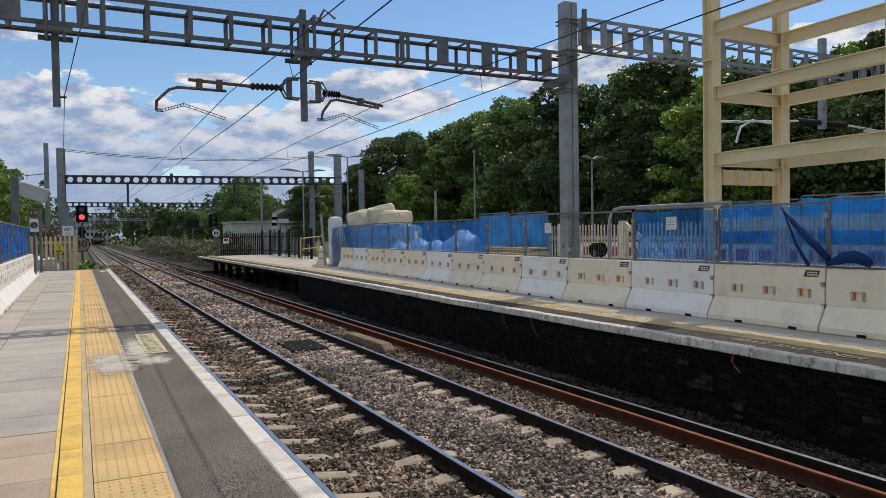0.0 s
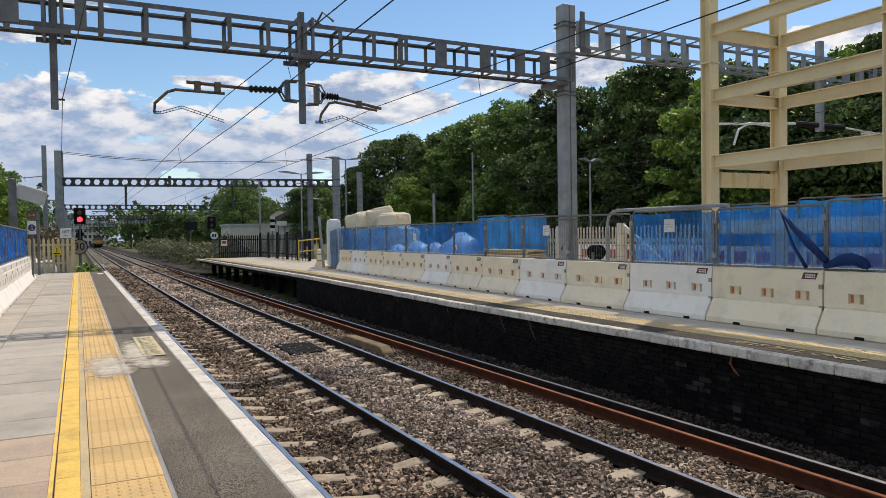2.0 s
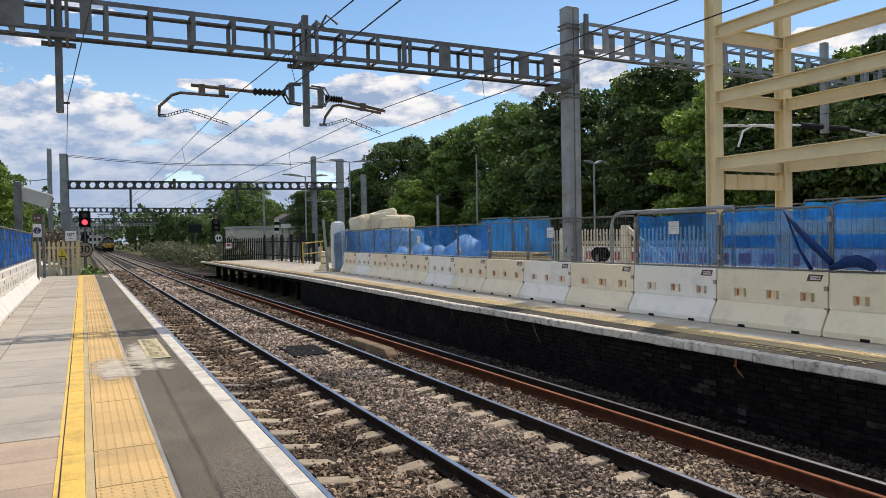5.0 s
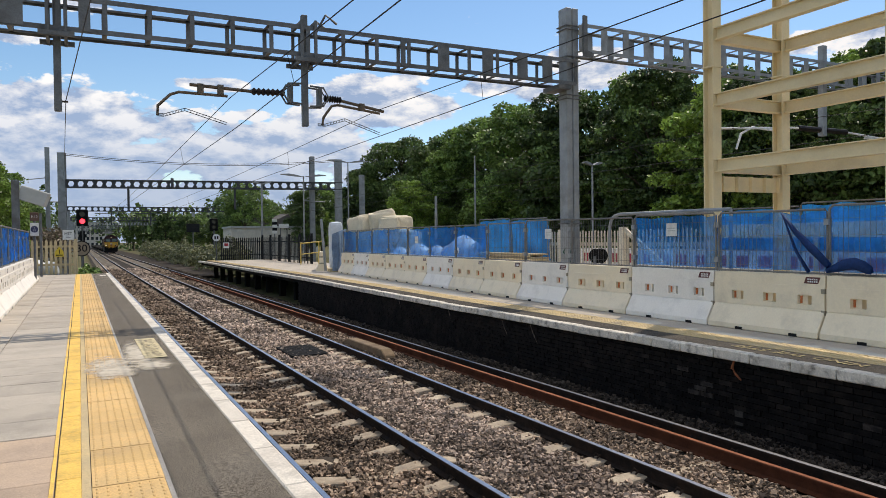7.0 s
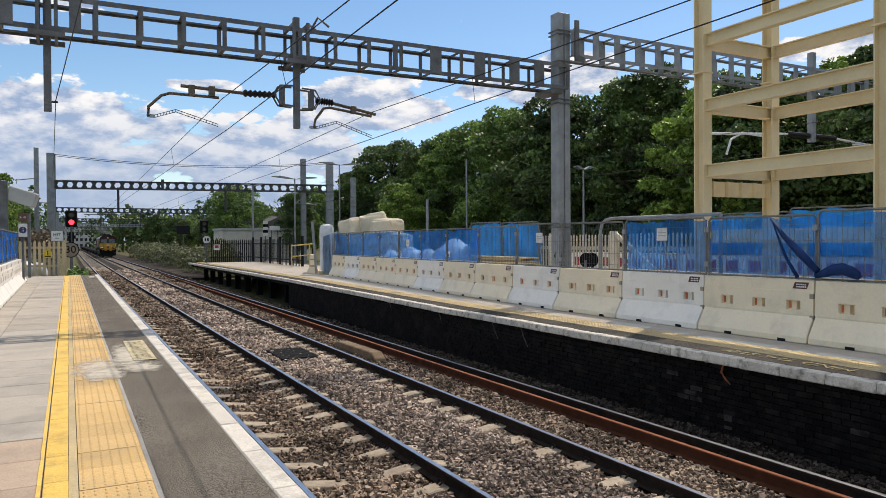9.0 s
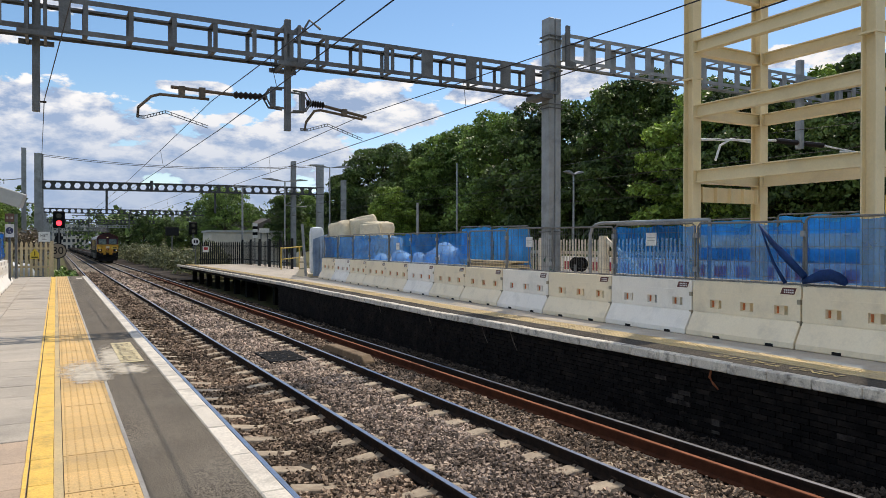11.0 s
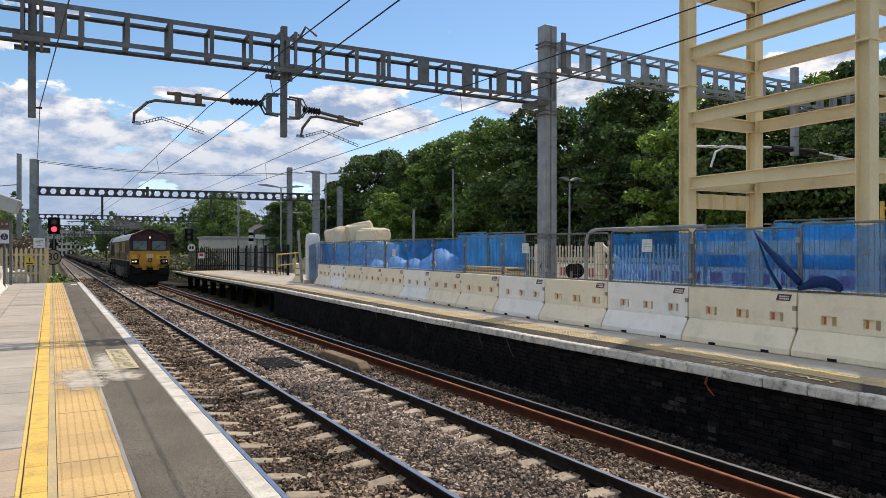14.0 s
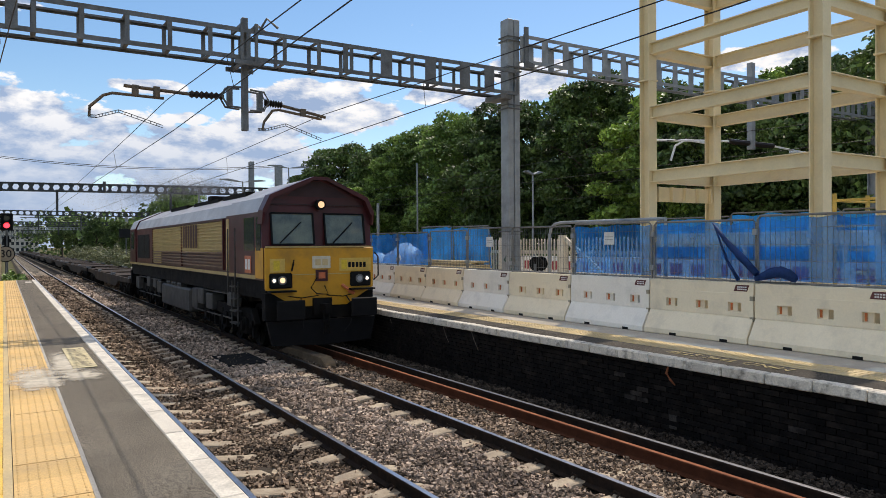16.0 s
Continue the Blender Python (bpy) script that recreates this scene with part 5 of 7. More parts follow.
        bar(bm, (s * 1.31, 3.45, 3.15), (s * 1.31, 13.75, 3.15), 0.04, 0.04)
        part("door_frame", bm, M["maroon"], t)
        bm = B()
        for k in range(6):
            box(bm, min(s * 1.333, s * 1.339), max(s * 1.333, s * 1.339), 6.3 + 0.34 * k, 6.5 + 0.34 * k, 2.42, 3.1)
        part("lettering_blocks", bm, M["maroon"], t)
        bm = B()
        box(bm, min(s * 1.318, s * 1.334), max(s * 1.318, s * 1.334), 0.62, 19.4, 1.72, 1.80)
        part("gold_stripe", bm, M["gold"], t)
        bm = B()
        box(bm, min(s * 1.31, s * 1.326), max(s * 1.31, s * 1.326), 2.85, 3.1, 1.84, 3.15)
        part("gold_door_edge", bm, M["gold"], t)
        for y0, y1, z0, z1 in ((0.72, 1.5, 2.36, 3.12), (0.22, 0.56, 2.36, 3.12), (14.7, 15.7, 2.0, 2.95), (15.8, 17.5, 2.0, 2.95), (18.3, 19.0, 2.36, 3.1)):
            k = 1.322 if (y0 < 3 or y0 > 18) else 1.272
            bm = B()
            box(bm, min(s * k, s * (k + 0.01)), max(s * k, s * (k + 0.01)), y0, y1, z0, z1)
            g = part("side_window" if y0 < 3 or y0 > 18 else "side_grille", bm, M["pane"] if y0 < 3 or y0 > 18 else M["black"], t)
        bm = B()
        box(bm, min(s * 1.322, s * 1.334), max(s * 1.322, s * 1.334), 0.95, 1.45, 1.84, 2.24)
        c = part("badge", finish(bm, 0.004), M["crest"], t)
        bm = B()
        for y0 in (1.0, 1.22):
            box(bm, min(s * 1.336, s * 1.34), max(s * 1.336, s * 1.34), y0, y0 + 0.17, 1.92, 2.16)
        part("badge_bars", bm, M["label_white"], c)
        bm = B()
        for y in (2.15, 2.7):
            bar(bm, (s * 1.3, y, 0.5), (s * 1.3, y, 1.6), 0.03, 0.03)
        ladder = part("cab_ladder", bm, M["tank"], t)
        for z in (0.55, 0.85, 1.15, 1.45):
            bm = B()
            box(bm, min(s * 1.2, s * 1.36), max(s * 1.2, s * 1.36), 2.15, 2.7, z, z + 0.03)
            part("step", bm, M["tank"], ladder)
        for y in (2.1, 2.75):
            bm = B()
            tube(bm, [(s * 1.38, y, 1.3), (s * 1.38, y, 2.9)], 0.018, 5)
            part("door_handrail", bm, M["tank"], t)
        bm = B()
        box(bm, min(s * 0.6, s * 1.28), max(s * 0.6, s * 1.28), 7.6, 12.2, 0.42, 1.15)
        part("fuel_tank", finish(bm, 0.06), M["tank"], t, "grey fuel tank")
        for y0, y1, z0, z1 in ((6.7, 7.4, 0.6, 1.2), (12.5, 13.2, 0.75, 1.2), (13.5, 14.1, 0.9, 1.25), (4.9, 5.6, 0.7, 1.15)):
            bm = B()
            box(bm, min(s * 0.9, s * 1.26), max(s * 0.9, s * 1.26), y0, y1, z0, z1)
            part("equipment_box", finish(bm, 0.03), M["tank"], t)
        bm = B()
        for k in range(3):
            tube(bm, [(s * 1.15, 9.0 + k * 0.9, 1.22), (s * 1.15, 9.6 + k * 0.9, 1.22)], 0.11, 8)
        part("air_reservoir", bm, M["tank"], t)
    wheels = []
    for y, ax in ((3.9, (-1.8, 0, 1.8)), (16.0, (-1.8, 0, 1.8))):
        b = bogie(t, y, ax, 0.53)
        for a in ax:
            wheels.append(wheelset(b, a, 0.53))
    return t, wheels


def make_smoke():
    """Diesel exhaust: fine soot specks, thick over the roof and thinning out behind."""
    rg = np.random.RandomState(21)
    k = 70000
    q = rg.beta(1.1, 2.2, k)
    wide = 0.35 + 1.5 * q
    c = np.column_stack([rg.normal(0, 1, k) * wide * 0.8, 8.5 + 34 * q + rg.normal(0, 0.5, k), 4.15 + 0.9 * q ** 0.5 + np.abs(rg.normal(0, 1, k)) * wide * 0.5])
    c[:, 2] += 0.5 * np.sin(c[:, 1] * 0.9) * q
    d = rg.normal(size=(k, 3, 3)) * 0.0065
    V = (c[:, None, :] + d).reshape(-1, 3)
    return tagged(new("exhaust_smoke", np_mesh("exhaust_smoke", V, np.arange(3 * k).reshape(-1, 3), M["soot"])), "thin grey diesel exhaust trailing over the locomotive", "smoke", kind="stuff")


def make_wagon():
    t = thing("flat_wagon", pose(6.17, 400, RAIL), "empty weathered container flat wagon in the train", "wagon", "flat wagons of the train")
    L = 19.6
    bm = B()
    for s in (-1, 1):
        prism(bm, [(0.2, 0.98), (L - 0.2, 0.98), (L - 0.2, 0.8), (L - 4.2, 0.72), (L - 5.2, 0.45), (5.2, 0.45), (4.2, 0.72), (0.2, 0.8)], s * 1.18 - 0.05, s * 1.18 + 0.05, "x")
    bar(bm, (0, 0.2, 0.75), (0, L - 0.2, 0.75), 0.4, 0.3)
    for k in range(14):
        y = 0.5 + k * (L - 1) / 13
        bar(bm, (-1.2, y, 0.88), (1.2, y, 0.88), 0.14, 0.16)
    part("frame", bm, M["wagon"], t)
    for k in (0, 2, 3, 5, 6, 8):
        y0 = 0.25 + k * (L - 0.5) / 9
        bm = B()
        box(bm, -1.12, 1.12, y0 + 0.03, y0 + (L - 0.5) / 9 - 0.25, 0.97, 1.0)
        part("deck_panel", bm, M["wagon"], t)
    bm = B()
    box(bm, -0.09, 0.09, -0.1, 0.1, -0.02, 0.12)
    sp = to_mesh("container_spigot", finish(bm, 0.01), M["galvdark"])
    for y in (0.5, 6.6, 6.9, 12.7, 13.0, 19.1):
        for s in (-1, 1):
            piece("container_spigot", sp, t, pose(s * 1.15, y, 0.98))
    for y, d in ((0.2, -1), (L - 0.2, 1)):
        bm = B()
        box(bm, -1.2, 1.2, min(y, y + d * 0.1), max(y, y + d * 0.1), 0.72, 1.0)
        for s in (-1, 1):
            tube(bm, [(s * 0.87, y, 0.92), (s * 0.87, y + d * 0.5, 0.92)], 0.1, 8)
            tube(bm, [(s * 0.87, y + d * 0.5, 0.92), (s * 0.87, y + d * 0.54, 0.92)], 0.2, 10)
        part("headstock", bm, M["under"], t)
    for y in (2.6, L - 2.6):
        b = bogie(t, y, (-0.9, 0.9), 0.42)
        for a in (-0.9, 0.9):
            wheelset(b, a, 0.42)
    return t


# ---- site barriers and fencing ----
def barrier(at, material, group, flip=1):
    """A two-metre plastic road barrier: sloped foot, upright body with three pockets. It faces -x."""
    t = thing("plastic_barrier", at, "cream water-filled plastic barrier" if material is M["bar_cream"] else "white water-filled plastic barrier", "barrier", group)
    L = 2.07
    h = L / 2 - 0.008
    bm = B()
    prism(bm, [(-0.30, 0.0), (-0.30, 0.09), (-0.13, 0.40), (0.13, 0.40), (0.30, 0.09), (0.30, 0.0)], -h, h)
    part("foot", finish(bm, 0.012), material, t)
    # the upright body round its pockets
    ys = (-0.70, -0.08, 0.54)
    bm = B()
    box(bm, -0.13, 0.13, -h, h, 0.40, 0.48)
    box(bm, -0.13, 0.13, -h, h, 0.62, 0.76)
    box(bm, -0.115, 0.115, -h, h, 0.76, 0.93)
    edges = [-h] + [e for y in ys for e in (y - 0.12, y + 0.12)] + [h]
    for a, b in zip(edges[0::2], edges[1::2]):
        box(bm, -0.13, 0.13, a, b, 0.48, 0.62)
    part("body", bm, material, t)
    for y in ys:
        bm = B()
        box(bm, -0.075, 0.12, y - 0.02, y + 0.12, 0.48, 0.62)
        p = part("pocket", bm, material, t)
        bm = B()
        box(bm, -0.09, -0.076, y + 0.07, y + 0.10, 0.495, 0.605)
        part("reflector", bm, M["orange"], p, "orange reflector")
    # black blocks stand in for the dark inside of the fork slots
    for y in (-0.62, 0.38):
        bm = B()
        box(bm, -0.303, -0.1, y - 0.07, y + 0.07, 0.0, 0.045)
        part("fork_slot", bm, M["rubber"], t)
    for z0, z1 in ((0.34, 0.41), (0.66, 0.73)):
        bm = B()
        box(bm, -0.14, 0.1, -h - 0.006, -h + 0.05, z0, z1)
        part("joint_lug", bm, M["bar_shade"], t)
    bm = B()
    y = -0.82
    v = [bm.verts.new((-0.119, y + a, b)) for a, b in ((0.14, 0.80), (-0.10, 0.80), (-0.14, 0.90), (0.10, 0.90))]
    bm.faces.new(v)
    p = part("label", bm, M["label_red"], t)
    bm = B()
    for z in (0.855, 0.82):
        for k in range(5):
            box(bm, -0.122, -0.120, y - 0.09 + k * 0.035, y - 0.065 + k * 0.035, z, z + 0.022)
    part("label_bars", bm, M["label_white"], p)
    return t


def fence_panel(at, net, group, zb=0.93, zt=1.94, seed=1, L=2.1, span=(0, 1), off=0.05, wires=26, weave="net"):
    """A mesh fence panel on the barriers, with blue debris netting tied behind it."""
    t = thing("mesh_fence_panel", at, "grey steel mesh fence panel hung with blue netting" if net else "bare grey steel mesh fence panel", "fence panel", group)
    bm = B()
    h = L / 2
    tube(bm, [(0, -h + 0.03, zb - 0.1), (0, -h + 0.03, zt - 0.05), (0, -h + 0.08, zt), (0, h - 0.08, zt + 0.015), (0, h - 0.03, zt - 0.04), (0, h - 0.03, zb - 0.1)], 0.021, 6)
    tube(bm, [(0, -h + 0.03, zb + 0.02), (0, h - 0.03, zb + 0.02)], 0.018, 6)
    part("frame", bm, M["fence_galv"], t)
    bm = B()
    n = wires
    for i in range(1, n):
        y = -h + L * i / n
        bar(bm, (0, y, zb), (0, y, zt), 0.004, 0.004)
    for z in (zb + 0.12, zb + 0.35, zb + 0.6, zb + 0.85):
        bar(bm, (0.004, -h, z), (0.004, h, z), 0.005, 0.005)
    part("wire_mesh", bm, M["galvdark"], t)
    for z in (zb + 0.15, zb + 0.75):
        bm = B()
        box(bm, -0.045, 0.045, h - 0.04, h + 0.04, z, z + 0.09)
        part("clamp", bm, M["galv"], t)
    if net:
        bm = B()
        nx, nz = 26, 12
        g = [[bm.verts.new((off + 0.10 * noise.noise((seed * 7 + i * 0.33, j * 0.22, seed)) + 0.05 * noise.noise((seed * 3 + i * 0.8 + j * 0.35, j * 0.3, seed)),
                            -h + L * (span[0] + (span[1] - span[0]) * i / nx),
                            zb + 0.05 + (zt - zb - 0.06 + 0.07 * noise.noise((i * 0.22, seed, 3)) - 0.03) * j / nz)) for j in range(nz + 1)] for i in range(nx + 1)]
        for i in range(nx):
            for j in range(nz):
                bm.faces.new((g[i][j], g[i + 1][j], g[i + 1][j + 1], g[i][j + 1]))
        ob = part("netting", bm, M[weave], t, "blue woven debris netting")
        for f in ob.data.polygons:
            f.use_smooth = True
    return t


def line_x(y):
    """The barrier line on the opposite platform, drawing away from the edge further off."""
    return 9.93 + max(0.0, y - 13) * 0.055


def make_site_line():
    whites = {1, 3, 6}
    for i in range(-3, 12):
        y = 7.93 + 2.085 * i
        x = line_x(y)
        lean = -math.degrees(math.atan(0.055)) if y > 13 else 0
        barrier(pose(x, y, 0, 0, 0, lean + rnd.uniform(-0.3, 0.3)), M["bar_white"] if i % 9 in whites else M["bar_cream"], "barriers on the opposite platform")
        net = i not in (2, 3, 4)
        fence_panel(pose(x + 0.02, y + 0.05, 0, 0, rnd.uniform(-0.8, 0.8), lean), net, "fence panels on the opposite platform", seed=i + 20, zt=1.93 + rnd.uniform(-0.02, 0.03))
    for k in range(2):
        fence_panel(pose(12.0 + 0.05 * k, 18.0 + 2.1 * k, 0, 0, 0, -2), True, "fence panels behind the barriers", zb=0.12, zt=2.1 + 0.04 * k, seed=80 + k, weave="net_back")
    # bundled netting with a dark fold, hanging near a post
    bm = B()
    tube(bm, [(9.86, 7.67, 1.88), (9.84, 7.42, 1.60), (9.85, 7.14, 1.33), (9.84, 6.86, 1.08)], [0.014, 0.04, 0.06, 0.05], 10)
    tube(bm, [(9.86, 7.66, 1.88), (9.85, 7.40, 1.28), (9.86, 7.20, 0.97)], [0.01, 0.022, 0.03], 8)
    tube(bm, [(9.85, 6.9, 1.0), (9.87, 6.78, 1.04), (9.86, 6.62, 1.1), (9.86, 6.48, 1.12), (9.87, 6.36, 1.08), (9.88, 6.28, 1.03), (9.9, 6.25, 0.99)], [0.035, 0.06, 0.08, 0.085, 0.08, 0.065, 0.03], 14)
    solid("bundled_netting", bm, M["net_dark"], "dark blue bundled netting tied along the fence", "netting", smooth=True)
    # paper notices
    for y, z in ((10.05, 1.66), (14.1, 1.62), (22.6, 1.5)):
        bm = B()
        box(bm, line_x(y) - 0.045, line_x(y) - 0.035, y - 0.13, y + 0.13, z - 0.12, z + 0.12)
        n = solid("paper_notice", bm, M["label_white"], "white paper notice tied to the fence", "notice", "notices on the fence")
        bm = B()
        for k in range(2):
            box(bm, line_x(y) - 0.048, line_x(y) - 0.0455, y - 0.1, y + 0.1, z + 0.02 - 0.05 * k, z + 0.035 - 0.05 * k)
        part("text_bars", bm, M["sign_grey"], n)
    # pedestrian hoop rail above the fence
    bm = B()
    tube(bm, [(10.6, 12.65, 0.0), (10.6, 12.65, 1.78), (10.6, 12.6, 1.92), (10.6, 12.48, 2.0), (10.6, 12.3, 2.03), (10.6, 9.3, 2.02)], 0.035, 8)
    tube(bm, [(10.6, 9.3, 0), (10.6, 9.3, 2.02)], 0.03, 8)
    solid("scaffold_rail", bm, M["galv"], "grey tubular rail standing behind the fence", "rail")
    # the end of the line turns the corner, wrapped in sheeting
    barrier(pose(10.95, 35.2, 0, 0, 0, -18), M["bar_cream"], "barriers on the opposite platform")
    bm = B()
    nx, nz = 14, 8
    g = [[bm.verts.new((10.72 + 0.62 * i / nx, 32.85 - 0.2 * i / nx + 0.14 * noise.noise((i * 0.6, j * 0.3, 2)), 0.05 + (1.75 + 0.25 * i / nx) * j / nz)) for j in range(nz + 1)] for i in range(nx + 1)]
    for i in range(nx):
        for j in range(nz):
            bm.faces.new((g[i][j], g[i + 1][j], g[i + 1][j + 1], g[i][j + 1]))
    solid("sheeting", bm, M["net_pale"], "pale blue plastic sheeting hung round the end of the fence", "sheeting", smooth=True)
    for x, y, d in ((10.75, 34.0, -0.2), (11.42, 32.6, 0.03)):
        bm = B()
        bar(bm, (x, y, 0), (x + d, y, 2.55), 0.12, 0.05)
        solid("leaning_post", bm, M["galv"], "grey steel post leaning at the fence end", "post", "posts at the fence end")
    t = thing("wrapped_pallet", pose(11.05, 33.3, 0, 0, 0, -12), "tall pallet load wrapped in creased white plastic film", "pallet load")
    bm = B()
    box(bm, -0.36, 0.36, -0.45, 0.45, 0.0, 0.14)
    part("pallet", bm, M["paleyellow"], t)
    bm = B()
    bmesh.ops.create_icosphere(bm, subdivisions=4, radius=1.0)
    for v in bm.verts:
        d = v.co.copy()
        q = 1 + 0.05 * noise.noise(d * 3.1) + 0.05 * abs(noise.noise(Vector((d.x * 7, d.y * 7, d.z * 2))))
        v.co = Vector((math.copysign(abs(d.x) ** 0.3, d.x) * 0.31 * q, math.copysign(abs(d.y) ** 0.3, d.y) * 0.40 * q, 1.27 + math.copysign(abs(d.z) ** 0.3, d.z) * 1.1 * q))
    part("wrapped_load", bm, M["wrap"], t)
    # heap of sacks behind the fence
    for x, y, z, a, b, c, r in ((11.9, 31.6, 2.2, 0.62, 0.55, 0.42, 10), (12.6, 31.0, 2.35, 0.6, 0.6, 0.5, -25), (12.9, 30.1, 2.2, 0.6, 0.5, 0.4, 30), (12.3, 29.6, 2.12, 0.5, 0.45, 0.32, 70),
                                (12.2, 31.4, 1.4, 0.9, 0.8, 0.55, 0), (12.8, 30.0, 1.4, 0.9, 0.9, 0.55, 12), (12.3, 31.0, 0.45, 1.0, 1.2, 0.5, 5), (12.9, 29.6, 0.45, 0.9, 0.9, 0.5, 40)):
        bm = B()
        bmesh.ops.create_icosphere(bm, subdivisions=4, radius=1.0)
        for v in bm.verts:
            d = v.co.copy()
            q = 1 + 0.14 * noise.noise(d * 1.6 + Vector((x, y, z)) * 3) + 0.10 * abs(noise.noise(d * 4 + Vector((y, x, z))))
            v.co = Vector((math.copysign(abs(d.x) ** 0.36, d.x) * a, math.copysign(abs(d.y) ** 0.36, d.y) * b, math.copysign(abs(d.z) ** 0.45, d.z) * c)) * q
        solid("bulk_sack", bm, M["bag"], "cream woven bulk sack full of material", "sack", "heap of sacks", at=pose(x, y, z, rnd.uniform(-8, 8), rnd.uniform(-8, 8), r), smooth=True)
    # loose things behind the fence
    for x, y, s in ((11.7, 21.6, 0.74), (11.7, 23.6, 0.58), (12.0, 25.8, 0.62), (11.9, 27.4, 0.55)):
        bm = B()
        bmesh.ops.create_icosphere(bm, subdivisions=3, radius=1.0)
        for v in bm.verts:
            v.co = Vector((v.co.x * s, v.co.y * s * 1.3, v.co.z * s * 1.1 + s)) * (1 + 0.12 * noise.noise(v.co * 2 + Vector((x, 0, 0))))
        solid("wrapped_bundle", bm, M["wrap"], "white sheeted bundle of material", "bundle", "bundles behind the fence", at=pose(x, y, 0.0), smooth=True)
    t = thing("plank_stack", pose(11.4, 18.2, 0.0), "stack of pale timber planks", "planks")
    for k in range(7):
        bm = B()
        box(bm, -0.25 + rnd.uniform(-0.1, 0.1), 0.25, -1.6 + rnd.uniform(-0.2, 0.2), 1.6, 0.75 + 0.05 * k, 0.79 + 0.05 * k)
        part("plank", bm, M["paleyellow"], t)
    bm = B()
    for y in (-1.2, 1.2):
        box(bm, -0.25, 0.25, y - 0.05, y + 0.05, 0, 0.75)
    part("bearer", bm, M["galvdark"], t)
    # red and white barriers and netting behind
    for i in range(17):
        x, y = 17.0, 5.0 + 1.55 * i - 8
        t = thing("site_barrier", pose(x, y, 0), "white plastic site barrier with red blocks", "barrier", "red and white barriers of the site")
        bm = B()
        prism(bm, [(-0.25, 0), (0.25, 0), (0.14, 0.4), (0.12, 1.12), (-0.12, 1.12), (-0.14, 0.4)], -0.76, 0.76)
        part("body", bm, M["bar_white"], t)
        for a in (-0.62, 0.14):
            bm = B()
            box(bm, -0.15, 0.15, a, a + 0.42, 0.64, 0.95)
            part("red_block", bm, M["crest_red"], t)
    for i in range(7):
        fence_panel(pose(15.8 + 0.05 * i, -4.0 + 2.9 * i, 0), True, "fence panels round the site", zb=1.12, zt=2.25 + 0.03 * (i % 3), seed=60 + i, L=2.9, weave="net_back")
    bm = B()
    box(bm, 15.0, 15.06, -6, 14, 1.50, 1.81)
    for y in np.arange(-6, 14.1, 2.4):
        box(bm, 15.06, 15.12, y, y + 0.08, 0.0, 1.80)
    solid("timber_hoarding_rail", bm, M["cream"], "pale timber rails along the site edge", "rail")
    # cream picket fence further back
    t = thing("picket_fence", pose(12.28, 0, 0), "cream picket fence behind the building site", "fence")
    bm = B()
    prism(bm, [(-0.019, 0), (0.019, 0), (0.019, 1.69), (0, 1.71), (-0.019, 1.69)], -0.012, 0.012, "x")
    me = to_mesh("picket", finish(bm), M["picket"])
    for i in range(60):
        piece("picket", me, t, pose(0, 11.35 + 0.13 * i, rnd.uniform(-0.02, 0.01)))
    bm = B()
    for z in (0.4, 1.3):
        box(bm, 0.015, 0.06, 11.25, 19.2, z, z + 0.09)
    part("fence_rail", bm, M["picket"], t)
    t = thing("timber_gate", pose(12.05, 13.8, 0), "cream timber post with a diagonal brace", "gate post")
    bm = B()
    box(bm, -0.07, 0.07, 0, 0.16, 0, 1.78)
    part("post", bm, M["picket"], t)
    bm = B()
    bar(bm, (0, 0.0, 1.70), (0, -1.5, 0.75), 0.06, 0.11)
    part("brace", bm, M["picket"], t)
    t = thing("timber_gate", pose(12.05, 15.9, 0), "pair of cream timber gate posts with boards", "gate")
    for y in (0, 0.5):
        bm = B()
        box(bm, -0.06, 0.06, y, y + 0.13, 0, 1.75)
        part("post", bm, M["picket"], t)
    for z in (0.6, 1.0, 1.4):
        bm = B()
        box(bm, -0.04, 0.04, 0.13, 0.5, z, z + 0.2)
        part("board", bm, M["picket"], t)
    t = thing("cable_drum", pose(11.85, 14.6, 0.0, 0, 0, 25), "small dark cable reel with a green hose", "cable reel")
    bm = B()
    tube(bm, [(-0.16, 0, 1.05), (-0.13, 0, 1.05)], 0.19, 18)
    tube(bm, [(0.13, 0, 1.05), (0.16, 0, 1.05)], 0.19, 18)
    tube(bm, [(-0.13, 0, 1.05), (0.13, 0, 1.05)], 0.12, 14)
    part("reel", bm, M["under"], t)
    bm = B()
    box(bm, -0.3, 0.3, -0.3, 0.3, 0, 0.55)
    for x in (-0.2, 0.2):
        bar(bm, (x, 0, 0.5), (x, 0, 1.05), 0.04, 0.06)
    part("stand", bm, M["galvdark"], t)
    bm = B()
    tube(bm, [(-0.1, 0.25, 0.85), (-0.1, 0.5, 0.8), (-0.1, 0.75, 0.9), (-0.1, 0.95, 1.15), (-0.1, 0.85, 1.3), (-0.1, 0.72, 1.15), (-0.1, 0.8, 0.85), (-0.1, 1.0, 0.5), (-0.1, 1.0, 0.0)], 0.025, 6)
    part("hose", bm, M["hose"], t)


M["hose"] = mat("green_hose", (0.03, 0.10, 0.075), None, 6, 0.5, bump=0.05)
M["fence_galv"] = mat("dull_fence_tube", (0.23, 0.225, 0.215), (0.17, 0.165, 0.155), 3, 0.6, metal=0.3, bump=0.1, fine=30, dirt=(0.12, 0.10, 0.08), dirt_scale=1.5, dirt_amt=0.5)
M["net_pale"] = net_mat("pale_blue_sheet", (0.33, 0.45, 0.62), 0.1)
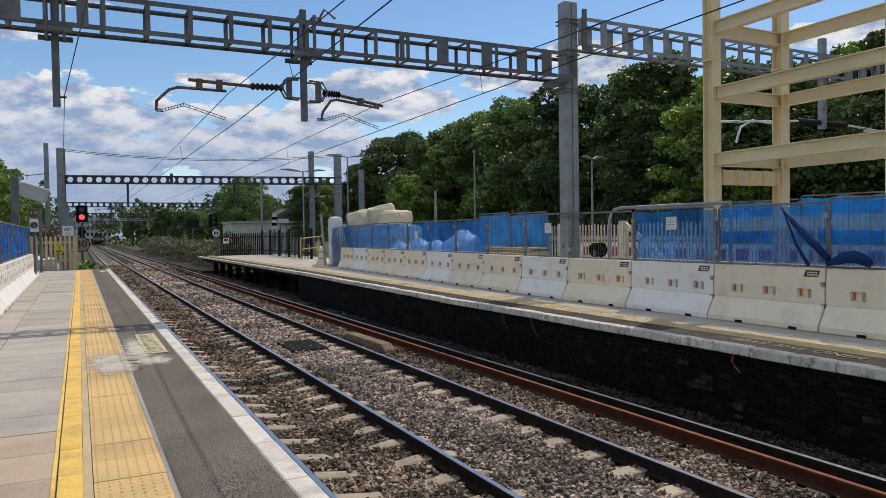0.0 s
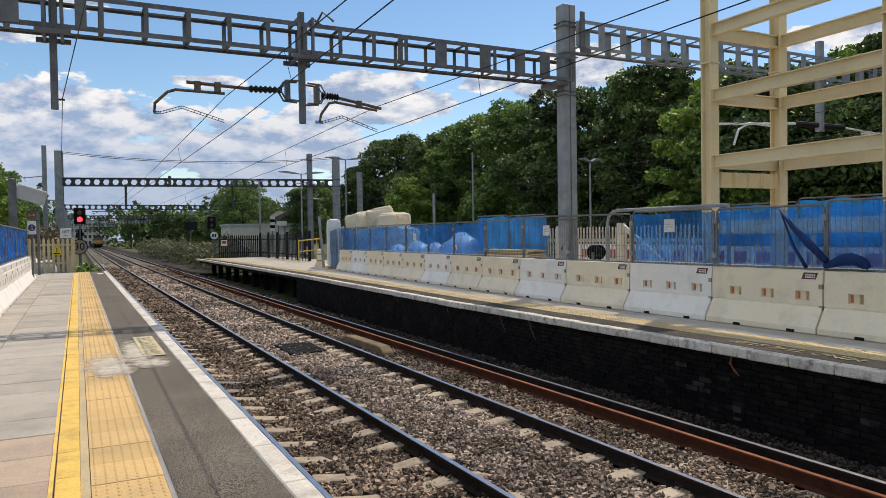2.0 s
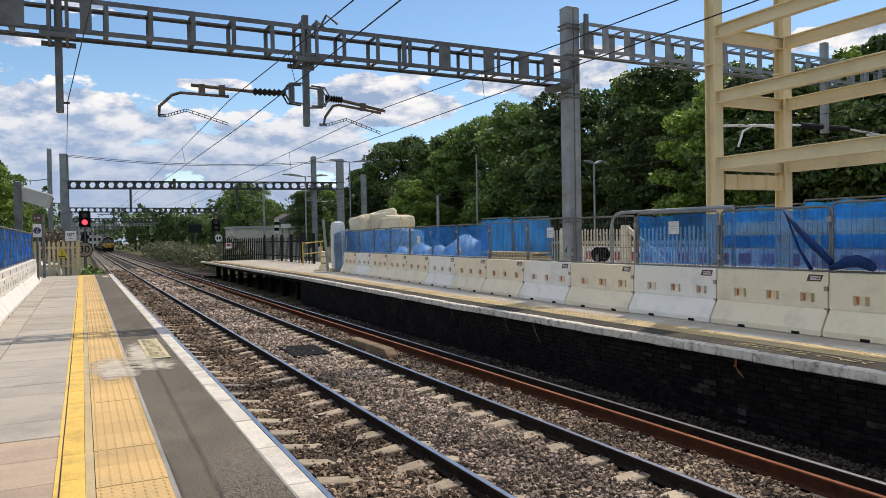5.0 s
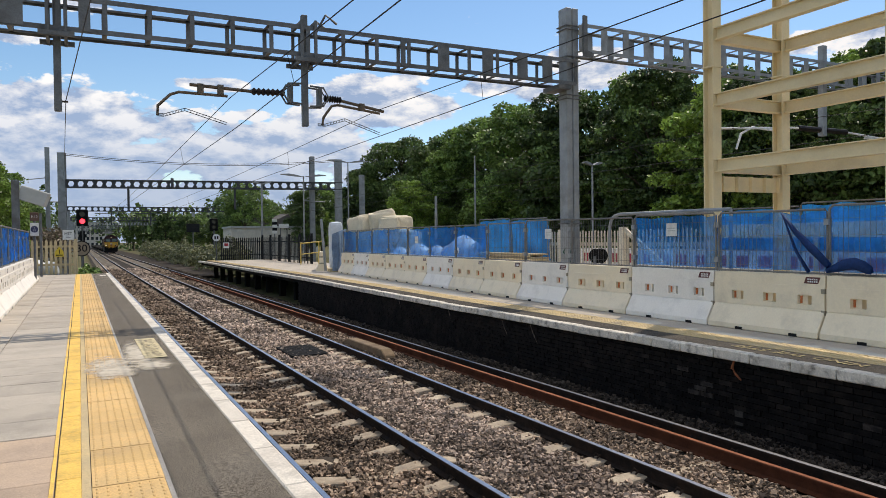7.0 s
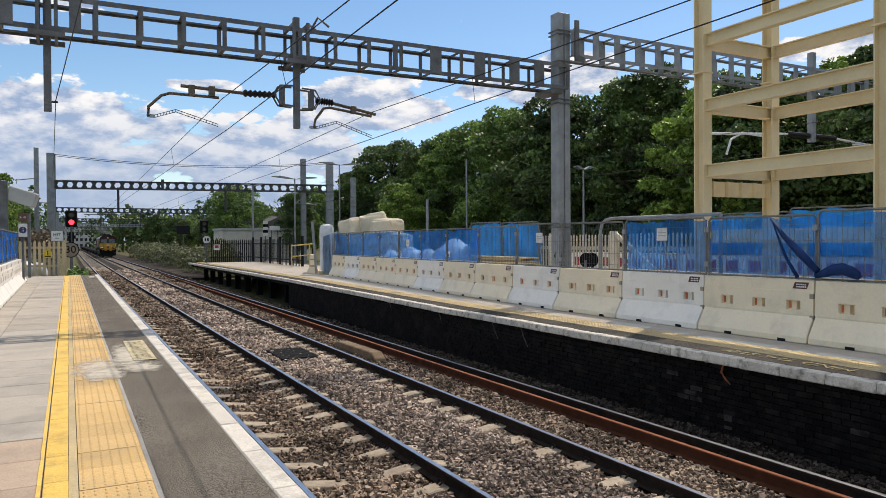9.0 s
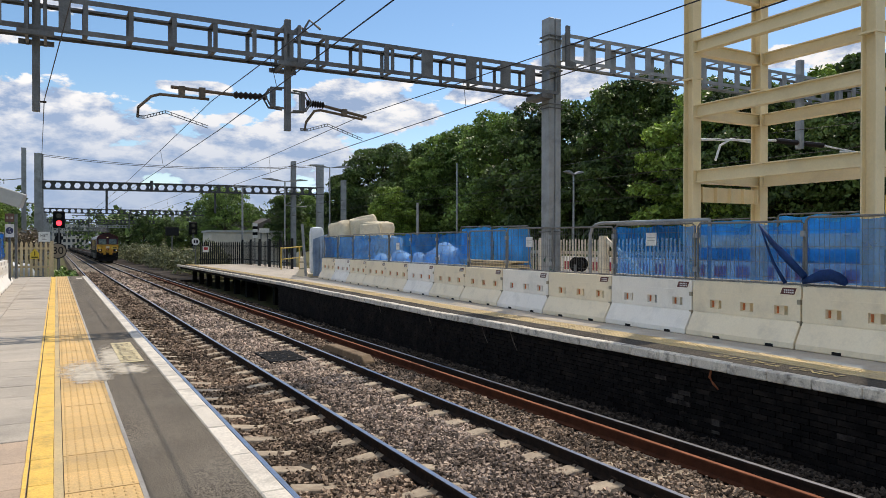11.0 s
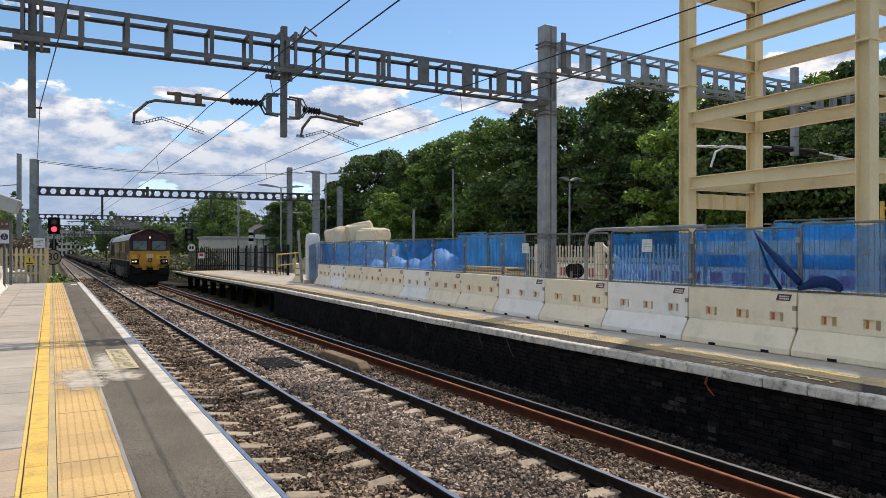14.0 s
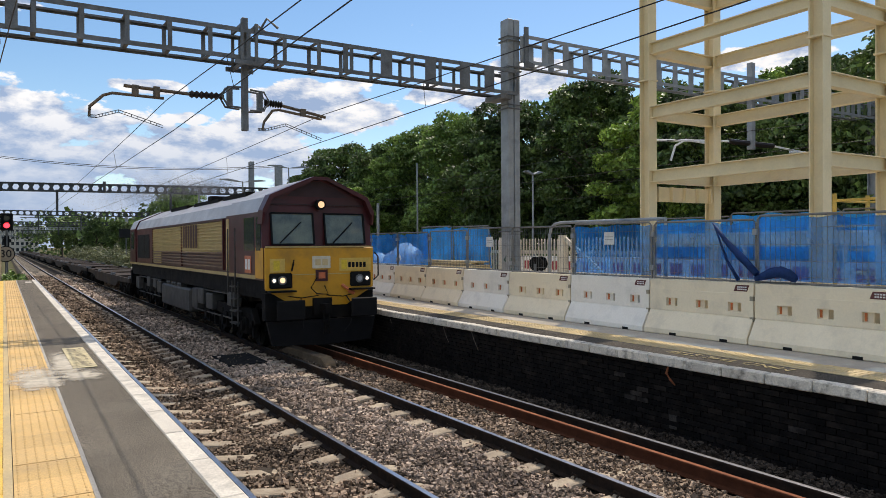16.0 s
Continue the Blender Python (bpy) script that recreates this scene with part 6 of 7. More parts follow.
# darker barrier plastic: shade at the joints put into the lugs' colour
M["bar_shade"] = mat("shaded_plastic", (0.38, 0.33, 0.24), None, 3, 0.6, bump=0.05)
M["crest_red"] = mat("red_plastic", (0.42, 0.03, 0.04), None, 4, 0.5, bump=0.05)


def make_lift_frame():
    """The painted steel frame of a lift tower: four columns, beams at three levels and short stub beams."""
    t = thing("steel_tower_frame", ORIGIN, "cream painted steel frame of an unfinished lift tower", "steel frame")
    X0, X1, Y0, Y1 = 12.6, 14.85, 7.5, 11.55
    for x in (X0, X1):
        for y in (Y0, Y1):
            bm = B()
            i_column(bm, x, y, -0.02, 9.2, 0.26, 0.27, 0.022)
            part("column", bm, M["cream"], t)
            for z in (5.25, 8.4):
                bm = B()
                box(bm, x - 0.155, x + 0.155, y - 0.16, y + 0.16, z, z + 0.035)
                p = part("splice_plate", bm, M["cream"], t)
                bm = B()
                for q in (-0.07, 0.07):
                    tube(bm, [(x + q, y - 0.1, z - 0.04), (x + q, y - 0.1, z + 0.07)], 0.018, 6)
                part("bolts", bm, M["galvdark"], p)
            bm = B()
            box(bm, x - 0.25, x + 0.25, y - 0.25, y + 0.25, -0.02, 0.02)
            part("base_plate", bm, M["galvdark"], t)
    def ibeam(a, b, z, h=0.27, w=0.18):
        bm = B()
        bar(bm, (*a, z + h / 2 - 0.01), (*b, z + h / 2 - 0.01), w, 0.02)
        bar(bm, (*a, z - h / 2 + 0.01), (*b, z - h / 2 + 0.01), w, 0.02)
        bar(bm, (*a, z), (*b, z), 0.02, h - 0.04)
        part("beam", bm, M["cream"], t)
    for z in (1.62, 3.08, 4.53, 5.97, 7.4, 8.85):
        for x in (X0, X1):
            ibeam((x, Y0 + 0.14), (x, Y1 - 0.14), z)
        for y in (Y0, Y1):
            ibeam((X0 + 0.02, y), (X1 - 0.02, y), z)
    bm = B()
    box(bm, X0 + 0.13, X1 - 0.13, Y1 - 0.05, Y1 - 0.02, 2.52, 2.86)
    for k in range(5):
        box(bm, X0 + 0.2 + 0.45 * k, X0 + 0.23 + 0.45 * k, Y1 - 0.14, Y1 - 0.05, 2.52, 2.86)
    part("stiffened_plate", bm, M["cream"], t)
    # yellow access tower beside it
    t = thing("access_tower", pose(15.15, 7.8, 0), "yellow tubular access tower beside the steel frame", "scaffold tower")
    for x, y in ((0, 0), (1.3, 0), (0, 0.9), (1.3, 0.9)):
        bm = B()
        tube(bm, [(x, y, -0.02), (x, y, 2.6)], 0.045, 8)
        part("upright", bm, M["yellow"], t)
    bm = B()
    for z in (0.9, 1.4, 1.9, 2.45):
        for a, b in (((0, 0), (1.3, 0)), ((0, 0), (0, 0.9)), ((0, 0.9), (1.3, 0.9)), ((1.3, 0), (1.3, 0.9))):
            tube(bm, [(*a, z), (*b, z)], 0.03, 6)
    part("handrail_bars", bm, M["yellow"], t)


# ---- the near platform's furniture ----
def text_piece(word, size, parent, m, material, name="lettering"):
    cu = bpy.data.curves.new(name, "FONT")
    cu.body, cu.size, cu.extrude, cu.align_x, cu.align_y = word, size, 0.002, "CENTER", "CENTER"
    tmp = new("tmp_text", cu)
    me = bpy.data.meshes.new_from_object(tmp)
    bpy.data.objects.remove(tmp)
    me.materials.append(material)
    return piece(name, me, parent, m @ pose(0, 0, 0, 90, 0, 0))


def make_signal(at, lit, label):
    t = thing("colour_light_signal", at, label, "signal")
    bm = B()
    tube(bm, [(0, 0, -0.2), (0, 0, 3.9)], 0.08, 8)
    part("post", bm, M["galvdark"], t)
    bm = B()
    box(bm, -0.40, 0.40, -0.02, 0.12, 3.85, 5.10)
    c = part("backboard", finish(bm, 0.06), M["black"], t)
    for z, m in ((4.22, "red_glow" if lit else "lens_off"), (4.75, "lens_off")):
        bm = B()
        tube(bm, [(0, -0.05, z), (0, -0.02, z)], 0.19, 18)
        part("aspect", bm, M[m], c, "lit red aspect" if m == "red_glow" else "unlit aspect")
        bm = B()
        for k in range(9):
            a0, a1 = math.pi * k / 9, math.pi * (k + 1) / 9
            bar(bm, (0.22 * math.cos(a0), -0.14, z + 0.22 * math.sin(a0)), (0.22 * math.cos(a1), -0.14, z + 0.22 * math.sin(a1)), 0.24, 0.02, (math.cos(a0), 0, math.sin(a0)))
        part("hood", bm, M["black"], c)
    bm = B()
    box(bm, -0.28, 0.28, -0.02, 0.1, 3.0, 3.25)
    box(bm, -0.16, 0.16, -0.06, 0.1, 2.7, 3.5)
    part("relay_box", bm, M["black"], t)


def make_near_things():
    for i in range(9):
        y = 15.95 + 2.085 * i
        b = barrier(pose(-1.72 - 0.012 * i, y, 0, 0, 0, 180), M["bar_white"], "barriers on the near platform")
        fence_panel(pose(-1.74 - 0.012 * i, y, 0, 0, 0, 180), True, "fence panels on the near platform", seed=90 + i, zt=1.98, off=0.03, wires=14)
    # picket fence across the platform end
    t = thing("picket_fence", pose(0, 40.3, 0), "pale weathered picket fence across the platform end", "fence")
    bm = B()
    prism(bm, [(-0.06, 0), (0.06, 0), (0.06, 1.6), (0, 1.70), (-0.06, 1.60)], -0.012, 0.012)
    me = to_mesh("picket", finish(bm), M["paleyellow"])
    for i in range(14):
        piece("picket", me, t, pose(-2.91 + 0.205 * i, rnd.uniform(-0.01, 0.01), rnd.uniform(-0.03, 0.02), 0, rnd.uniform(-1, 1), 0))
    bm = B()
    for z in (0.4, 1.3):
        box(bm, -3.0, -0.2, 0.02, 0.07, z, z + 0.1)
    part("fence_rail", bm, M["paleyellow"], t)
    bm = B()
    box(bm, -0.24, -0.1, 0.0, 0.12, -0.4, 1.72)
    part("end_post", bm, M["paleyellow"], t)
    bm = B()
    prism(bm, [(-1.1, 0.85), (-0.72, 0.85), (-0.72, 1.1), (-0.91, 1.35), (-1.1, 1.1)], -0.03, -0.02)
    p = part("warning_sign", bm, M["sign_yellow"], t)
    bm = B()
    box(bm, -1.05, -0.77, -0.036, -0.031, 0.9, 0.95)
    box(bm, -0.93, -0.89, -0.036, -0.031, 1.0, 1.2)
    part("sign_marks", bm, M["black"], p)
    # stopping-point signs on a post
    t = thing("car_stop_sign", pose(-1.57, 32.3, 0), "small brown and white stopping signs on a grey post", "sign post")
    bm = B()
    tube(bm, [(0, 0, 0), (0, 0, 2.75)], 0.045, 8)
    part("post", bm, M["galvdark"], t)
    bm = B()
    box(bm, -0.15, 0.15, -0.07, -0.05, 2.41, 2.735)
    p = part("brown_sign", finish(bm, 0.01), M["sign_brown"], t)
    text_piece("5-10", 0.12, p, pose(0, -0.073, 2.57), M["sign_white"])
    bm = B()
    box(bm, -0.15, 0.15, -0.07, -0.05, 1.82, 2.33)
    p = part("white_sign", finish(bm, 0.01), M["sign_white"], t)
    bm = B()
    tube(bm, [(0, -0.078, 2.08), (0, -0.071, 2.08)], 0.13, 20)
    d = part("navy_disc", bm, M["sign_navy"], p)
    text_piece("4", 0.10, d, pose(0, -0.082, 2.135), M["sign_white"])
    text_piece("12", 0.10, d, pose(0, -0.082, 2.03), M["sign_white"])
    bm = B()
    tube(bm, [(-1.58, 37.6, 0), (-1.58, 37.6, 2.9)], 0.06, 8)
    solid("grey_post", bm, M["galvdark"], "plain grey steel post by the fence", "post")
    # the back of a display screen on a post
    t = thing("display_screen", pose(-2.17, 32.0, 0), "grey housing of a tilted display screen on a post", "display screen")
    bm = B()
    box(bm, -0.13, 0.13, -0.13, 0.13, 0, 3.95)
    part("post", bm, M["galvdark"], t)
    bm = B()
    box(bm, -0.5, 0.5, -0.2, 0.2, -0.28, 0.28)
    part("housing", finish(bm, 0.03), M["sign_grey"], t, "", pose(0.62, 0, 3.35, 0, 18, -14))
    # signal, speed board and stop board beyond the platform
    make_signal(pose(0.2, 60, -1.1), True, "black colour light signal showing red")
    make_signal(pose(12.1, 75, -1.3), False, "dark colour light signal beside the brambles")
    t = thing("speed_board", pose(0.12, 57, -1.1), "round tan speed limit board lettered 30", "speed sign")
    bm = B()
    tube(bm, [(0, 0.02, -0.2), (0, 0.02, 2.2)], 0.05, 8)
    part("post", bm, M["galvdark"], t)
    bm = B()
    tube(bm, [(0, -0.04, 2.2), (0, 0.0, 2.2)], 0.55, 28)
    p = part("board", bm, M["sign_tan"], t)
    bm = B()
    for k in range(28):
        a0, a1 = 2 * math.pi * k / 28, 2 * math.pi * (k + 1) / 28
        bar(bm, (0.52 * math.cos(a0), -0.045, 2.2 + 0.52 * math.sin(a0)), (0.52 * math.cos(a1), -0.045, 2.2 + 0.52 * math.sin(a1)), 0.01, 0.06, (math.cos(a0), 0, math.sin(a0)))
    part("rim", bm, M["black"], p)
    text_piece("30", 0.72, p, pose(0, -0.05, 2.2), M["black"])
    t = thing("stop_board", pose(-0.52, 41.8, 0), "small white board lettered HST on a post", "sign")
    bm = B()
    tube(bm, [(0, 0, -1.2), (0, 0, 2.0)], 0.03, 6)
    part("post", bm, M["galvdark"], t)
    bm = B()
    box(bm, -0.26, 0.26, -0.05, -0.03, 1.68, 2.18)
    p = part("board", finish(bm, 0.01), M["sign_white"], t)
    text_piece("HST", 0.2, p, pose(0, -0.053, 2.0), M["black"])
    bm = B()
    box(bm, -0.1, 0.1, -0.055, -0.051, 1.78, 1.83)
    part("text_bar", bm, M["sign_grey"], p)
    for x, y, s in ((-1.9, 41.4, 0.45), (-1.35, 41.5, 0.4), (-2.2, 41.6, 0.4)):
        bm = B()
        bmesh.ops.create_icosphere(bm, subdivisions=3, radius=1.0)
        for v in bm.verts:
            v.co = Vector((v.co.x * s, v.co.y * s * 0.8, v.co.z * s * 1.3)) * (1 + 0.2 * noise.noise(v.co * 1.7 + Vector((x, 0, 0))))
        solid("white_sack", bm, M["wrap"], "crumpled white sack behind the picket fence", "sack", "sacks behind the fence", at=pose(x, y, 0.1), smooth=True)


M["gable"] = mat("gable_recess_shade", (0.035, 0.010, 0.012), None, 3, 0.6, bump=0.05)
M["lens_off"] = mat("unlit_lens", (0.02, 0.02, 0.022), None, 8, 0.15, bump=0)


def lamp_post(x, y, z, label="slim grey platform lamp post with two arms", span=0.9, r=0.06, dz=0.0):
    t = thing("platform_lamp", pose(x, y, 0), label, "lamp post", "lamp posts")
    bm = B()
    tube(bm, [(0, 0, -0.02 + dz), (0, 0, 1.2), (0, 0, 1.25), (0, 0, z)], [r * 1.5, r * 1.5, r, r * 0.8], 8)
    part("post", bm, M["galv"], t)
    for s in (-1, 1):
        bm = B()
        prism(bm, [(0, z - 0.05), (s * span * 0.5, z + 0.08), (s * span, z + 0.16), (s * span * 1.5, z + 0.12), (s * span * 1.5, z + 0.08), (s * span * 0.6, z - 0.02)], -0.14, 0.14)
        part("lantern", bm, M["galv"], t)


def make_platform_end():
    # black palisade along the back of the opposite platform and across its end
    t = thing("palisade_fence", ORIGIN, "black steel palisade fence at the platform's end", "fence")
    bm = B()
    prism(bm, [(-0.045, 0), (0.045, 0), (0.045, 1.7), (0, 1.8), (-0.045, 1.7)], -0.01, 0.01)
    me = to_mesh("pale", finish(bm), M["blackfence"])
    k = 0
    for i in range(41):
        piece("pale", me, t, pose(13.1, 44.6 + 0.345 * i, 0, 0, 0, 90))
    for i in range(22):
        piece("pale", me, t, pose(10.0 + 0.15 * i, 58.6, 0))
    bm = B()
    for z in (0.35, 1.4):
        box(bm, 13.12, 13.17, 44.5, 58.7, z, z + 0.07)
        box(bm, 9.9, 13.2, 58.62, 58.67, z, z + 0.07)
    for y in np.arange(44.6, 58.8, 2.75):
        box(bm, 13.12, 13.26, y - 0.06, y + 0.06, 0, 1.95)
    part("fence_rail", bm, M["blackfence"], t)
    t = thing("handrail", pose(12.2, 43.6, 0), "yellow tubular handrail beside a ramp", "handrail")
    for x in (0, 1.15):
        bm = B()
        tube(bm, [(x, 0, 0), (x, 0, 1.4)], 0.035, 8)
        part("upright", bm, M["yellow"], t)
    bm = B()
    tube(bm, [(0, 0, 1.32), (1.5, 0, 1.45)], 0.035, 8)
    tube(bm, [(0, 0, 0.65), (1.5, 0, 0.78)], 0.03, 8)
    part("handrail_bars", bm, M["yellow"], t)
    lamp_post(13.4, 59.3, 6.2, "slim grey camera post at the platform's end", 0.5, 0.09)
    lamp_post(14.55, 51.0, 6.15, span=1.1)
    lamp_post(19.0, 54.0, 7.65, span=1.1)
    lamp_post(24.8, 31.0, 5.43, span=0.4)
    for x, y, h, r in ((19.3, 39.0, 5.4, 0.1), (23.5, 41.6, 8.3, 0.06)):
        bm = B()
        tube(bm, [(0, 0, 0), (0, 0, h * 0.3), (0, 0, h)], [r * 1.15, r, r * 0.8], 10)
        solid("steel_post", bm, M["galv"], "plain pale steel post", "post", "plain posts", at=pose(x, y, -1.3))
    # station name board and small signal at the end
    t = thing("platform_sign", pose(16.9, 66, -1.2), "small white sign box on posts", "sign")
    bm = B()
    box(bm, -0.45, 0.45, -0.1, 0.1, 3.85, 4.25)
    part("board", bm, M["sign_white"], t)
    bm = B()
    for x in (-0.3, 0.3):
        tube(bm, [(x, 0, 0), (x, 0, 3.86)], 0.05, 6)
    part("posts", bm, M["galvdark"], t)
    t = thing("speed_board", pose(9.95, 60.6, -1.1), "small round white speed board on a post", "speed sign")
    bm = B()
    tube(bm, [(0, 0.02, -0.2), (0, 0.02, 3.0)], 0.05, 8)
    part("post", bm, M["galvdark"], t)
    bm = B()
    tube(bm, [(0, -0.04, 2.9), (0, 0.0, 2.9)], 0.30, 22)
    p = part("board", bm, M["sign_white"], t)
    bm = B()
    for k in (-1, 1):
        box(bm, k * 0.1 - 0.06, k * 0.1 + 0.06, -0.05, -0.041, 2.78, 3.02)
    part("number_bars", bm, M["black"], p)
    t = thing("trackside_board", pose(12.1, 90, -1.3), "dark rectangular trackside board on a post", "sign")
    bm = B()
    tube(bm, [(0, 0, -0.2), (0, 0, 4.2)], 0.06, 8)
    part("post", bm, M["galvdark"], t)
    bm = B()
    box(bm, -0.75, 0.75, -0.1, 0.0, 3.9, 4.9)
    part("board", finish(bm, 0.02), M["blackfence"], t)
    t = thing("striped_marker", pose(16.05, 66, -1.3), "black and white striped marker board on a post", "sign")
    bm = B()
    tube(bm, [(0, 0.03, -0.1), (0, 0.03, 3.5)], 0.05, 8)
    part("post", bm, M["galvdark"], t)
    for k in range(5):
        bm = B()
        box(bm, -0.22, 0.22, -0.03, 0.0, 3.45 + 0.27 * k, 3.72 + 0.27 * k)
        part("stripe", bm, M["sign_white"] if k % 2 == 0 else M["black"], t)
    bm = B()
    box(bm, 10.15, 10.6, 58.56, 58.59, 0.95, 1.4)
    n = solid("fence_notice", bm, M["sign_white"], "white and red notice fixed to the palisade", "notice")
    bm = B()
    box(bm, 10.22, 10.53, 58.552, 58.558, 1.12, 1.34)
    part("red_mark", bm, M["crest_red"], n)
    # white flats far down the line
    t = thing("apartment_block", pose(5.5, 385, -1.35), "distant white block of flats with rows of windows", "building", "distant buildings")
    bm = B()
    box(bm, -8.5, 8.5, 0, 10, 0, 12.2)
    part("wall", bm, M["render"], t)
    bm = B()
    box(bm, -8.8, 8.8, -0.3, 10.3, 12.2, 12.6)
    part("roof", bm, M["sign_grey"], t)
    bm = B()
    box(bm, -0.55, 0.55, -0.05, 0.0, -0.75, 0.75)
    me = to_mesh("window", finish(bm), M["pane"])
    for fz in range(4):
        for k in range(9):
            piece("window", me, t, pose(-7.6 + k * 1.9, -0.01, 1.8 + fz * 2.9))
    # low pale sheds and distant houses
    for x, y, w, d, h, pitched in ((21.5, 92, 9, 6, 4.45, False), (26, 118, 8, 8, 5.0, True), (40, 150, 12, 9, 5.5, True)):
        t = thing("shed" if not pitched else "building", pose(x, y, -1.35), "pale low trackside shed" if not pitched else "distant pale building beyond the trees", "building", "distant buildings")
        bm = B()
        box(bm, -w / 2, w / 2, 0, d, 0, h)
        part("wall", bm, M["render"], t)
        bm = B()
        if pitched:
            prism(bm, [(-w / 2 - 0.3, h), (w / 2 + 0.3, h), (0, h + 3.2)], -0.3, d + 0.3)
        else:
            box(bm, -w / 2 - 0.15, w / 2 + 0.15, -0.15, d + 0.15, h, h + 0.25)
        part("roof", bm, M["rooftile"] if pitched else M["sign_grey"], t)
        if pitched:
            bm = B()
            box(bm, -0.35, 0.35, -0.03, 0.0, -0.5, 0.5)
            me = to_mesh("window", finish(bm), M["pane"])
            for fz in range(int((h - 1) / 2.8)):
                for k in range(int(w / 2.2)):
                    piece("window", me, t, pose(-w / 2 + 1.3 + k * 2.2, -0.005, 1.7 + fz * 2.8))


# ---- trees ----
def leaf_cloud(rg, lobes, count, size, flat=0.6):
    """Small leaf clumps (bent quads) on and inside a set of lobes: centre, radii."""
    lob = np.array(lobes, float)
    wt = lob[:, 3] * lob[:, 4]
    pick = rg.choice(len(lob), count, p=wt / wt.sum())
    d = rg.normal(size=(count, 3))
    d /= np.linalg.norm(d, axis=1)[:, None]
    d[:, 2] = np.where(rg.uniform(0, 1, count) < 0.6, np.abs(d[:, 2]), d[:, 2])
    r = rg.uniform(0.5, 1.08, count) ** 0.5 * (1 + 0.22 * np.sin(d[:, 0] * 7 + pick) * np.cos(d[:, 2] * 9 + 2 * pick))
    c = lob[pick, :3] + d * lob[pick][:, [3, 4, 5]] * r[:, None]
    n = d * 0.55 + rg.normal(scale=0.75, size=(count, 3)) + np.array([0, 0, 0.3])
    n /= np.linalg.norm(n, axis=1)[:, None]
    u = np.cross(n, rg.normal(size=(count, 3)))
    u /= np.linalg.norm(u, axis=1)[:, None]
    w = np.cross(n, u)
    s = size * rg.uniform(0.5, 1.4, count)[:, None]
    a, b = u * s, w * s * rg.uniform(0.45, 0.9, count)[:, None]
    k = n * s * rg.uniform(-0.25, 0.25, count)[:, None]
    V = np.stack([c - a, c - b * 0.9 + k, c + a * 1.1, c + b + k], 1).reshape(-1, 3)
    F = np.arange(count * 4).reshape(-1, 4)
    return V, F


def tree_proto(seed, h, w, leaf, count=9000, size=0.2, name="tree", label="tall leafy green tree"):
    rg = np.random.RandomState(seed)
    r = random.Random(seed)
    t = thing(name, pose(0, -200, -1.35), label, "tree", "trees beside the railway")
    bm = B()
    th = h * 0.42
    tube(bm, [(0, 0, 0), (0.05 * h * 0.1, 0, th * 0.5), (0, 0.04 * h * 0.1, th), (0, 0, h * 0.75)], [h * 0.022, h * 0.018, h * 0.014, h * 0.004], 8)
    lobes = []
    n = 72
    for k in range(n):
        # boughs on a rounded crown, wide in the middle, each ending in a clump of leaves
        q = (k + 0.5) / n
        z = h * (0.24 + 0.70 * q)
        a = k * 2.39996 + r.uniform(-0.3, 0.3)
        env = math.sin(math.pi * (0.16 + 0.80 * q)) ** 0.7
        rad = w * 0.5 * env * r.uniform(0.55, 1.0)
        e = (rad * math.cos(a), rad * math.sin(a), z + r.uniform(-0.03, 0.03) * h)
        if k % 3 == 0:
            tube(bm, [(0, 0, max(0.15 * h, z - h * 0.16)), (e[0] * 0.5, e[1] * 0.5, z - h * 0.06), e], [h * 0.007, h * 0.004, h * 0.0015], 5)
        s = w * r.uniform(0.06, 0.125)
        lobes.append((*e, s * 1.15, s * 1.15, s * r.uniform(0.6, 0.9)))
    lobes.append((0, 0, h * 0.55, w * 0.26, w * 0.26, h * 0.26))
    part("trunk", bm, M["bark"], t)
    V, F = leaf_cloud(rg, lobes, count, size)
    c = new("crown", np_mesh("crown", V, F, leaf))
    c.parent = t
    return t


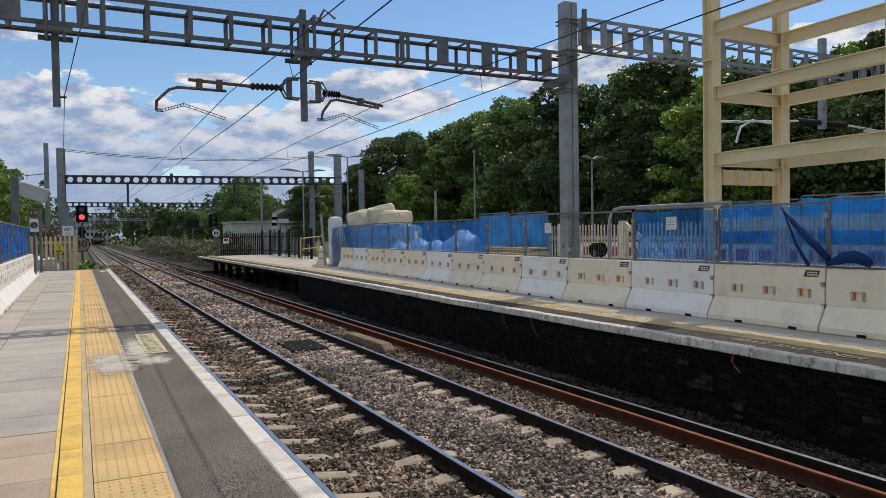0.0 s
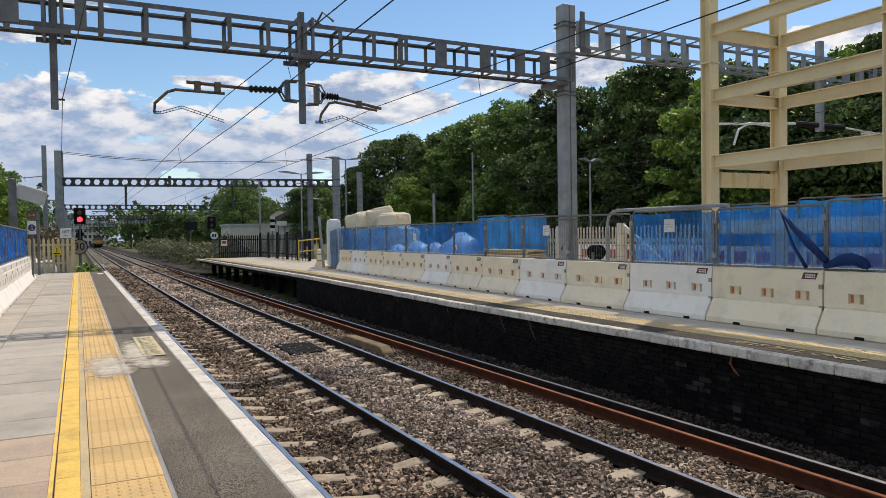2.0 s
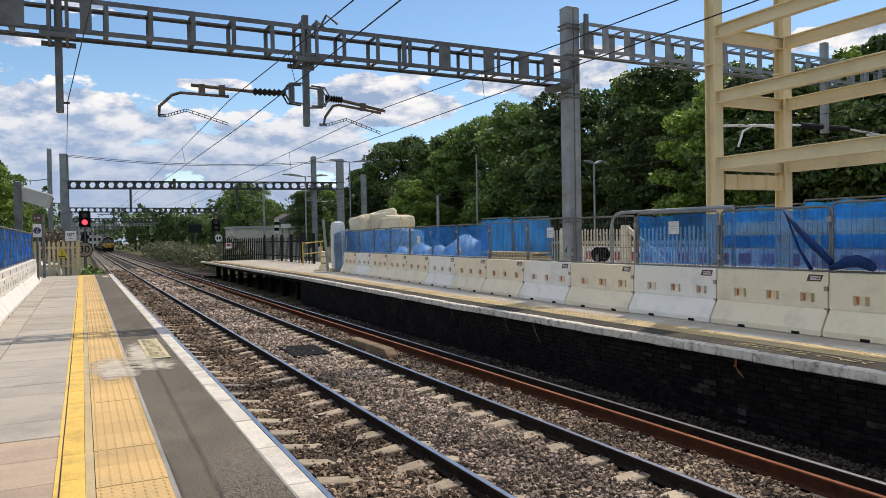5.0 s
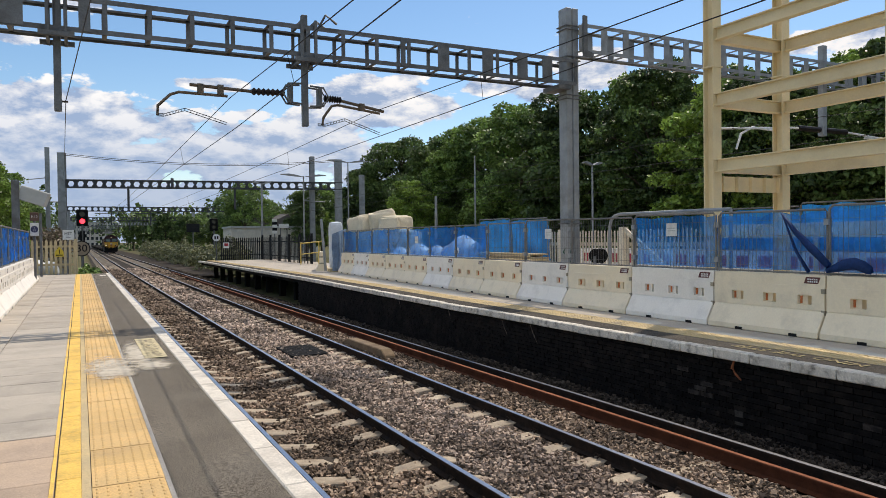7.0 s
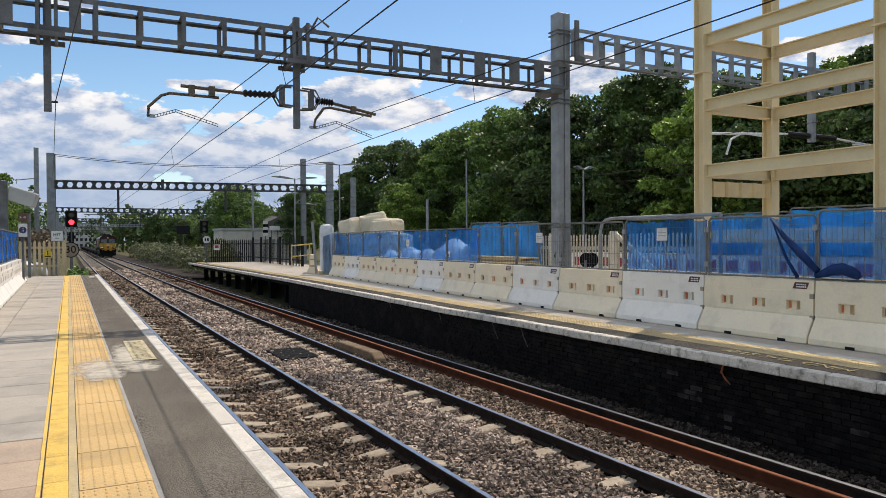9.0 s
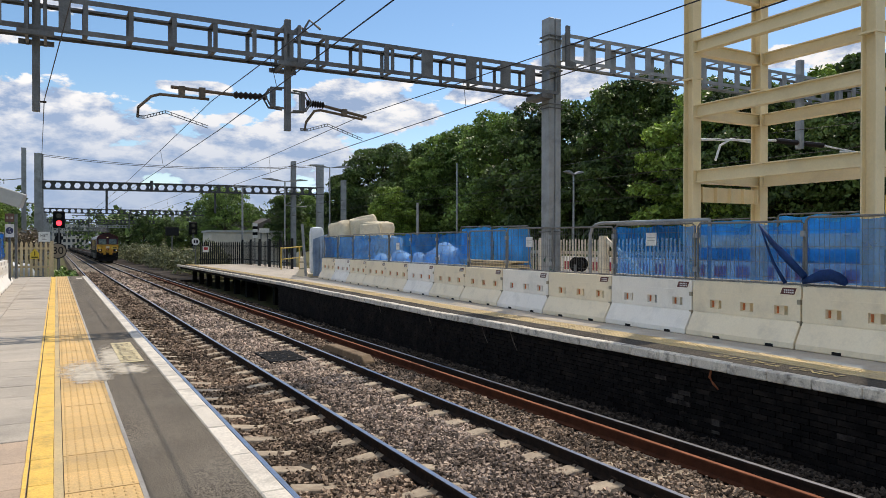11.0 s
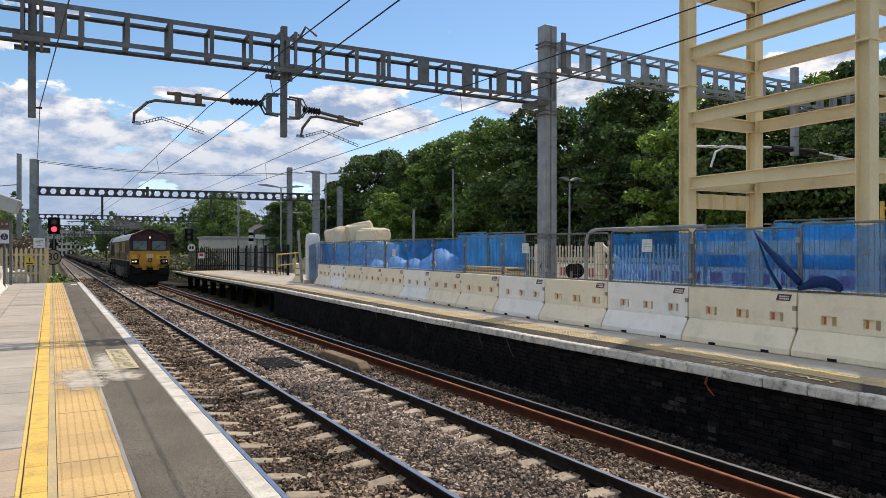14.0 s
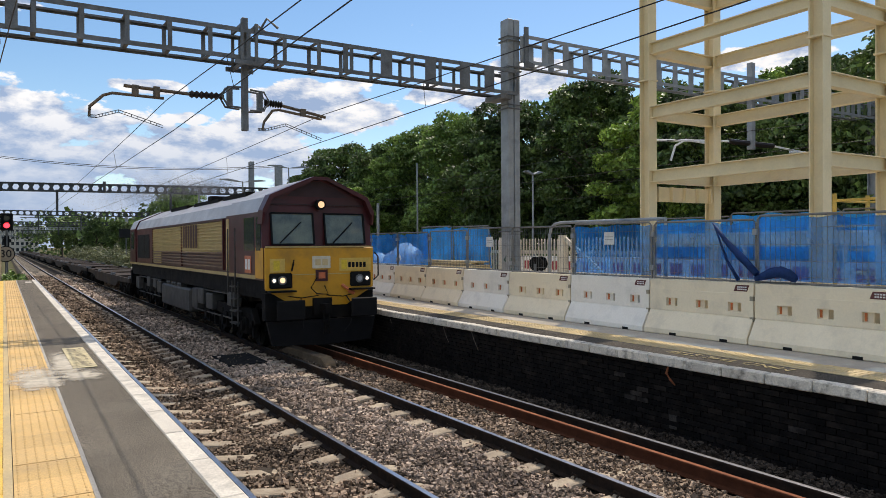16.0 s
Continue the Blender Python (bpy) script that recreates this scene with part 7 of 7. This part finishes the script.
def make_trees():
    protos = [tree_proto(1, 14.5, 8.6, M["leaf_dark"], 36000, 0.13, label="tall dark green leafy tree"),
              tree_proto(2, 14.5, 10.5, M["leaf_mid"], 42000, 0.13),
              tree_proto(3, 11.0, 7.0, M["leaf_bright"], 28000, 0.12, label="bright green leafy tree"),
              tree_proto(4, 12.0, 8.8, M["leaf_dark"], 32000, 0.13, label="dark green leafy tree")]
    spots = TREES
    used = set()
    for k, (p, x, y, s, rz) in enumerate(spots):
        m = pose(x, y, -1.35, 0, 0, rz)
        if p in used:
            ob = copy_thing(protos[p], m)
        else:
            used.add(p)
            ob = protos[p]
            ob.matrix_basis = m
        ob.scale = (s, s, s)
    # scrub: hedge under the trees and bushes beside the line
    rg = np.random.RandomState(11)

    def scrub(name, label, lobes, count, size, leaf):
        V, F = leaf_cloud(rg, lobes, count, size)
        tagged(new(name, np_mesh(name, V, F, leaf)), label, "bushes", kind="stuff")
    r = random.Random(4)
    lob = []
    for i in range(46):
        y = -26 + i * 2.6
        lob.append((34.5 + r.uniform(-1, 1), y, 1.0 + r.uniform(-0.5, 0.8), 2.0, 2.2, 3.0))
    scrub("hedge", "dark hedge growing under the trees", lob, 42000, 0.16, M["leaf_dark"])
    lob = []
    for i in range(30):
        y = 62 + i * 3.0
        lob.append((r.uniform(10.6, 13.2), y, -0.4, 1.5, 2.2, r.uniform(1.1, 2.2)))
    scrub("brambles", "sprawling brambles and dry grass beside the line", lob, 22000, 0.14, M["leaf_bush"])
    lob = [(r.uniform(0.1, 1.0), r.uniform(40.5, 47), -0.75, 0.5, 0.8, r.uniform(0.45, 0.9)) for i in range(10)]
    scrub("weeds", "green weeds growing past the platform's end", lob, 3500, 0.09, M["leaf_mid"])
    lob = [(-1.3 - 0.5 * i + r.uniform(-0.3, 0.3), 48 + r.uniform(-3, 3), 1.1, 0.8, 0.9, 1.3) for i in range(7)]
    scrub("dry_shrub", "brown twiggy shrub behind the picket fence", lob, 4500, 0.09, M["leaf_dry"])
    # distant belt of trees closing the view along the line
    lob = []
    for i in range(70):
        a = -0.55 + i * 0.0175
        d = r.uniform(240, 330)
        if -0.03 < a < 0.045:
            d = 430
        lob.append((math.sin(a) * d, math.cos(a) * d, 4.0, 9, 9, r.uniform(8, 15.0)))
    scrub("distant_trees", "belt of distant trees along the horizon", lob, 40000, 0.8, M["leaf_dark"])


TREES = [  # kind, x, y, size, turn
    (0, 34.0, 36.0, 1.0, 80), (3, 40.5, 34.0, 1.2, 20), (1, 34.0, 52.0, 1.0, 20), (1, 34.0, 59.0, 0.98, 200), (3, 34.0, 44.5, 1.16, 110), (1, 37.5, 41.0, 1.02, 65), (3, 35.0, 69.5, 1.05, 60), (3, 36.0, 77.0, 1.0, 140),
    (3, 32.5, 75.0, 1.2, 222), (0, 29.5, 78.0, 0.8, 15), (3, 33.0, 65.0, 1.12, 301),
    # dark-leaved trees near y 20, 15 and 7 stand in for deep shade
    (2, 30.5, 67.0, 0.62, 100), (2, 31.0, 61.0, 0.5, 10), (2, 32.3, 28.7, 1.06, 190), (2, 27.0, 60.0, 0.76, 40), (2, 38.0, 24.0, 1.2, 330), (3, 35.0, 20.5, 1.04, 240), (3, 34.0, 15.5, 1.08, 330), (3, 33.0, 25.5, 0.95, 80), (3, 36.0, 11.0, 1.0, 15),
    (3, 35.0, 7.0, 1.1, 70), (1, 36.0, 0.0, 0.9, 75), (0, 36.0, -7.0, 0.9, 135), (3, 36, -14, 1.0, 33),
    # dark trees from x 41 on: back row added to darken the bases
    (3, 41.0, 45, 0.75, 45), (3, 41.0, 57, 0.75, 95), (3, 42.0, 36, 0.7, 145), (0, 43.0, 70, 0.8, 195), (3, 38, 92, 0.95, 245), (1, 33, 106, 0.78, 295), (3, 42.0, 64, 0.8, 50),
    (3, 41.0, 27, 0.6, 5), (3, 41.0, 17, 0.6, 55), (3, 41.0, 6, 0.7, 155),
    (1, 20.5, 101, 0.76, 12), (0, 26.5, 92, 0.68, 70), (2, 30.0, 100, 0.72, 120),
    (0, 16.5, 165, 0.62, 12), (3, 20.0, 158, 0.7, 77), (1, 23.5, 168, 0.62, 33), (3, 27.0, 158, 0.75, 99), (0, 14.5, 235, 0.7, 44), (3, 19.0, 245, 0.9, 200),
    (1, 19.5, 185, 0.65, 170), (0, 30.0, 180, 0.6, 220), (1, 39.0, 165, 0.8, 270),
    (1, -6.0, 54, 0.62, 320), (2, -4.6, 45, 0.66, 31), (2, -8.5, 60, 0.75, 81), (0, -9.0, 85, 0.6, 131), (1, -7.0, 110, 0.6, 181), (0, -8, 150, 0.7, 231), (1, -10, 190, 0.8, 281)]


# ---- build ----
make_ground()
make_overhead()
loco, loco_wheels = make_loco()
wagon = make_wagon()
smoke = make_smoke()
wagons = [wagon] + [copy_thing(wagon, pose(6.17, 450, RAIL)) for _ in range(13)]
make_lift_frame()
make_site_line()
make_near_things()
make_platform_end()
make_trees()
make_track()
make_near_platform()
make_far_platform()
make_stones()

FRONT = [(0.0, 300.0), (4.0, 228.0), (8.0, 156.0), (11.5, 98.6), (13.0, 72.0), (14.0, 54.8), (15.0, 35.4), (16.0, 15.4)]


def front_y(t):
    """How far off the locomotive's front is."""
    for (a, ya), (b, yb) in zip(FRONT, FRONT[1:]):
        if t <= b:
            return ya + (yb - ya) * (t - a) / (b - a)
    return FRONT[-1][1]


def motions():
    walk(loco, [(t, pose(6.17, y, RAIL)) for t, y in FRONT])
    walk(smoke, [(t, pose(6.17, y, RAIL)) for t, y in FRONT])
    for k, w in enumerate(wagons):
        walk(w, [(t, pose(6.17, y + 20.1 + 20.2 * k, RAIL)) for t, y in FRONT])
    turns = [i / FPS for i in range(int(16 * FPS) + 1)]
    for w in loco_wheels:
        y0 = w.matrix_basis.translation.y
        walk(w, [(t, pose(0, y0, 0.53, math.degrees((300.0 - front_y(t)) / 0.53))) for t in turns])


motions()
